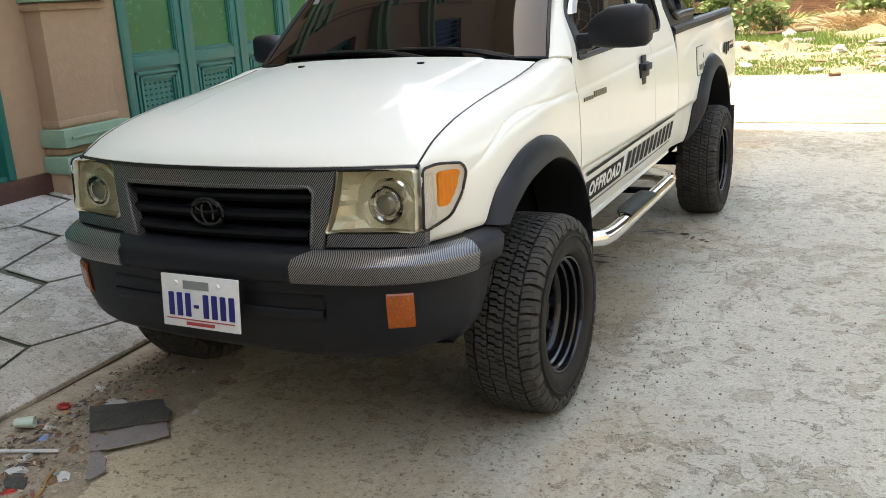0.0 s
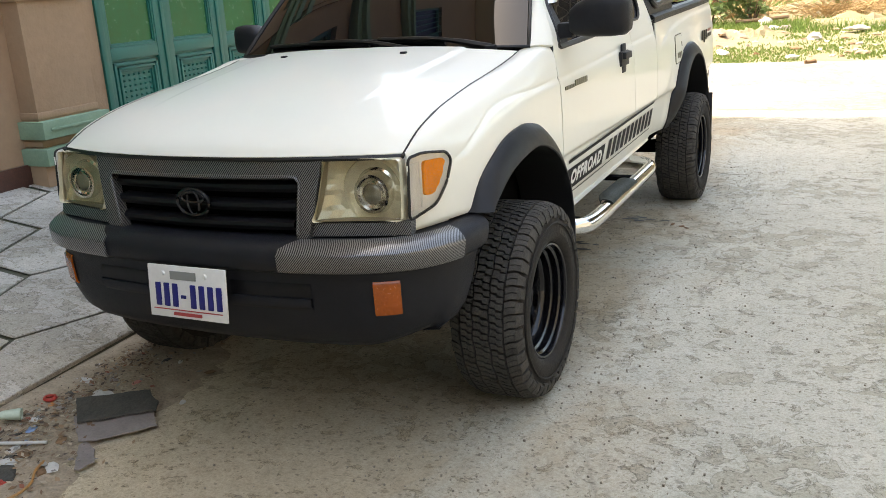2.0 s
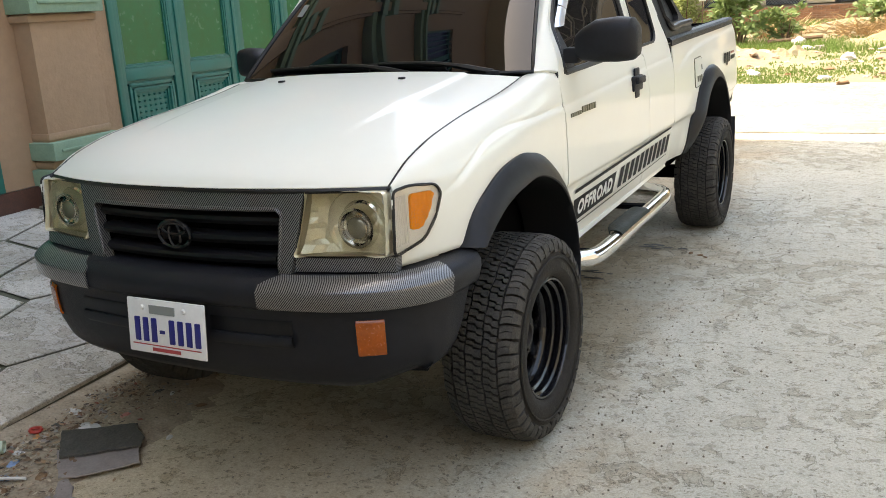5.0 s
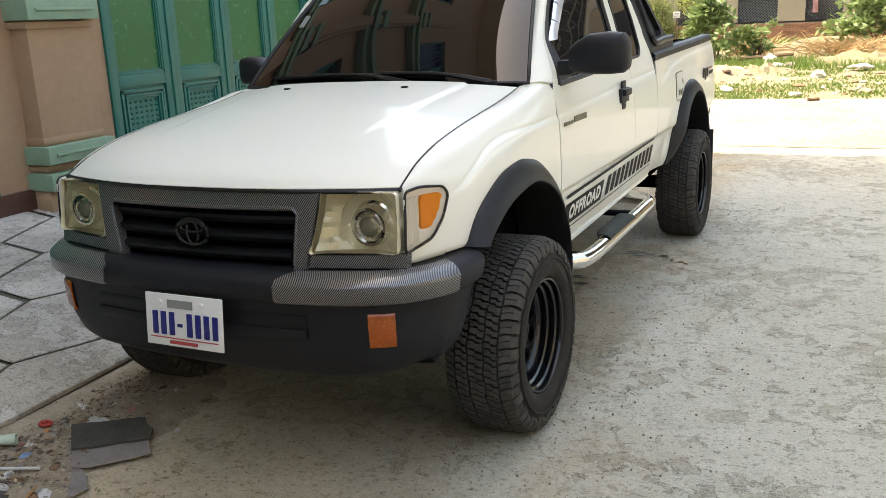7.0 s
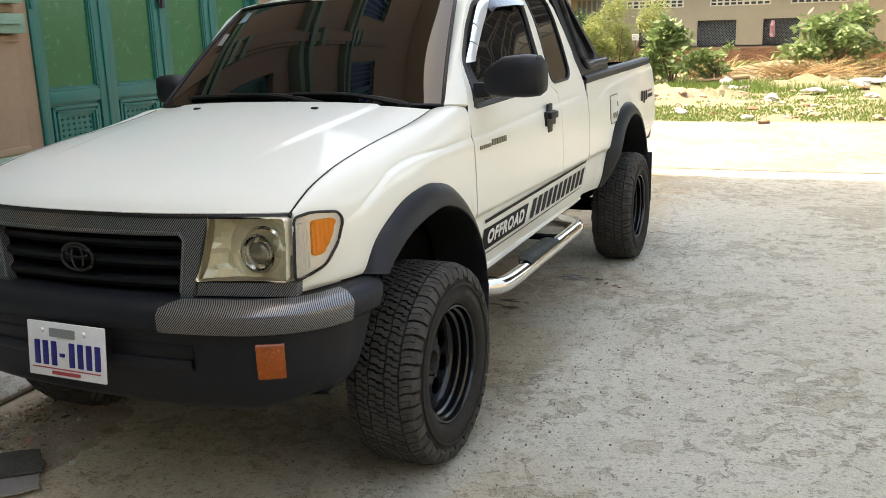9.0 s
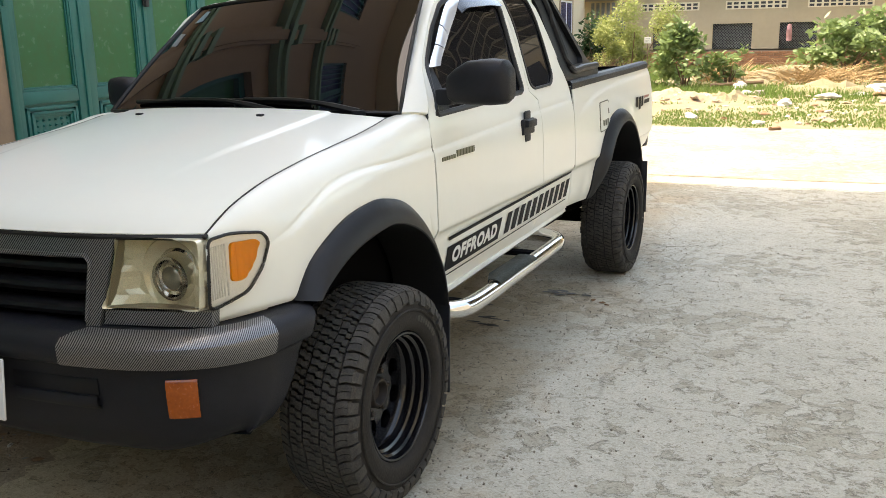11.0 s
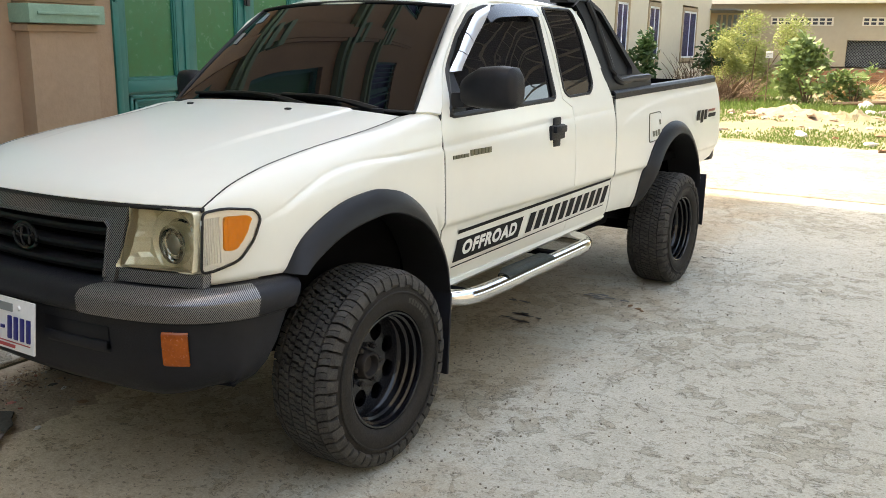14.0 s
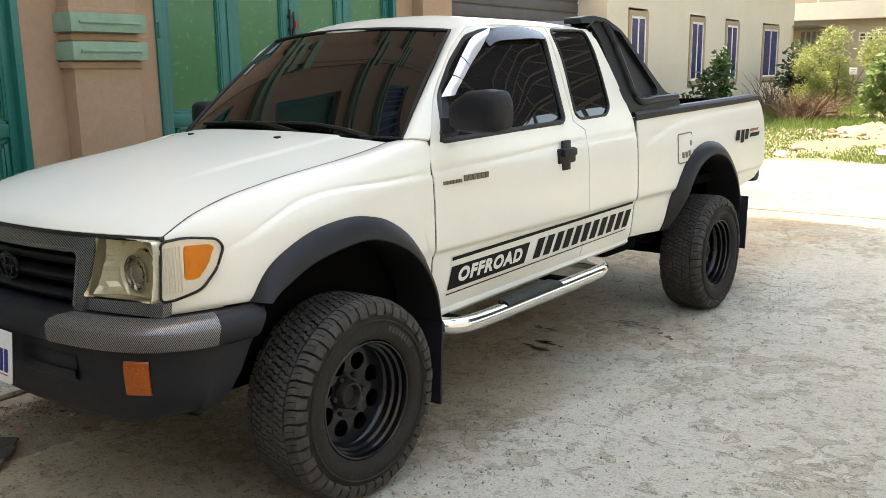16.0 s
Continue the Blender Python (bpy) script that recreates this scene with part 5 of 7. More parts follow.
for s in (1, -1):
    mirror(s)
    if s > 0:
        # rain visor over the door window
        a = curve_pts([(1.035, 1.565), (1.10, 1.597), (1.20, 1.612), (1.35, 1.617), (1.485, 1.600)], 20)
        bm = bmesh.new()
        rows = []
        for k, p in enumerate(a):
            t = k / 19
            w = 0.044 * math.sin(math.pi * min(1, max(0.06, 0.12 + 0.80 * t))) ** 0.5
            rows.append([(side(p[0], p[1] + 0.012) + 0.004, p[0], p[1] + 0.012), (side(p[0], p[1]) + 0.020, p[0] + 0.002, p[1] - 0.008), (side(p[0], p[1] - w) + 0.024, p[0] + 0.006, p[1] - w)])
        grid(bm, rows)
        solidify(bm, 0.003)
        part("rain_visor", mirrored(bm, s), "visor", truck, "smoked plastic rain visor")
        # chrome pillar cap, two lengths parted by thin joints
        outer = curve_pts([(0.690, 1.340), (0.775, 1.406), (0.885, 1.508), (0.985, 1.582), (1.11, 1.622)], 25)
        inner = curve_pts([(0.760, 1.343), (0.832, 1.402), (0.915, 1.470), (0.985, 1.522), (1.040, 1.570)], 25)
        cap = None
        for k0, k1 in ((0, 6), (6, 11), (11, 24)):
            bm = bmesh.new()
            rows = []
            for k in range(k0, k1 + 1):
                o, i = Vector(outer[k]), Vector(inner[k])
                if k == k0 and k0:
                    o, i = o.lerp(Vector(outer[k + 1]), 0.3), i.lerp(Vector(inner[k + 1]), 0.3)
                rows.append([(side(*p) + d, *p) for p, d in ((o, 0.003), (o.lerp(i, 0.15), 0.013), (o.lerp(i, 0.6), 0.018), (o.lerp(i, 0.93), 0.017), (i, 0.006))])
            grid(bm, rows)
            solidify(bm, 0.003)
            if cap is None:
                cap = part("chrome_pillar_trim", mirrored(bm, s), "trim_bright", truck, "chromed trim along the window pillar")
            else:
                part("trim_length", mirrored(bm, s), "trim_bright", cap)
    # door handle
    bm = bmesh.new()
    for y0, y1, z0, z1, d in ((1.43, 1.505, 0.978, 1.116, 0.008), (1.395, 1.54, 1.012, 1.082, 0.014), (1.41, 1.525, 1.045, 1.079, 0.032)):
        box(bm, side(1.43, 1.05) - 0.004, side(1.43, 1.05) + d, y0, y1, z0, z1, 0.008)
    part("door_handle", mirrored(bm, s), "black_plastic", truck, "black plastic door handle on its plate")
    # flank decals
    dec = lambda d: (lambda u, v: (side(u, v) + d, u, v))
    k = 0.0222
    up = lambda y, z: (y, z + k * (y - 0.6))
    bm = sheet([up(0.628, 0.712), up(2.16, 0.712), up(2.165, 0.699), up(0.626, 0.697)], [], dec(0.005), 0.012)
    stripe = part("side_decal", mirrored(bm, s), "decal_black", truck, "black side decal reading OFFROAD with slanted bars")
    bm = sheet([up(0.628, 0.672), up(1.192, 0.670), up(1.158, 0.580), up(0.608, 0.578)], [], dec(0.003), 0.05)
    part("decal_block", mirrored(bm, s), "decal_black", stripe)
    for j in range(11):
        y = 1.262 + 0.0845 * j
        w = 0.058
        bm = sheet([up(y, 0.672), up(y + w, 0.672), up(y + w - 0.038, 0.583), up(y - 0.038, 0.583)], [], dec(0.003), 0.03)
        part("decal_bar", mirrored(bm, s), "decal_black", stripe)
    x = side(0.87, 0.635) + 0.0035
    m = Matrix.Translation((s * x, 0.875, 0.636)) @ Matrix.Rotation(radians(1.3), 4, "X") @ (Matrix.Rotation(radians(90), 4, "Z") @ Matrix.Rotation(radians(90), 4, "X") if s > 0 else Matrix.Rotation(radians(-90), 4, "Z") @ Matrix.Rotation(radians(90), 4, "X"))
    ob = words("OFFROAD", 0.094, m, "decal_white", "decal_lettering", stripe, shear=0.2, thick=0.0, bold=0.0050, space=1.17)
    for v in ob.data.vertices:
        v.co.y = 0.893 + (v.co.y - 0.872) * 0.955
        v.co.z = 0.632 + (v.co.z - 0.636) * 0.80
        v.co.x = s * (side(v.co.y, v.co.z) + 0.0055)
    bm = sheet([up(0.605, 0.562), up(2.12, 0.570), up(2.12, 0.565), up(0.605, 0.556)], [], dec(0.003), 0.06)
    part("decal_line", mirrored(bm, s), "decal_black", stripe)
    # badges drawn as plain bars
    bm = bmesh.new()
    for y0, y1, z0, z1 in ((0.56, 0.68, 1.008, 1.022), (0.69, 0.86, 1.010, 1.034)):
        n = 6
        for j in range(n):
            a, b = y0 + (y1 - y0) * j / n, y0 + (y1 - y0) * (j + 0.75) / n
            box(bm, side(a, z0) - 0.001, side(a, z0) + 0.004, a, b, z0, z1)
    part("door_badge", mirrored(bm, s), "badge", truck, "small olive-grey badge drawn as bars", smooth=False)
    bm = bmesh.new()
    bed_badge = None
    for y0, y1, z0, z1, mat in ((3.585, 3.655, 0.965, 1.030, "decal_black"), (3.675, 3.735, 0.945, 1.028, "decal_black"), (3.755, 3.82, 0.962, 1.028, "decal_black"), (3.85, 4.02, 1.010, 1.026, "mark_red"), (3.85, 4.04, 0.972, 0.998, "decal_black")):
        bm = sheet([(y0 - 0.012, z0), (y1 - 0.012, z0), (y1 + 0.01, z1), (y0 + 0.01, z1)], [], lambda u, v: (bed_side(u, v) + 0.004, u, v), 0.02)
        if bed_badge is None:
            bed_badge = part("bed_badge", mirrored(bm, s), mat, truck, "dark sticker drawn as bars on the bed side")
        else:
            part("badge_bar", mirrored(bm, s), mat, bed_badge)

# fuel flap on the near flank
loop = rounded([(2.695, 0.893), (2.885, 0.905), (2.89, 1.066), (2.70, 1.060)], 0.02)
bm = bmesh.new()
pts = [(bed_side(u, v) + 0.0005, u, v) for u, v in loop]
tube(bm, pts + pts[:1], 0.0032, 6, cap=False)
part("flap_gap", bm, "badge", truck, "thin dark gap round the fuel flap")
bm = sheet(rounded([(2.70, 0.898), (2.88, 0.910), (2.885, 1.061), (2.705, 1.055)], 0.02), [], lambda u, v: (bed_side(u, v) + 0.0045, u, v), 0.02)
flap = part("fuel_flap", bm, "paint", truck, "white fuel filler flap")
for a, b, c, d in ((2.735, 2.765, 0.925, 0.958), (2.775, 2.805, 0.925, 0.958), (2.815, 2.845, 0.930, 0.963), (2.845, 2.868, 0.99, 1.02)):
    bm = sheet([(a, c), (b, c), (b, d), (a, d)], [], lambda u, v: (bed_side(u, v) + 0.0065, u, v), 0.02)
    part("sticker_mark", bm, "badge", flap)

# wipers and washer nozzles
for ux, tip in ((0.30, -0.42), (0.80, 0.08)):
    bm = bmesh.new()
    a, b = Vector(screen(ux, -0.02, 0.02)), Vector(screen(tip, 0.06, 0.02))
    mid = a.lerp(b, 0.45) + Vector((0, -0.01, 0.018))
    tube(bm, curve_pts([tuple(a), tuple(mid), tuple(b)], 10), [0.013] * 3 + [0.009] * 7, 6)
    w = part("wiper", bm, "seal", truck, "black windscreen wiper")
    bm = bmesh.new()
    pts = [screen(tip - 0.36 + 0.78 * j / 10 + 0.02, 0.060 - 0.03 * (j / 10) + 0.015 * math.sin(math.pi * j / 10), 0.012) for j in range(11)]
    tube(bm, pts, 0.0085, 6)
    part("wiper_blade", bm, "seal", w)
    bm = bmesh.new()
    c = Vector(screen(ux, -0.03, 0.016))
    box(bm, c.x - 0.02, c.x + 0.02, c.y - 0.022, c.y + 0.016, c.z - 0.012, c.z + 0.014, 0.006)
    part("wiper_pivot", bm, "black_plastic", w, "black wiper pivot cap")
for x in (-0.272, 0.272):
    bm = bmesh.new()
    box(bm, x - 0.012, x + 0.012, 0.172, 0.192, 1.196, 1.208, 0.004)
    part("washer_nozzle", bm, "black_plastic", truck, "small black washer nozzle")

# sports bar behind the cab
BAR = [(1.884, 1.66), (1.90, 1.69), (2.03, 1.704), (2.168, 1.69), (2.30, 1.635), (2.405, 1.53), (2.555, 1.38), (2.645, 1.300), (2.78, 1.28), (2.80, 1.235), (2.77, 1.205), (2.205, 1.182), (2.114, 1.297), (2.069, 1.44), (2.036, 1.583), (1.965, 1.665)]
BAR_HOLE = rounded([(2.20, 1.640), (2.27, 1.628), (2.40, 1.49), (2.55, 1.325), (2.53, 1.29), (2.312, 1.285), (2.265, 1.36)], 0.025)
for s in (1, -1):
    fn = lambda d: (lambda u, v: (0.735 - 0.30 * max(0, v - 1.24) + d, u, v))
    bm = sheet(rounded(BAR, 0.03), [BAR_HOLE], fn(0.0), 0.035, (-0.10, 0, 0))
    bar = part("sail_panel", mirrored(bm, s), "flare_plastic", truck, "black plastic sports bar sail panel")
    part("sail_inset", mirrored(sheet(BAR_HOLE, [], fn(-0.03), 0.06), s), "inset", bar, "dark recessed insert")
    bm = bmesh.new()
    pts = [(0.735 - 0.30 * max(0, p[1] - 1.24) + 0.004, p[0], p[1]) for p in curve_pts([(2.11, 1.67), (2.165, 1.57), (2.215, 1.40), (2.275, 1.27), (2.5, 1.268), (2.76, 1.272)], 24)]
    tube(bm, pts, 0.02, 8)
    part("sail_rib", mirrored(bm, s), "flare_plastic", bar)
bm = bmesh.new()
grid(bm, [[(x, y, z - 0.02 * (x / 0.6) ** 2) for x in [-0.62 + 1.24 * i / 12 for i in range(13)]] for y, z in ((1.93, 1.66), (2.0, 1.695), (2.14, 1.69), (2.22, 1.65), (2.14, 1.63), (1.98, 1.63))])
part("sports_bar_hoop", bm, "flare_plastic", truck, "black plastic sports bar cross hoop")


# ---- the ground ----
def flat(name, x0, x1, y0, y1, z, mat, label, nx=1, ny=1):
    bm = bmesh.new()
    grid(bm, [[(x0 + (x1 - x0) * i / nx, y0 + (y1 - y0) * j / ny, z) for i in range(nx + 1)] for j in range(ny + 1)])
    return part(name, bm, mat, None, label, smooth=False, kind="structure", category="ground")


def road_z(y):
    """The road dips a little under the truck's rear wheels."""
    return -0.030 * smooth01((y - 1.0) / 5.0) * (1 - 0.6 * smooth01((y - 6.8) / 3.0))


flat("ground", -600, 600, -600, 600, -0.06, "soil", "dry soil ground reaching the horizon")
bm = bmesh.new()
grid(bm, [[(-2.70 + 16.7 * i / 40, -14 + 23.9 * j / 96, road_z(-14 + 23.9 * j / 96) + 0.003 * noise.noise((i * 0.9, j * 0.9, 0))) for i in range(41)] for j in range(97)])
part("road", bm, "road", None, "worn grey concrete road with stains and pits", kind="structure", category="road")
flat("cross_street", -60, 60, 9.86, 15.0, -0.016, "sand_road", "pale sunlit concrete cross street")
bm = bmesh.new()
grid(bm, [[(-12 + 0.25 * i, 9.87 + d * (0.03 + 0.03 * noise.noise((i * 0.3, d * 3, 6))) + 0.03 * noise.noise((i * 0.11, 1, 1)), -0.006) for i in range(97)] for d in (-1, 1)])
part("dirt_strip", bm, "dirt", None, "thin line of brown dirt along the street joint", kind="structure", category="ground")

# pavement: a ramp of hexagonal slabs up to the shopfront
RAMP = 0.15


def ramp_z(x):
    return 0.045 + (-2.72 - x) * RAMP


bm = bmesh.new()
grid(bm, [[(x, y, ramp_z(x) - 0.014) for x in (-2.735, -3.4, -4.1, -4.74)] for y in [-14 + 24 * k / 20 for k in range(21)]])
grid(bm, [[(-2.735, y, z) for z in (ramp_z(-2.735) - 0.014, -0.03)] for y in [-14 + 24 * k / 20 for k in range(21)]])
pavement = part("pavement", bm, "joint", None, "grey hexagonal slab pavement with mossy joints", kind="structure", category="pavement")

# ---- shophouse row ----
WX = -4.72
PITCH = 4.04


GAPS = [(5.02 - PITCH * k, 7.98 - PITCH * k) for k in range(5)]
bm = boxes((WX - 0.30, WX, -14, 9.0, 2.78, 3.4))
part("wall_shopfront", bm, "wall", None, "tan rendered shophouse wall", smooth=False, kind="structure", category="wall")
edges = [-14.0] + sorted(e for g in GAPS for e in g) + [9.0]
for k, (a, b) in enumerate(zip(edges[::2], edges[1::2])):
    part("wall_pier_%d" % (k + 1), boxes((WX - 0.30, WX, a, b, 0.2, 2.78)), "wall", None, "tan rendered wall between the shop doors", smooth=False, kind="structure", category="wall")
UP = [(4.0 - PITCH * k + 1.5, 4.0 - PITCH * k + 3.5) for k in range(5)]
STOREYS = ((3.75, 5.25), (8.0, 10.1))
# unseen upper storeys: height and the 9.35 end are chosen for their shadow edge
bm = boxes((WX - 0.30, WX, -14, 9.35, 3.4, STOREYS[0][0]), (WX - 0.30, WX, -14, 9.35, STOREYS[0][1], STOREYS[1][0]), (WX - 0.30, WX, -14, 9.35, STOREYS[1][1], 16.0))
for z0, z1 in STOREYS:
    y = -14
    for g0, g1 in sorted(UP) + [(9.35, 0)]:
        box(bm, WX - 0.30, WX, y, g0, z0, z1)
        y = g1
part("wall_upper", bm, "wall", None, "tan rendered upper storey wall", smooth=False, kind="structure", category="wall")
part("wall_end", boxes((WX - 9, WX - 0.3, 8.7, 9.0, -0.07, 3.4), (WX - 9, WX - 0.3, 9.05, 9.35, 3.4, 16.0)), "wall", None, "tan end wall of the shophouse row", smooth=False, kind="structure", category="wall")
part("roof_slab", boxes((WX - 9, WX + 1.3, -14, 9.4, 16.0, 16.2)), "beige", None, "flat concrete roof slab", smooth=False, kind="structure", category="roof")
part("wall_back", boxes((WX - 9.2, WX - 9, -14, 9.35, -0.07, 16.0), (WX - 9, WX, -14.3, -14, -0.07, 16.0)), "wall", None, "tan back walls of the shophouse row", smooth=False, kind="structure", category="wall")
# added, never in view: holds back low sky light from behind the camera
part("wall_behind", boxes((WX, 9.6, -11.3, -11.0, -0.07, 9.0)), "concrete", None, "added unseen grey wall that holds back low sky light", smooth=False, kind="structure", category="wall")
# added, out of view: tunes sky and bounce light on the truck's flank
part("wall_across", boxes((9.6, 9.9, -11.3, 7.2, -0.07, 9.0), (9.9, 13.0, 6.9, 7.2, -0.07, 9.0), (13.0, 13.3, 6.9, 34.0, -0.07, 3.4)), "concrete", None, "added unseen grey wall across the road that shapes sky and bounce light", smooth=False, kind="structure", category="wall")
shed = empty("open_shed", Matrix.Translation((7.4, 20, 0)), "open shed with a dark corrugated roof across the road", "shed")
bm = bmesh.new()
grid(bm, [[(-4.2 + 9.6 * i / 96, y, 7.6 - 0.006 * i + (0.03 if i % 2 else 0)) for i in range(97)] for y in (-12, 0, 13)])
part("shed_roof", bm, "shed_roof", shed, smooth=False)
for k in range(9):
    y = -10.8 + 2.9 * k
    bm = bmesh.new()
    rod(bm, (-4.2, y, 7.5), (5.4, y, 6.95), 0.05, 6)
    rod(bm, (-4.0, y, 6.7), (5.4, y, 6.2), 0.05, 6)
    for j in range(8):
        rod(bm, (-4.0 + 1.15 * j, y, 6.7 - 0.06 * j), (-3.4 + 1.15 * j, y, 7.45 - 0.06 * j), 0.035, 5)
    part("truss", bm, "shed_steel", shed)
    bm = bmesh.new()
    rod(bm, (5.0, y, 0), (5.0, y, 7.0), 0.08, 8)
    part("post", bm, "shed_steel", shed)
house = empty("tan_house", Matrix.Translation((10, 36, 0)), "plain tan two-storey house beyond the shed", "house")
part("wall", boxes((-4, 5, -2.0, 6, -0.05, 8.5)), "tan_far", house, smooth=False)
part("roof", boxes((-4.4, 5.4, -2.5, 6.4, 8.5, 8.75)), "grey_metal", house, smooth=False)
for x0 in (-2.8, 0.2, 3.0):
    part("window", boxes((x0, x0 + 1.1, -2.06, -1.9, 4.6, 6.0), bevel=0.02), "mesh_dark", house)
for k in range(10):
    (y0, y1), (z0, z1) = UP[k % 5], STOREYS[k // 5]
    bm = boxes((WX - 0.2, WX - 0.12, y0, y1, z0, z0 + 0.1), (WX - 0.2, WX - 0.12, y0, y1, z1 - 0.1, z1), (WX - 0.2, WX - 0.12, y0, y0 + 0.1, z0, z1), (WX - 0.2, WX - 0.12, y1 - 0.1, y1, z0, z1), (WX - 0.2, WX - 0.12, (y0 + y1) / 2 - 0.05, (y0 + y1) / 2 + 0.05, z0, z1))
    w = part("window_%d" % (k + 1), bm, "teal", None, "teal upper storey window with bars" if k > 4 else "teal upper storey window with green panes", smooth=False, kind="structure", category="window")
    part("pane", boxes((WX - 0.24, WX - 0.22, y0, y1, z0, z1)), "blue_glass" if k > 4 else "door_green", w)
    for j in range(12 if k > 4 else 0):
        bm = bmesh.new()
        rod(bm, (WX - 0.05, y0 + (y1 - y0) * (j + 0.5) / 12, z0), (WX - 0.05, y0 + (y1 - y0) * (j + 0.5) / 12, z1), 0.018, 6)
        part("grille_rod", bm, "teal", w)
for k in range(6):
    # skirting of dark red tiles on the wall between doors
    ya, yb = 3.94 + 4.04 * (1 - k), 5.02 + 4.04 * (1 - k)
    bm = boxes((WX, WX + 0.035, ya - 0.75, ya + 0.27, 0.30, 0.47), (WX, WX + 0.035, yb - 0.29, yb + 0.6, 0.30, 0.47), bevel=0.004)
    if yb < 9:
        part("baseboard", bm, "tile_red", None, "dark red mottled tile skirting", kind="structure", category="skirting")

for k in range(7):
    ya = 4.465 + PITCH * (1 - k)
    p = empty("upper_pilaster", Matrix.Translation((WX, ya, 3.4)), "tan upper storey pilaster with mint bands", "pilaster", None, "upper storey pilasters", "structure")
    part("shaft", boxes((-0.02, 0.14, -0.26, 0.26, 0.0, 7.4), (-0.02, 0.22, -0.16, 0.16, 0.0, 7.4), bevel=0.01), "wall", p)
    for z in (0.1, 0.4, 2.35, 2.65, 4.2, 4.5):
        part("band", boxes((-0.02, 0.27, -0.32, 0.32, z, z + 0.14), bevel=0.008), "mint", p)
for k, z in enumerate((3.32, 5.75, 7.4)):
    part("trim_%d" % (k + 1), boxes((WX, WX + 0.26, -14, 9.0, z, z + 0.10), (WX, WX + 0.18, -14, 9.0, z - 0.12, z), bevel=0.01), "mint", None, "mint-green string course moulding", kind="structure", category="moulding")

# pilaster, with banded mint mouldings
def pilaster(y):
    p = empty("pilaster", Matrix.Translation((WX, y, 0.30)), "tan pilaster with mint-green moulded bands", "pilaster", None, "pilasters between the shop doors", "structure")
    bm = bmesh.new()
    box(bm, -0.02, 0.145, -0.262, 0.268, -0.1, 3.1, 0.008)
    shaft = part("shaft", bm, "wall", p)
    for z0, z1, d, w in ((0.33, 0.445, 0.215, 0.30), (0.16, 0.27, 0.22, 0.31), (1.434, 1.562, 0.215, 0.30), (1.243, 1.368, 0.215, 0.30)):
        bm = bmesh.new()
        box(bm, -0.02, d, -w, w, z0, z1, 0.006)
        zc = (z0 + z1) / 2
        box(bm, d - 0.004, d + 0.012, -w + 0.06, w - 0.05, zc - 0.006, zc + 0.012, 0.004)
        part("band", bm, "mint", p, "mint-green painted moulding band")
    for z0, z1, d, w in ((1.19, 1.235, 0.165, 0.285), (1.378, 1.424, 0.16, 0.275), (0.28, 0.32, 0.16, 0.275), (0.455, 0.50, 0.155, 0.27), (1.56, 1.60, 0.155, 0.27), (0.0, 0.17, 0.17, 0.295)):
        bm = bmesh.new()
        box(bm, -0.02, d, -w, w, z0, z1, 0.008)
        part("moulding", bm, "wall", p)
    return p


for k in range(5):
    pilaster(4.487 - PITCH * (k - 1) if k else 4.487 + PITCH)


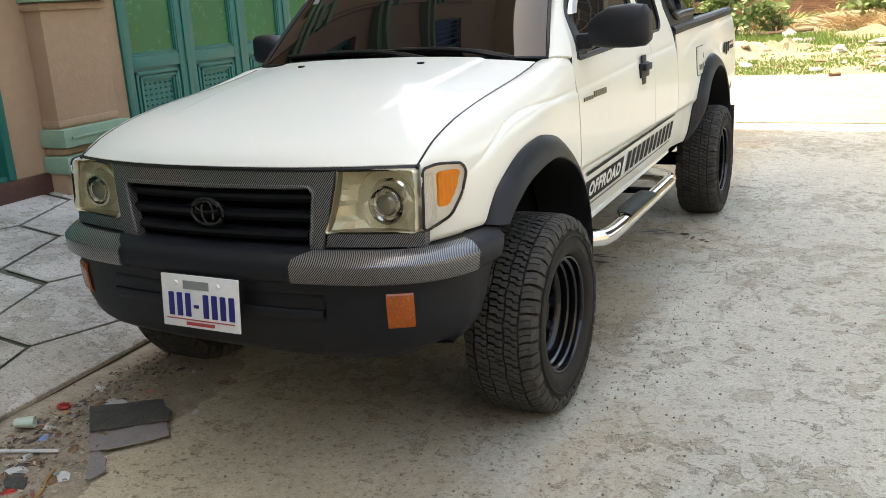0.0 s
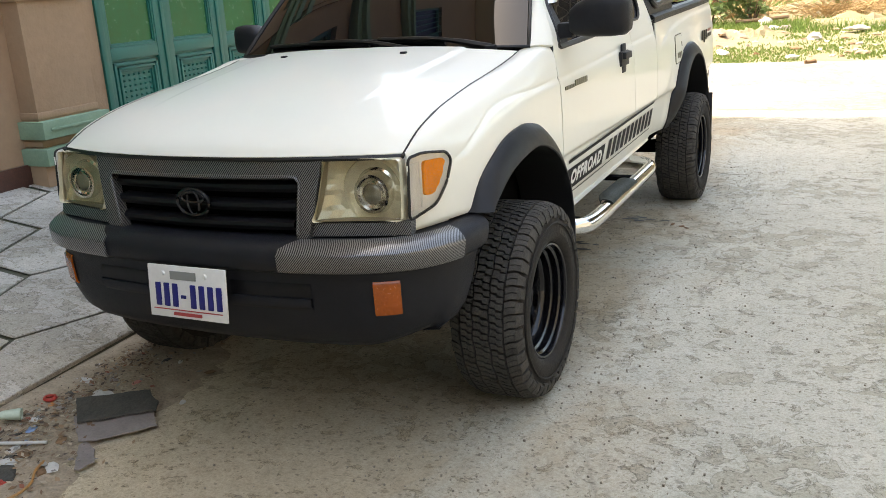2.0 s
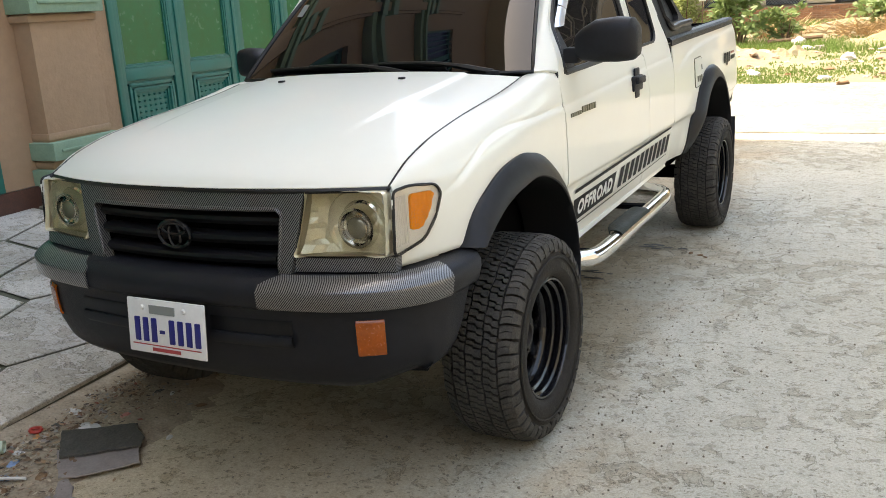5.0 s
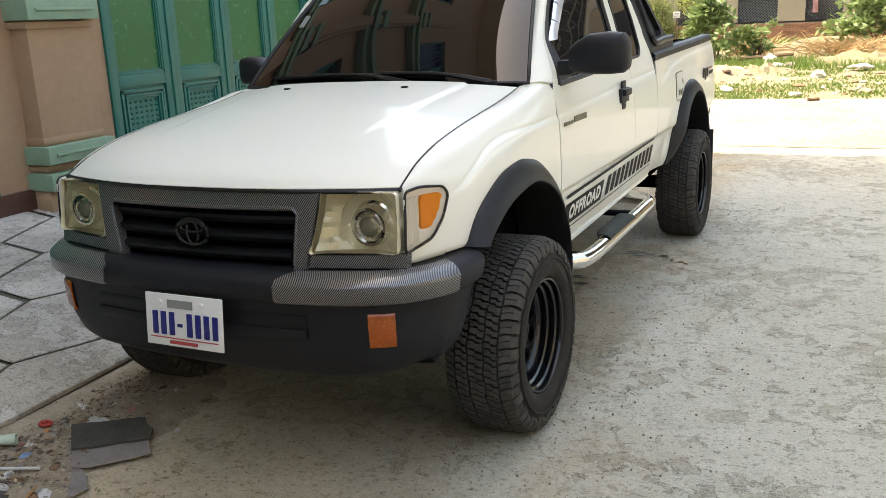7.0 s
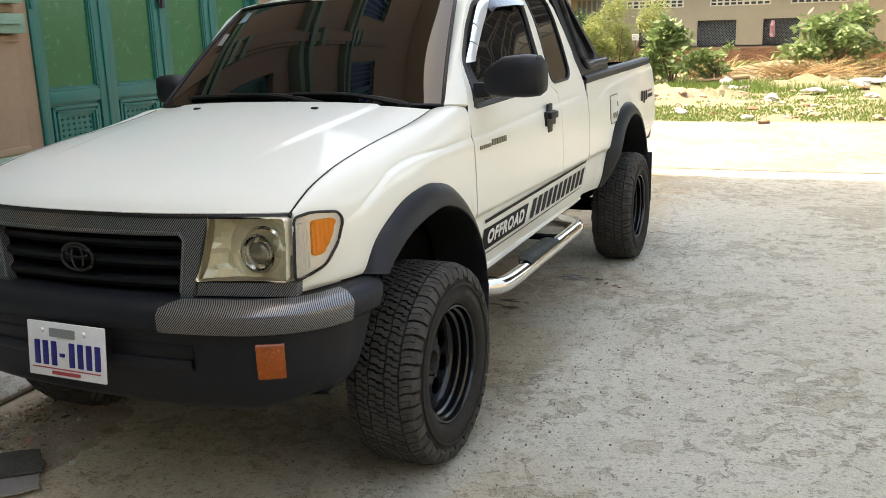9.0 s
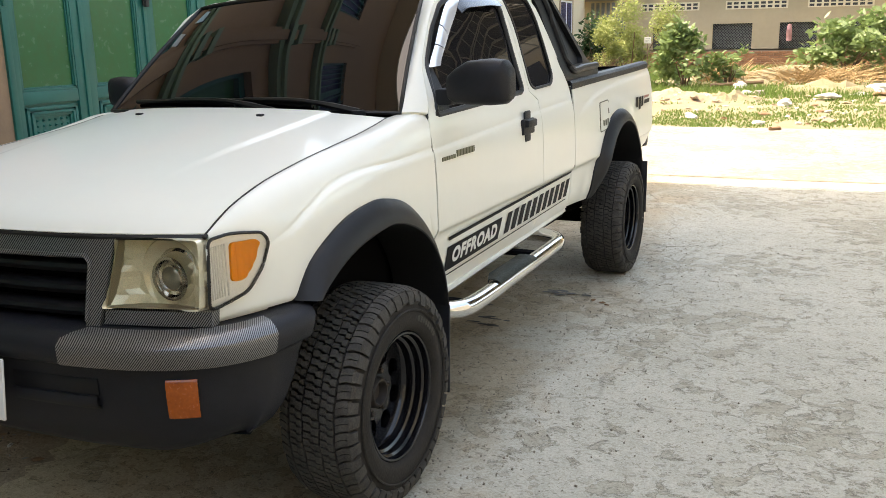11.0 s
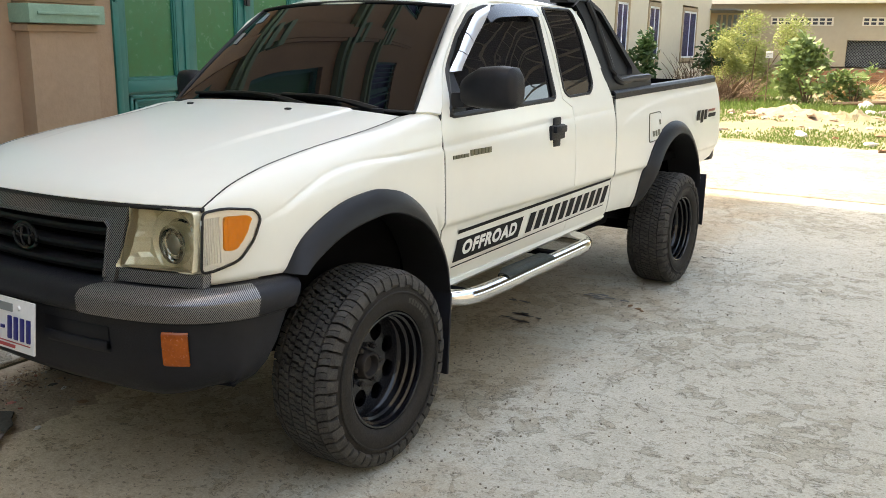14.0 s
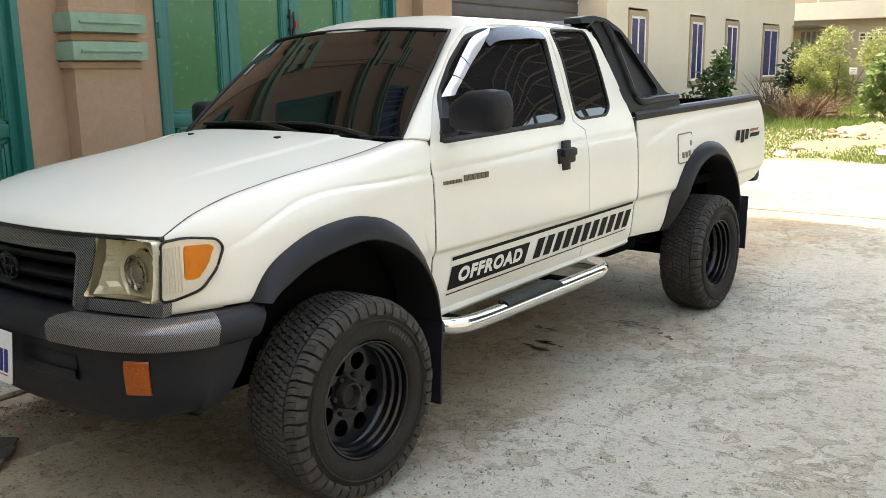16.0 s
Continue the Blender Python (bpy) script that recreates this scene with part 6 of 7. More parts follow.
# folding shop door: four leaves in a frame
def shop_door(n, y0):
    """A teal folding door whose opening starts at y0."""
    d = empty("door_%d" % n, Matrix.Translation((WX - 0.10, y0, 0.47)), "closed teal folding shop door with green panes", "door", None, "", "structure")
    bm = boxes((0.0, 0.12, 0.0, 0.055, 0, 2.31), (0.0, 0.12, 2.905, 2.96, 0, 2.31), (0.0, 0.12, 0.0, 2.96, 2.25, 2.31), (-0.02, 0.10, 0, 2.96, -0.02, 0.03), bevel=0.006)
    part("door_frame", bm, "teal", d)
    for k in range(4):
        a = 0.06 + 0.722 * k
        b = a + 0.716
        off = 0.0
        bm = bmesh.new()
        st = 0.095
        for q in ((0.01, 0.055, a, a + st, 0.03, 2.25), (0.01, 0.055, b - st, b, 0.03, 2.25), (0.012, 0.053, a + st, b - st, 2.13, 2.25), (0.012, 0.053, a + st, b - st, 0.57, 0.66), (0.012, 0.053, a + st, b - st, 0.03, 0.13)):
            box(bm, *q, 0.005)
        box(bm, 0.052, 0.066, b - 0.02, b + 0.02, 0.03, 2.25, 0.004)
        leaf = part("door_leaf", bm, "teal", d)
        part("pane", boxes((0.022, 0.028, a + st - 0.01, b - st + 0.01, 0.65, 2.14)), "door_green", leaf, "frosted green pane")
        bm = bmesh.new()
        for e0, e1, x0, x1 in ((0.0, 0.018, 0.024, 0.05), (0.018, 0.03, 0.024, 0.04)):
            for q in ((a + st + e0, b - st - e0, 0.66 + e0, 0.66 + e1), (a + st + e0, a + st + e1, 0.66 + e0, 2.13 - e0), (b - st - e1, b - st - e0, 0.66 + e0, 2.13 - e0), (a + st + e0, b - st - e0, 2.13 - e1, 2.13 - e0)):
                box(bm, x0, x1, *q, 0.002)
        part("glazing_bead", bm, "teal", leaf)
        bm = bmesh.new()
        box(bm, 0.0, 0.03, a + st - 0.005, b - st + 0.005, 0.125, 0.575)
        for e0, e1, h in ((0.02, 0.045, 0.052), (0.055, 0.075, 0.058), (0.075, 0.095, 0.045)):
            for q in ((a + st + e0, b - st - e0, 0.13 + e0, 0.13 + e1), (a + st + e0, a + st + e1, 0.13 + e0, 0.57 - e0), (b - st - e1, b - st - e0, 0.13 + e0, 0.57 - e0), (a + st + e0, b - st - e0, 0.57 - e1, 0.57 - e0)):
                box(bm, 0.02, h, *q, 0.004)
        panel = part("lower_panel", bm, "teal", leaf)
        bm = bmesh.new()
        ny, nz = 6, 6
        for i in range(ny):
            for j in range(nz):
                cy, cz = a + st + 0.12 + (b - a - 2 * st - 0.24) * i / (ny - 1), 0.25 + 0.20 * j / (nz - 1)
                r = bmesh.ops.create_cone(bm, cap_ends=True, segments=4, radius1=0.014, radius2=0.004, depth=0.016)
                bmesh.ops.transform(bm, matrix=Matrix.Translation((0.038, cy, cz)) @ Matrix.Rotation(radians(90), 4, "Y") @ Matrix.Rotation(radians(45), 4, "Z"), verts=r["verts"])
        part("stud_field", bm, "teal", panel, smooth=False, kind="stuff")
        for z in (0.3, 1.35, 2.0):
            bm = bmesh.new()
            rod(bm, (0.066, b if k % 2 else a, z), (0.066, b if k % 2 else a, z + 0.09), 0.011, 8)
            part("hinge", bm, "teal", leaf)
    bm = bmesh.new()
    box(bm, 0.11, 0.135, 0.012, 0.045, 1.24, 1.36, 0.006)
    part("door_catch", bm, "teal", d, "small teal door catch")
    bm = bmesh.new()
    c = 1.48
    box(bm, 0.055, 0.075, c - 0.02, c + 0.03, 1.33, 1.36, 0.004)
    box(bm, 0.055, 0.075, c - 0.02, c + 0.03, 1.44, 1.47, 0.004)
    rod(bm, (0.085, c - 0.015, 1.28), (0.085, c - 0.015, 1.52), 0.009, 8)
    rod(bm, (0.085, c + 0.03, 1.30), (0.085, c + 0.03, 1.50), 0.009, 8)
    part("bolt", bm, "iron", d, "black iron bolt and staple")
    bm = bmesh.new()
    box(bm, 0.078, 0.102, c - 0.005, c + 0.04, 1.27, 1.33, 0.008)
    part("padlock", bm, "iron", d, "small dark padlock")
    bm = bmesh.new()
    box(bm, 0.056, 0.062, c + 0.075, c + 0.115, 1.36, 1.42, 0.002)
    part("sticker", bm, "litter_red", d, "small red round sticker")
    return d


for k in range(4):
    shop_door(k + 1, 5.02 - PITCH * k)


# ---- the window building on the corner ----
wb = empty("corner_house", Matrix.Translation((-7.5, 19, 0)), "beige rendered house with narrow blue windows", "house")
HW = [(1.15, 2.31), (5.15, 6.35), (8.10, 9.40), (11.9, 13.85)]
edges = [0.0] + [e for w in HW for e in w] + [15.8]
for a, b in zip(edges[::2], edges[1::2]):
    part("wall_pier", boxes((-6, 0, a, b, 0.85, 2.78)), "beige", wb, smooth=False)
part("wall_base", boxes((-6, 0, 0.0, 15.8, -0.05, 0.85)), "beige", wb, smooth=False)
part("wall_top", boxes((-6, 0, 0.0, 15.8, 2.78, 3.75)), "beige", wb, smooth=False)
for a, b in HW:
    bm = boxes((-0.02, 0.03, a + 0.14, b - 0.14, 0.92, 1.04), (-0.02, 0.03, a + 0.14, b - 0.14, 2.60, 2.72), (-0.02, 0.03, a, a + 0.14, 0.92, 2.72), (-0.02, 0.03, b - 0.14, b, 0.92, 2.72))
    w = part("window", bm, "frame_tan", wb, "narrow window with tan surround", smooth=False)
    c0, c1 = a + 0.14, b - 0.14
    bm = boxes((-0.01, 0.018, c0, c0 + 0.06, 1.04, 2.60), (-0.01, 0.018, c1 - 0.06, c1, 1.04, 2.60), (-0.01, 0.018, (c0 + c1) / 2 - 0.03, (c0 + c1) / 2 + 0.03, 1.04, 2.60), (-0.01, 0.018, c0, c1, 1.04, 1.10), (-0.01, 0.018, c0, c1, 2.54, 2.60))
    part("window_frame", bm, "frame_white", w, "white window frame", smooth=False)
    part("pane", boxes((-0.03, 0.006, c0, c1, 1.04, 2.60)), "blue_glass", w, "blue curtained pane")
part("roof", boxes((-6.3, 0.12, -0.1, 16.0, 3.75, 3.9)), "grey_metal", wb, "grey metal roof", smooth=False)

shutter = empty("roller_shutter_shed", Matrix.Translation((-8.2, 15.2, 0)), "dark slatted shed wall beyond the shophouse", "shed")
part("shed_body", boxes((-3, 0, -1.5, 3.75, -0.07, 3.4)), "grey_dark", shutter, smooth=False)
for k in range(14):
    part("slat", boxes((0.002, 0.025, -1.5, 3.75, 0.1 + 0.23 * k, 0.29 + 0.23 * k), bevel=0.006), "grey_dark", shutter)

# ---- the long building behind the waste ground ----
lb = empty("long_building", Matrix.Translation((0, 38, 0)), "long tan building with dark mesh windows and a balcony", "building")
LW = [(-8.0, -6.9), (-5.4, -4.2), (-3.05, -1.56), (-0.55, 0.8), (1.7, 3.2), (4.3, 5.8)]
bm = bmesh.new()
x = -12
for a, b in LW:
    box(bm, x, a, 0, 0.3, 0.75, 1.74)
    x = b
box(bm, x, 16, 0, 0.3, 0.75, 1.74)
box(bm, -12, 16, 0, 0.3, 1.74, 3.1)
box(bm, -12, 16, 0.3, 8, -0.05, 3.1)
part("wall", bm, "tan_far", lb, smooth=False)
for a, b in LW:
    bm = bmesh.new()
    n = 14
    for j in range(-6, n + 1):
        for sg in (1, -1):
            p = a + (b - a) * j / n
            q0, q1 = (p, p + 0.99) if sg > 0 else (p + 0.99, p)
            za, zb = 0.75, 1.74
            xa, xb = q0, q1
            if min(xa, xb) < a or max(xa, xb) > b:
                t0 = max(0, (a - min(xa, xb)) / 0.99)
                t1 = min(1, (b - min(xa, xb)) / 0.99)
                if t1 <= t0:
                    continue
                if sg > 0:
                    xa, xb, za, zb = q0 + 0.99 * t0, q0 + 0.99 * t1, 0.75 + 0.99 * t0, 0.75 + 0.99 * t1
                else:
                    xa, xb, za, zb = q1 + 0.99 * t0, q1 + 0.99 * t1, 1.74 - 0.99 * t0, 1.74 - 0.99 * t1
            rod(bm, (xa, 0.10, za), (xb, 0.10, zb), 0.012, 4)
    w = part("mesh_window", boxes((a, b, 0.16, 0.2, 0.75, 1.74)), "mesh_dark", lb, "dark window behind diamond mesh")
    part("diamond_mesh", bm, "grey_metal", w, "grey diamond wire mesh", smooth=False)
bm = boxes((-12, 16, -0.10, 0.0, -0.05, 0.70))
part("plinth", bm, "mortar", lb, "red brick plinth", smooth=False)
part("slab_edge", boxes((-12, 16, -0.45, 0.3, 3.1, 3.75)), "beige", lb, "pale concrete balcony edge", smooth=False)
part("upper_wall", boxes((-12, 16, 1.6, 8, 3.75, 7.0)), "tan_far", lb, smooth=False)
for x0 in (-5.9, -2.6, 0.4):
    bm = bmesh.new()
    box(bm, x0, x0 + 2.3, -0.02, 0.02, 2.28, 2.60)
    v = part("vent_panel", bm, "beige", lb, "pale perforated vent block panel", smooth=False)
    for i in range(9):
        for j in range(2):
            part("vent_hole", boxes((x0 + 0.06 + 0.25 * i, x0 + 0.23 + 0.25 * i, -0.024, 0.0, 2.32 + 0.14 * j, 2.41 + 0.14 * j)), "mesh_dark", v)
for k in range(8):
    xb = -7.4 + 2.6 * k
    rail = part("balcony_rail", boxes((xb, xb + 0.06, -0.40, -0.34, 3.75, 4.75), (xb, xb + 2.6, -0.40, -0.35, 4.55, 4.62), (xb, xb + 2.6, -0.40, -0.36, 4.2, 4.25), (xb, xb + 2.6, -0.40, -0.36, 3.9, 3.95)), "pale_blue", lb, "pale blue balcony rail", smooth=False)
part("corrugated_lean_to", boxes((-9.0, -6.6, -3.4, 0.0, 2.75, 2.8)), "grey_metal", lb, "weathered grey lean-to roof", smooth=False)
gate = empty("grey_metal_gate", Matrix.Translation((-7.3, 35.5, 0)), "weathered grey metal slat gate beside the house", "gate")
for k in range(7):
    part("slat", boxes((-0.1 + 0.2 * k, 0.02 + 0.2 * k, -0.02, 0.02, 0.0, 2.6)), "grey_metal", gate)


# ---- plants ----
def leaves(bm, centre, radii, n, size, rng, droop=0.2, long=2.0):
    """Many small single leaves through an uneven crown."""
    lumps = [(Vector((rng.uniform(-0.7, 0.7), rng.uniform(-0.7, 0.7), rng.uniform(-0.7, 0.75))), rng.uniform(0.28, 0.5)) for _ in range(11)]
    for _ in range(n):
        c, r = rng.choice(lumps)
        v = Vector((rng.gauss(0, 1), rng.gauss(0, 1), rng.gauss(0, 1))).normalized() * rng.uniform(0.35, 1.0) * r
        p = c + v
        p = Vector(centre) + Vector((p.x * radii[0], p.y * radii[1], p.z * radii[2]))
        d = Vector((rng.uniform(-1, 1), rng.uniform(-1, 1), rng.uniform(-0.3, 0.9) - droop)).normalized()
        s = d.cross(Vector((rng.uniform(-1, 1), rng.uniform(-1, 1), rng.uniform(-1, 1)))).normalized()
        ln, w = size * rng.uniform(0.6, 1.3), size * rng.uniform(0.35, 0.6) / long * 2
        q = [p, p + d * ln * 0.5 + s * w * 0.5, p + d * ln, p + d * ln * 0.5 - s * w * 0.5]
        bm.faces.new([bm.verts.new(v) for v in q])
    return bm


def bush(name, x, y, z, rx, rz, n, size, mat, label, seed, stems=6, long=2.0, stem_mat="twig"):
    rng = random.Random(seed)
    b = empty(name, Matrix.Translation((x, y, z)), label, "bush")
    bm = bmesh.new()
    leaves(bm, (0, 0, rz * 1.05), (rx, rx * 0.8, rz), n, size, rng, long=long)
    part("crown", bm, mat, b, smooth=False)
    for _ in range(stems):
        bm = bmesh.new()
        a = rng.uniform(0, 6.28)
        tip = Vector((math.cos(a) * rx * rng.uniform(0.2, 0.7), math.sin(a) * rx * 0.6, rz * rng.uniform(0.7, 1.25)))
        mid = tip * 0.5 + Vector((rng.uniform(-0.1, 0.1), rng.uniform(-0.1, 0.1), 0.1))
        tube(bm, curve_pts([(0.05 * math.cos(a), 0.05 * math.sin(a), -0.05), tuple(mid), tuple(tip)], 8), [0.03 - 0.003 * i for i in range(8)], 5)
        part("stem", bm, stem_mat, b)
    return b


bush("acacia_bush", -4.3, 26.6, 0.1, 1.3, 1.15, 9500, 0.11, "leaf_pale", "tall pale yellow-green feathery bush on waste ground", 11, 9, 3.5)
bush("broadleaf_bush", -2.62, 25.6, 0, 0.78, 0.98, 1100, 0.23, "leaf", "dense green broad-leaved bush on waste ground", 12)
bush("broadleaf_bush", 1.5, 27.5, 0.25, 1.35, 0.80, 1500, 0.24, "leaf", "wide green broad-leaved bush above a straw heap", 13)
bush("broadleaf_bush", -1.55, 26.2, 0, 0.55, 0.5, 320, 0.2, "leaf", "low green broad-leaved bush among dry grass", 14)
bush("dark_shrub", -6.15, 22.0, 0, 0.50, 0.93, 1100, 0.16, "leaf_dark", "dark green glossy shrub beside the house wall", 15)
bush("dark_shrub", -5.9, 30.5, 0, 0.9, 1.0, 900, 0.2, "leaf_dark", "dark green shrub beside the grey gate", 16)


def dry_bush(x, y, rx, rz, n, mat, label, seed, name="dry_bush"):
    rng = random.Random(seed)
    b = empty(name, Matrix.Translation((x, y, 0)), label, "bush")
    bm = bmesh.new()
    for _ in range(n):
        p = Vector((rng.gauss(0, 0.35) * rx, rng.gauss(0, 0.3) * rx, 0))
        d = Vector((rng.uniform(-1, 1), rng.uniform(-1, 1), rng.uniform(0.3, 1.3)))
        d = Vector((d.x * rx, d.y * rx, d.z * rz)) * rng.uniform(0.5, 1)
        pts = [p, p + d * 0.5 + Vector((0, 0, 0.12 * rz)), p + d]
        tube(bm, [tuple(v) for v in pts], [0.012, 0.009, 0.004], 3, cap=False)
    part("twig_mass", bm, mat, b, smooth=False)
    return b


dry_bush(-4.7, 25.4, 0.9, 0.75, 380, "twig", "brown leafless dry bush", 21)
dry_bush(-1.7, 27.2, 0.9, 0.6, 260, "straw", "arching dry straw-coloured brush", 22)
dry_bush(0.9, 27.0, 1.6, 0.55, 700, "straw", "heap of dry straw-coloured stalks", 23, "straw_heap")
dry_bush(2.6, 27.4, 1.2, 0.5, 420, "straw", "heap of dry straw-coloured stalks", 24, "straw_heap")
dry_bush(-6.6, 29.0, 0.8, 1.1, 120, "twig", "thin leafless climbing stems beside the wall", 25)

# waste ground: grass, spoil and litter
bm = bmesh.new()
rng = random.Random(31)
for _ in range(84000):
    x, y = rng.uniform(-9, 7.5), 15.0 + 22.0 * rng.random() ** 1.5
    d = noise.noise((x * 0.55, y * 0.28, 2.0)) + 0.45 * noise.noise((x * 2.1, y * 0.9, 5.0)) + rng.gauss(0, 0.10)
    if d < -0.10 + (0.18 if 18.5 < y < 23 else 0) - 0.12 - (0.25 if y > 25 else 0) - 0.45 * smooth01((-2.9 - x) / 0.8) + 0.9 * max(0, 15.9 + 0.5 * noise.noise((x * 0.9, 3.3, 8.0)) - y):
        continue
    h = rng.uniform(0.03, 0.085) * (0.7 + (1.1 if y > 22.5 else 0) + max(0, (y - 20) * 0.10)) * (1 + 0.7 * max(0, d))
    a = rng.uniform(0, 6.28)
    w = Vector((math.cos(a), math.sin(a), 0)) * rng.uniform(0.007, 0.016) * (1 + 0.04 * (y - 15))
    lean = Vector((rng.uniform(-0.6, 0.6), rng.uniform(-0.6, 0.6), 1)) * h
    p = Vector((x, y, -0.06))
    bm.faces.new([bm.verts.new(v) for v in (p - w, p + w, p + lean)])
part("grass", bm, "grass", None, "patchy green and straw-coloured grass on waste ground", smooth=False, kind="stuff", category="grass")


def mound(name, x, y, rx, ry, h, mat, label, seed):
    bm = bmesh.new()
    rows = []
    for j in range(19):
        row = []
        for i in range(25):
            u, v = -1 + 2 * i / 24, -1 + 2 * j / 18
            r = math.hypot(u, v)
            z = h * max(0, 1 - r * r) * (0.75 + 0.8 * noise.noise((u * 2.6 + seed, v * 2.6, seed))) + (0.10 * noise.noise((u * 7, v * 7, seed)) + 0.06 * noise.noise((u * 19, v * 19, seed))) * min(1, 2 * max(0, 1.2 - r))
            row.append((x + u * rx, y + v * ry, -0.075 + max(0, z)))
        rows.append(row)
    grid(bm, rows)
    return part(name, bm, mat, None, label, kind="", category="mound")


mound("earth_mound", -2.35, 21.6, 1.1, 1.2, 0.26, "sandy", "low heap of pale orange sandy spoil", 1.3)
mound("earth_mound", -1.15, 22.0, 0.7, 0.9, 0.16, "soil", "low heap of brown earth and debris", 4.1)
mound("earth_mound", 1.1, 24.5, 1.6, 1.2, 0.3, "soil", "low heap of earth and debris", 7.7)
mound("soil_bank", 0.8, 28.2, 5.5, 2.4, 0.42, "soil", "bank of dry earth before the brick plinth", 2.2)


def scrap(name, x, y, z, r, mat, label, seed, h=0.3, flatten=1.0):
    """A crumpled bit of litter."""
    rng = random.Random(seed)
    bm = bmesh.new()
    bmesh.ops.create_icosphere(bm, subdivisions=2, radius=1)
    for v in bm.verts:
        k = 1 + 0.55 * noise.noise((v.co.x * 1.7 + seed, v.co.y * 1.7, v.co.z * 1.7))
        v.co = Vector((v.co.x * k * r, v.co.y * k * r * flatten, max(0, v.co.z * k * r * h + r * h * 0.3)))
    bmesh.ops.rotate(bm, cent=(0, 0, 0), matrix=Matrix.Rotation(rng.uniform(0, 6.28), 3, "Z"), verts=bm.verts)
    bmesh.ops.translate(bm, verts=bm.verts, vec=(x, y, z))
    return part(name, bm, mat, None, label, smooth=False, category="litter")


rng = random.Random(41)
for k in range(130):
    y = 15.8 + 14 * rng.random() ** 1.6
    x = rng.uniform(-3.2, 5.0) + 0.05 * (y - 16)
    tagged(scrap("plastic_litter", x, y, -0.05, (0.03 + 0.10 * rng.random() ** 2) * (1 + 0.06 * (y - 16)), rng.choice(["litter_white", "litter_white", "litter_white", "litter_white", "sandy", "sandy", "litter_grey", "litter_brown"]), "crumpled plastic litter lying in the grass", k, rng.uniform(0.3, 0.7)), group="litter on the waste ground")
for k in range(40):
    x, y = -2.35 + rng.gauss(0, 0.55), 21.3 + rng.gauss(0, 0.6)
    tagged(scrap("rubble_lump", x, y, 0.02, 0.03 + 0.08 * rng.random() ** 2, rng.choice(["sandy", "sandy", "litter_white", "sandy"]), "pale lump of rubble on the spoil", 200 + k, 0.6), group="rubble on the waste ground")
scrap("dead_leaf_heap", 0.0, 14.75, -0.016, 0.12, "litter_brown", "small brown heap of dead leaves on the street edge", 5, 0.35, 0.5)
scrap("white_sack", 3.15, 25.0, 0.05, 0.5, "litter_white", "crumpled white woven sack on waste ground", 9, 0.6)
scrap("white_sack", 2.2, 24.6, 0.02, 0.36, "litter_white", "flattened white woven sack on waste ground", 10, 0.3)
scrap("white_sack", 0.9, 21.8, 0.0, 0.28, "litter_white", "flattened white plastic sheet on waste ground", 19, 0.25)
scrap("pink_cloth", -0.2, 37.8, 1.05, 0.3, "pink", "faded pink cloth hung at a window", 3, 1.6, 0.35)
bm = bmesh.new()
tube(bm, [(-1.9, 25.2, 0.06), (-0.6, 25.8, 0.12)], 0.05, 6)
part("timber_post", bm, "twig", None, "weathered timber post lying in the grass", category="post")
sign = empty("small_sign", Matrix.Translation((-3.6, 25.3, 0)), "small pale sign board on a thin post", "sign")
part("board", boxes((-0.09, 0.09, -0.012, 0.012, 1.17, 1.34), bevel=0.004), "plate_white", sign)
bm = bmesh.new()
rod(bm, (0, 0.02, -0.08), (0, 0.02, 1.2), 0.015, 6)
part("post", bm, "twig", sign)
for k in range(3):
    part("bar", boxes((-0.06, 0.06 - 0.03 * k, -0.017, -0.011, 1.29 - 0.04 * k, 1.30 - 0.04 * k)), "plate_grey", sign)

# ---- litter by the kerb ----
bm = bmesh.new()
rows = []
for j in range(41):
    y = 0.9 + 2.6 * j / 40
    row = []
    for i in range(15):
        u = i / 14
        w = 0.62 + 0.25 * noise.noise((y * 3.2, 0, 3)) + 0.12 * noise.noise((y * 11, 2, 3)) - 0.28 * smooth01((y - 2.2) / 1.2)
        x = -2.735 + w * u
        e = min(u * 4 + 0.6, (1 - u) * 3, (y - 0.9) * 3, (3.5 - y) * 2, 1)
        row.append((x, y + 0.05 * noise.noise((x * 5, y, 1)), 0.012 * e * (0.6 + 0.9 * noise.noise((x * 9, y * 9, 4))) - 0.006 + 0.010 * e * smooth01(1.2 * e) + 0.018 * max(0.0, 1 - 3.2 * u)))
    rows.append(row)
grid(bm, rows)
part("dirt_drift", bm, "dirt", None, "brown dirt drifted along the kerb", kind="structure", category="ground")

bm = bmesh.new()
rng = random.Random(51)
for _ in range(9500):
    y = 1.0 + 2.4 * rng.random() ** 1.5
    x = -2.72 + abs(rng.gauss(0, 0.30)) * (1.0 - 0.25 * (y - 1))
    s = 0.0025 + 0.013 * rng.random() ** 2.5
    a = rng.uniform(0, 6.28)
    d, e = Vector((math.cos(a), math.sin(a), rng.uniform(-0.2, 0.5))) * s, Vector((-math.sin(a), math.cos(a), rng.uniform(-0.3, 0.3))) * s * rng.uniform(0.25, 0.8)
    p = Vector((x, y, 0.014 + s * 0.4))
    bm.faces.new([bm.verts.new(v) for v in (p - d, p + e, p + d, p - e)])
part("leaf_crumbs", bm, "crumb", None, "scattered dead leaf crumbs and grit along the kerb", smooth=False, kind="stuff", category="debris")
bm = bmesh.new()
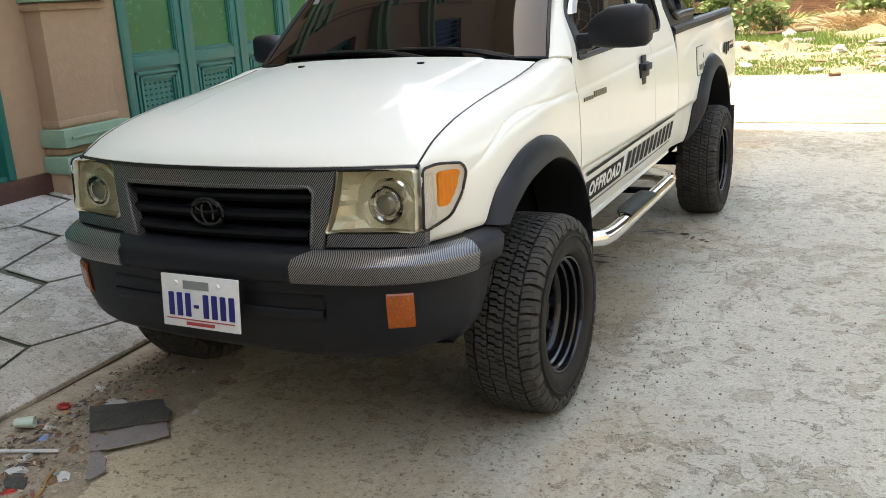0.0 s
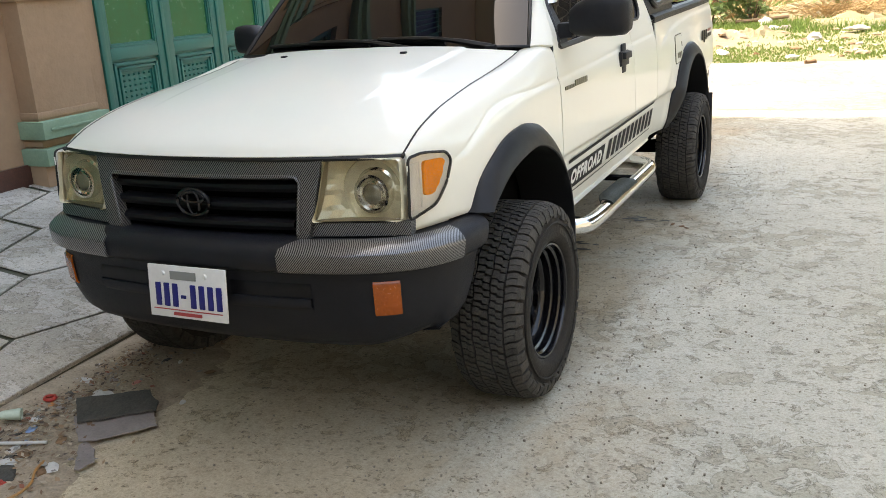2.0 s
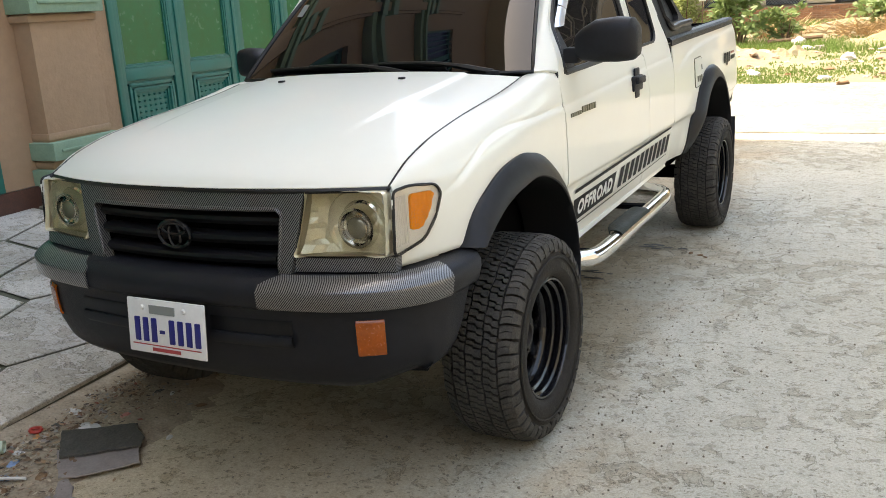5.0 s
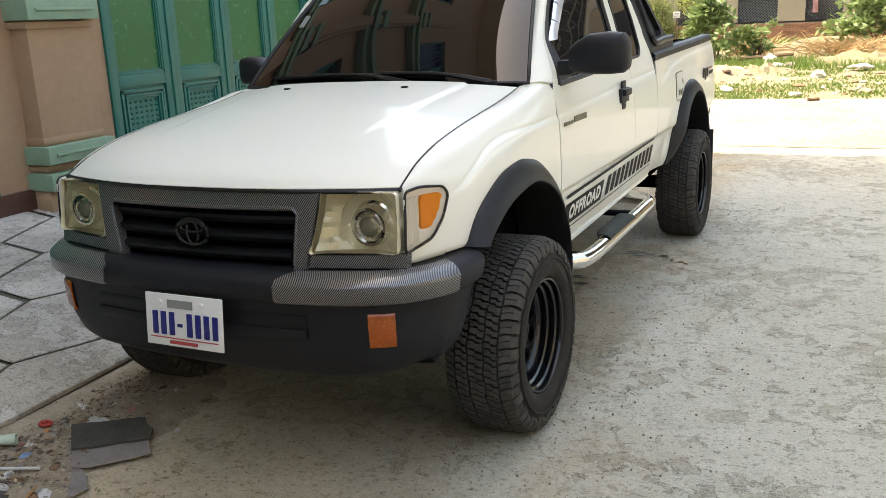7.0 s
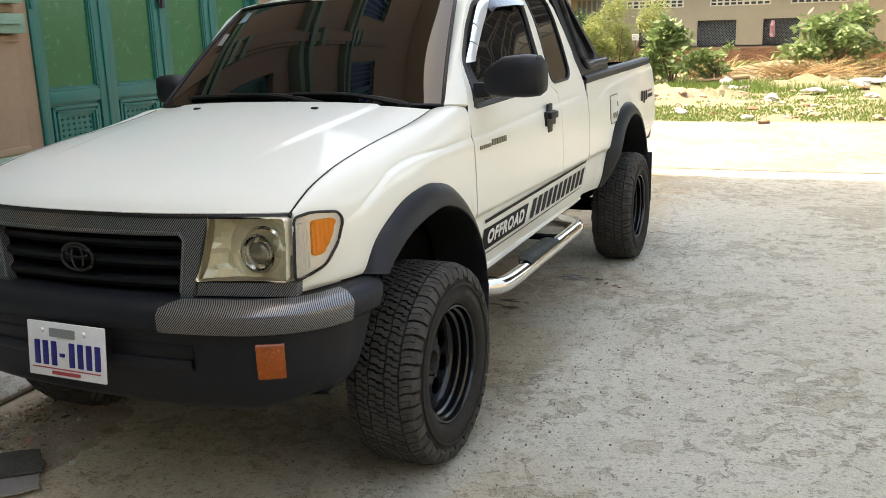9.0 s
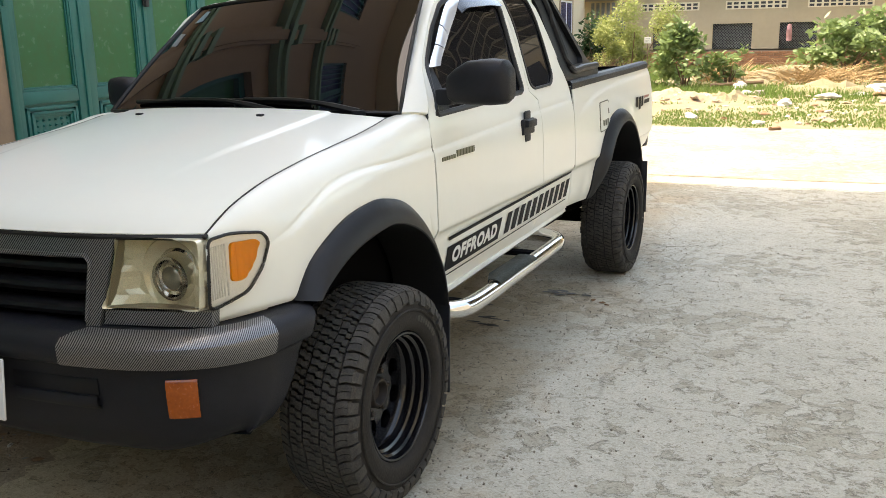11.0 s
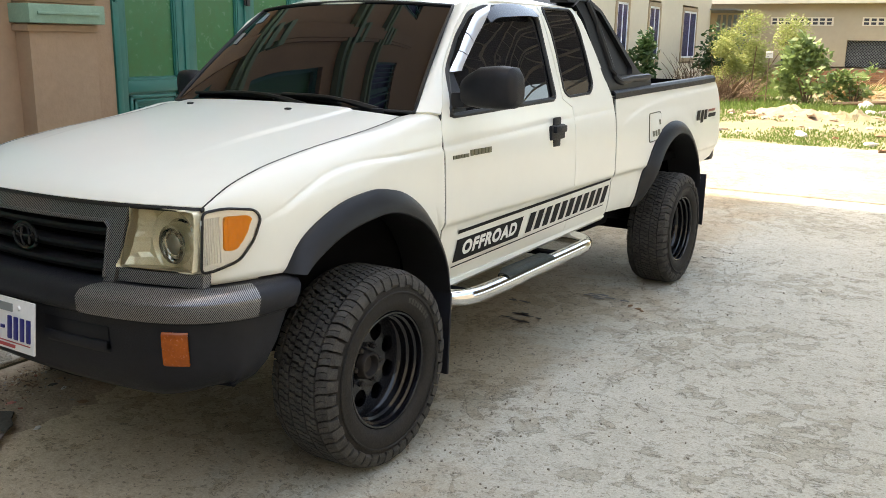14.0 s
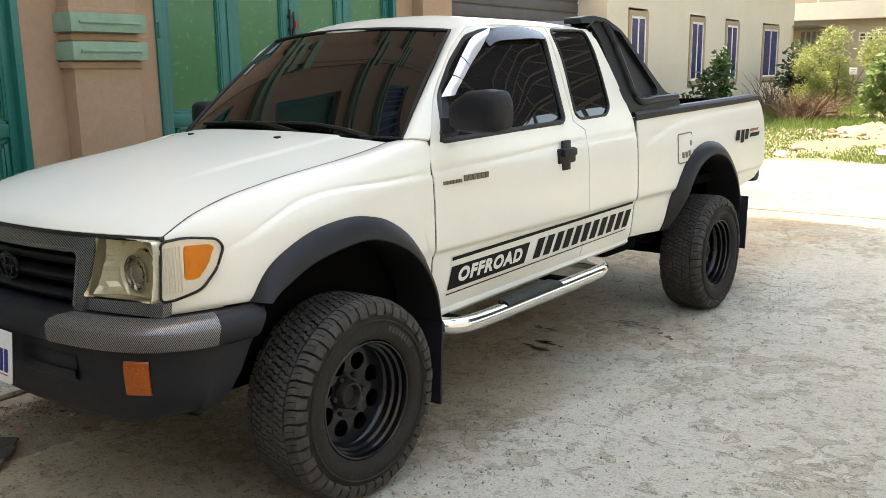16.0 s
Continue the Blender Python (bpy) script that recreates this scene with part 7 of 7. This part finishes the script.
for k in range(5200):
    x, y = rng.uniform(-2.4, 1.8), rng.uniform(0.8, 9.0)
    if k > 500:
        # most of it lies where the trodden dirt thins out beside the truck
        x, y = -0.95 + rng.gauss(0, 0.42) + 0.05 * (y - 3), rng.uniform(1.0, 7.0)
    s = 0.0012 + 0.005 * rng.random() ** 4
    m = Matrix.Translation((x, y, road_z(y) + 0.002 + s * 0.2)) @ Euler((rng.random() * 3, rng.random() * 3, rng.random() * 3)).to_matrix().to_4x4()
    v = [bm.verts.new(m @ Vector(p) * 1.0) for p in ((s, 0, 0), (0, s, 0), (-s, -0.3 * s, 0), (0, -s, 0.1 * s), (0, 0, s), (0, 0, -s))]
    for i in range(4):
        bm.faces.new((v[i], v[(i + 1) % 4], v[4]))
        bm.faces.new((v[(i + 1) % 4], v[i], v[5]))
part("grit", bm, "grit", None, "scattered brown grit and dirt crumbs on the road", smooth=False, kind="stuff", category="debris")


def ragged(name, pts, z, mat, label, th=0.006, tilt=0.0):
    """A flat torn sheet with thickness, its edge given in plan."""
    edge = [(a + 0.006 * noise.noise((a * 40, b * 40, 1)), b + 0.006 * noise.noise((a * 40, b * 40, 7))) for a, b in resample(pts, 0.02)]
    bm = sheet(edge, [], lambda u, v: (u, v, z + 0.006 * noise.noise((u * 9, v * 9, 2)) + tilt * (v - pts[0][1])), 0.03, (0, 0, -th))
    return part(name, bm, mat, None, label, category="litter")


ragged("rubber_sheet", [(-2.486, 2.213), (-2.254, 2.35), (-2.214, 2.312), (-2.157, 2.277), (-2.122, 2.222), (-2.336, 2.06)], 0.034, "charcoal_card", "flat torn charcoal rubber sheet on the road", 0.008)
ragged("card_sheet", [(-2.40, 2.11), (-2.17, 2.26), (-2.054, 2.142), (-2.192, 1.992), (-2.25, 1.973), (-2.336, 2.05)], 0.020, "litter_grey", "flat torn grey card lying under the rubber sheet", 0.005)
ragged("cloth_rag", [(-2.124, 1.822), (-2.235, 1.958), (-2.227, 1.985), (-2.16, 1.95), (-2.098, 1.886), (-2.106, 1.828)], 0.014, "litter_grey", "torn grey-brown rag on the road", 0.004)
ragged("white_bag", [(-2.93, 2.08), (-2.78, 2.06), (-2.70, 1.96), (-2.66, 1.88), (-2.74, 1.82), (-2.95, 1.86)], 0.10, "litter_white", "crumpled white plastic bag on the pavement edge", 0.03, -0.1)
bm = bmesh.new()
tube(bm, [(-2.56, 1.842, 0.028), (-2.341, 1.924, 0.024)], 0.006, 8)
part("plastic_straw", bm, "litter_white", None, "thin white plastic stick among the litter", category="litter")
bm = bmesh.new()
loop = [(-2.597 + 0.022 * math.cos(a), 2.193 + 0.018 * math.sin(a), 0.028) for a in [2 * math.pi * k / 18 for k in range(18)]]
tube(bm, loop + loop[:1], 0.007, 6, cap=False)
part("bottle_cap_ring", bm, "litter_red", None, "red plastic bottle ring in the kerb dirt", category="litter")
bm = bmesh.new()
revolve(bm, [(-0.035, 0.022), (0.03, 0.029), (0.032, 0.027), (-0.03, 0.019), (-0.03, 0.0)], 18)
for v in bm.verts:
    v.co.z *= 0.7 + 0.5 * noise.noise(v.co * 30)
bmesh.ops.transform(bm, matrix=Matrix.Translation((-2.60, 2.02, 0.045)) @ Matrix.Rotation(radians(35), 4, "Z"), verts=bm.verts)
part("paper_cup", bm, "cup_green", None, "crushed pale green cup on its side", category="litter")
for k, (x, y, r, mat, label) in enumerate(((-2.494, 2.001, 0.03, "litter_blue", "scrap of blue plastic"), (-2.435, 1.914, 0.032, "litter_blue", "scrap of blue plastic"), (-2.644, 2.178, 0.02, "litter_blue", "scrap of blue plastic"), (-2.609, 2.383, 0.042, "litter_white", "crumpled white plastic scrap in the kerb dirt"), (-2.444, 2.301, 0.05, "litter_white", "crumpled white plastic scrap beside a rubber sheet"), (-2.213, 1.818, 0.035, "litter_white", "flat white scrap on the road"), (-2.544, 2.06, 0.03, "litter_white", "crumpled white plastic scrap in the kerb dirt"), (-2.389, 1.79, 0.045, "litter_white", "crumpled white plastic scrap in the kerb dirt"), (-2.44, 1.871, 0.03, "litter_white", "crumpled white plastic scrap in the kerb dirt"), (-2.305, 1.691, 0.035, "litter_red", "bright red plastic scrap in the litter"), (-2.33, 1.735, 0.06, "charcoal_card", "black plastic scrap in the litter"), (-2.095, 2.335, 0.02, "litter_white", "small pale scrap on the road"), (-2.16, 2.591, 0.024, "litter_brown", "dark dead leaf on the road"), (-2.387, 2.423, 0.025, "litter_pink", "pink-red scrap in the kerb dirt"), (-2.324, 1.97, 0.03, "litter_brown", "orange-brown dead leaf in the litter"), (-2.379, 1.851, 0.03, "litter_brown", "brown dead leaf in the litter"), (-2.233, 1.786, 0.03, "litter_brown", "brown dead leaf in the litter"), (-2.50, 1.75, 0.05, "litter_white", "crumpled white paper in the litter"), (-2.62, 1.70, 0.06, "litter_grey", "grey paper scrap in the litter"), (-2.55, 1.62, 0.05, "litter_brown", "brown card scrap in the litter"))):
    tagged(scrap("litter_scrap", x, y, 0.008, r, mat, label, 60 + k, 0.22, 0.6), group="litter along the kerb")
bm = bmesh.new()
tube(bm, curve_pts([(-2.26, 1.83, 0.018), (-2.235, 1.77, 0.022), (-2.20, 1.72, 0.016), (-2.18, 1.65, 0.02), (-2.21, 1.58, 0.016)], 16), 0.0045, 6)
part("twig", bm, "string_yellow", None, "thin orange-brown twig among the litter", category="litter")
rng = random.Random(57)
for k in range(46):
    x, y = -2.72 + abs(rng.gauss(0, 0.24)), 1.15 + 1.5 * rng.random()
    mat = rng.choice(["litter_orange", "litter_brown", "litter_brown", "litter_grey", "litter_brown", "litter_white", "charcoal_card", "charcoal_card"])
    tagged(scrap("litter_scrap", x, y, 0.010, 0.008 + 0.022 * rng.random(), mat, {"litter_orange": "orange-brown dead leaf scrap in the dirt", "litter_white": "small white paper scrap in the dirt", "litter_brown": "brown dead leaf in the dirt", "litter_grey": "small grey card scrap in the dirt", "charcoal_card": "small black plastic scrap in the dirt"}[mat], 300 + k, 0.3, 0.55), group="litter along the kerb")
for k, (x, y, r) in enumerate(((-0.72, 5.25, 0.022), (-0.66, 5.21, 0.02), (-0.63, 5.18, 0.016))):
    tagged(scrap("fallen_leaf", x, y, road_z(y), r, "litter_brown", "dark dead leaf on the road beside the truck", 90 + k, 0.3, 0.5), group="leaves on the road")
# dried oil spots
OIL = ((-0.95, 5.33, 0.05, 0.025, 13), (-1.30, 4.97, 0.03, 0.012, 4), (-1.16, 4.74, 0.04, 0.015, 6), (-1.18, 4.62, 0.05, 0.012, 4))
MARKS = [(cx + rng.gauss(0, 1) * sx, cy + rng.gauss(0, 1) * sy, rng.uniform(0.010, 0.042), rng.uniform(0.006, 0.018)) for cx, cy, sx, sy, n in OIL for _ in range(n)]
for k, (x, y, rx, ry) in enumerate(MARKS):
    pts = [(x + rx * (1 + 0.35 * noise.noise((k, 3 * math.cos(a), 3 * math.sin(a)))) * math.cos(a), y + ry * (1 + 0.35 * noise.noise((k + 7, 3 * math.cos(a), 3 * math.sin(a)))) * math.sin(a)) for a in [2 * math.pi * j / 18 for j in range(18)]]
    bm = sheet(pts, [], lambda u, v: (u, v, road_z(v) + 0.006), 0.05)
    part("oil_spot", bm, "oil", None, "dried dark oil spot on the road", kind="structure", category="stain")

# slabs of the pavement
rng = random.Random(71)


def zig(k, n):
    return (-3.0 - 0.47 * k + (-0.085 if (n + k) % 2 == 0 else 0.085), 2.48 + 0.55 * n)


for k in range(-1, 4):
    for n in range(-12, 13):
        if (n + k) % 2:
            continue
        poly = [zig(k, n), zig(k, n + 1), zig(k, n + 2), zig(k + 1, n + 2), zig(k + 1, n + 1), zig(k + 1, n)]
        if k == -1:
            poly = [(-2.725, zig(0, n)[1]), (-2.725, zig(0, n + 2)[1]), zig(0, n + 2), zig(0, n + 1), zig(0, n)]
        if k == 3:
            poly = [zig(3, n), zig(3, n + 1), zig(3, n + 2), (-4.70, zig(3, n + 2)[1]), (-4.70, zig(3, n)[1])]
        c = (sum(p[0] for p in poly) / len(poly), sum(p[1] for p in poly) / len(poly))
        if c[1] < -4 or c[1] > 9.4:
            continue
        j = 0.017
        inset = []
        for p in poly:
            d = Vector((c[0] - p[0], c[1] - p[1]))
            inset.append((p[0] + d.x / d.length * j + rng.uniform(-0.004, 0.004), p[1] + d.y / d.length * j + rng.uniform(-0.004, 0.004)))
        lift = rng.uniform(-0.003, 0.004)
        bm = bmesh.new()
        top = [bm.verts.new((p[0] + (c[0] - p[0]) * 0.015, p[1] + (c[1] - p[1]) * 0.015, ramp_z(p[0]) + lift)) for p in inset]
        mid = [bm.verts.new((p[0], p[1], ramp_z(p[0]) + lift - 0.005)) for p in inset]
        low = [bm.verts.new((p[0] + (c[0] - p[0]) * 0.07, p[1] + (c[1] - p[1]) * 0.07, ramp_z(p[0]) - 0.03)) for p in inset]
        bm.faces.new(top)
        for a, b in ((top, mid), (mid, low)):
            for i in range(len(top)):
                bm.faces.new((a[i], a[(i + 1) % len(top)], b[(i + 1) % len(top)], b[i]))
        part("slab", bm, "slab", pavement, smooth=False)

# bricks of the far plinth
brick_mesh = None
plinth = next(o for o in lb.children if o.name.startswith("plinth"))
for row in range(8):
    for i in range(33):
        x = -5.5 + 0.31 * i + (0.155 if row % 2 else 0)
        if brick_mesh is None:
            bm = bmesh.new()
            box(bm, -0.148, 0.148, -0.05, 0.0, -0.038, 0.038, 0.006)
            brick_mesh = bpy.data.meshes.new("brick")
            bm.to_mesh(brick_mesh)
            bm.free()
            brick_mesh.materials.append(M["brick"])
        ob = new("brick", brick_mesh)
        ob.parent = plinth
        ob.location = (x, -0.095, 0.02 + 0.086 * row)
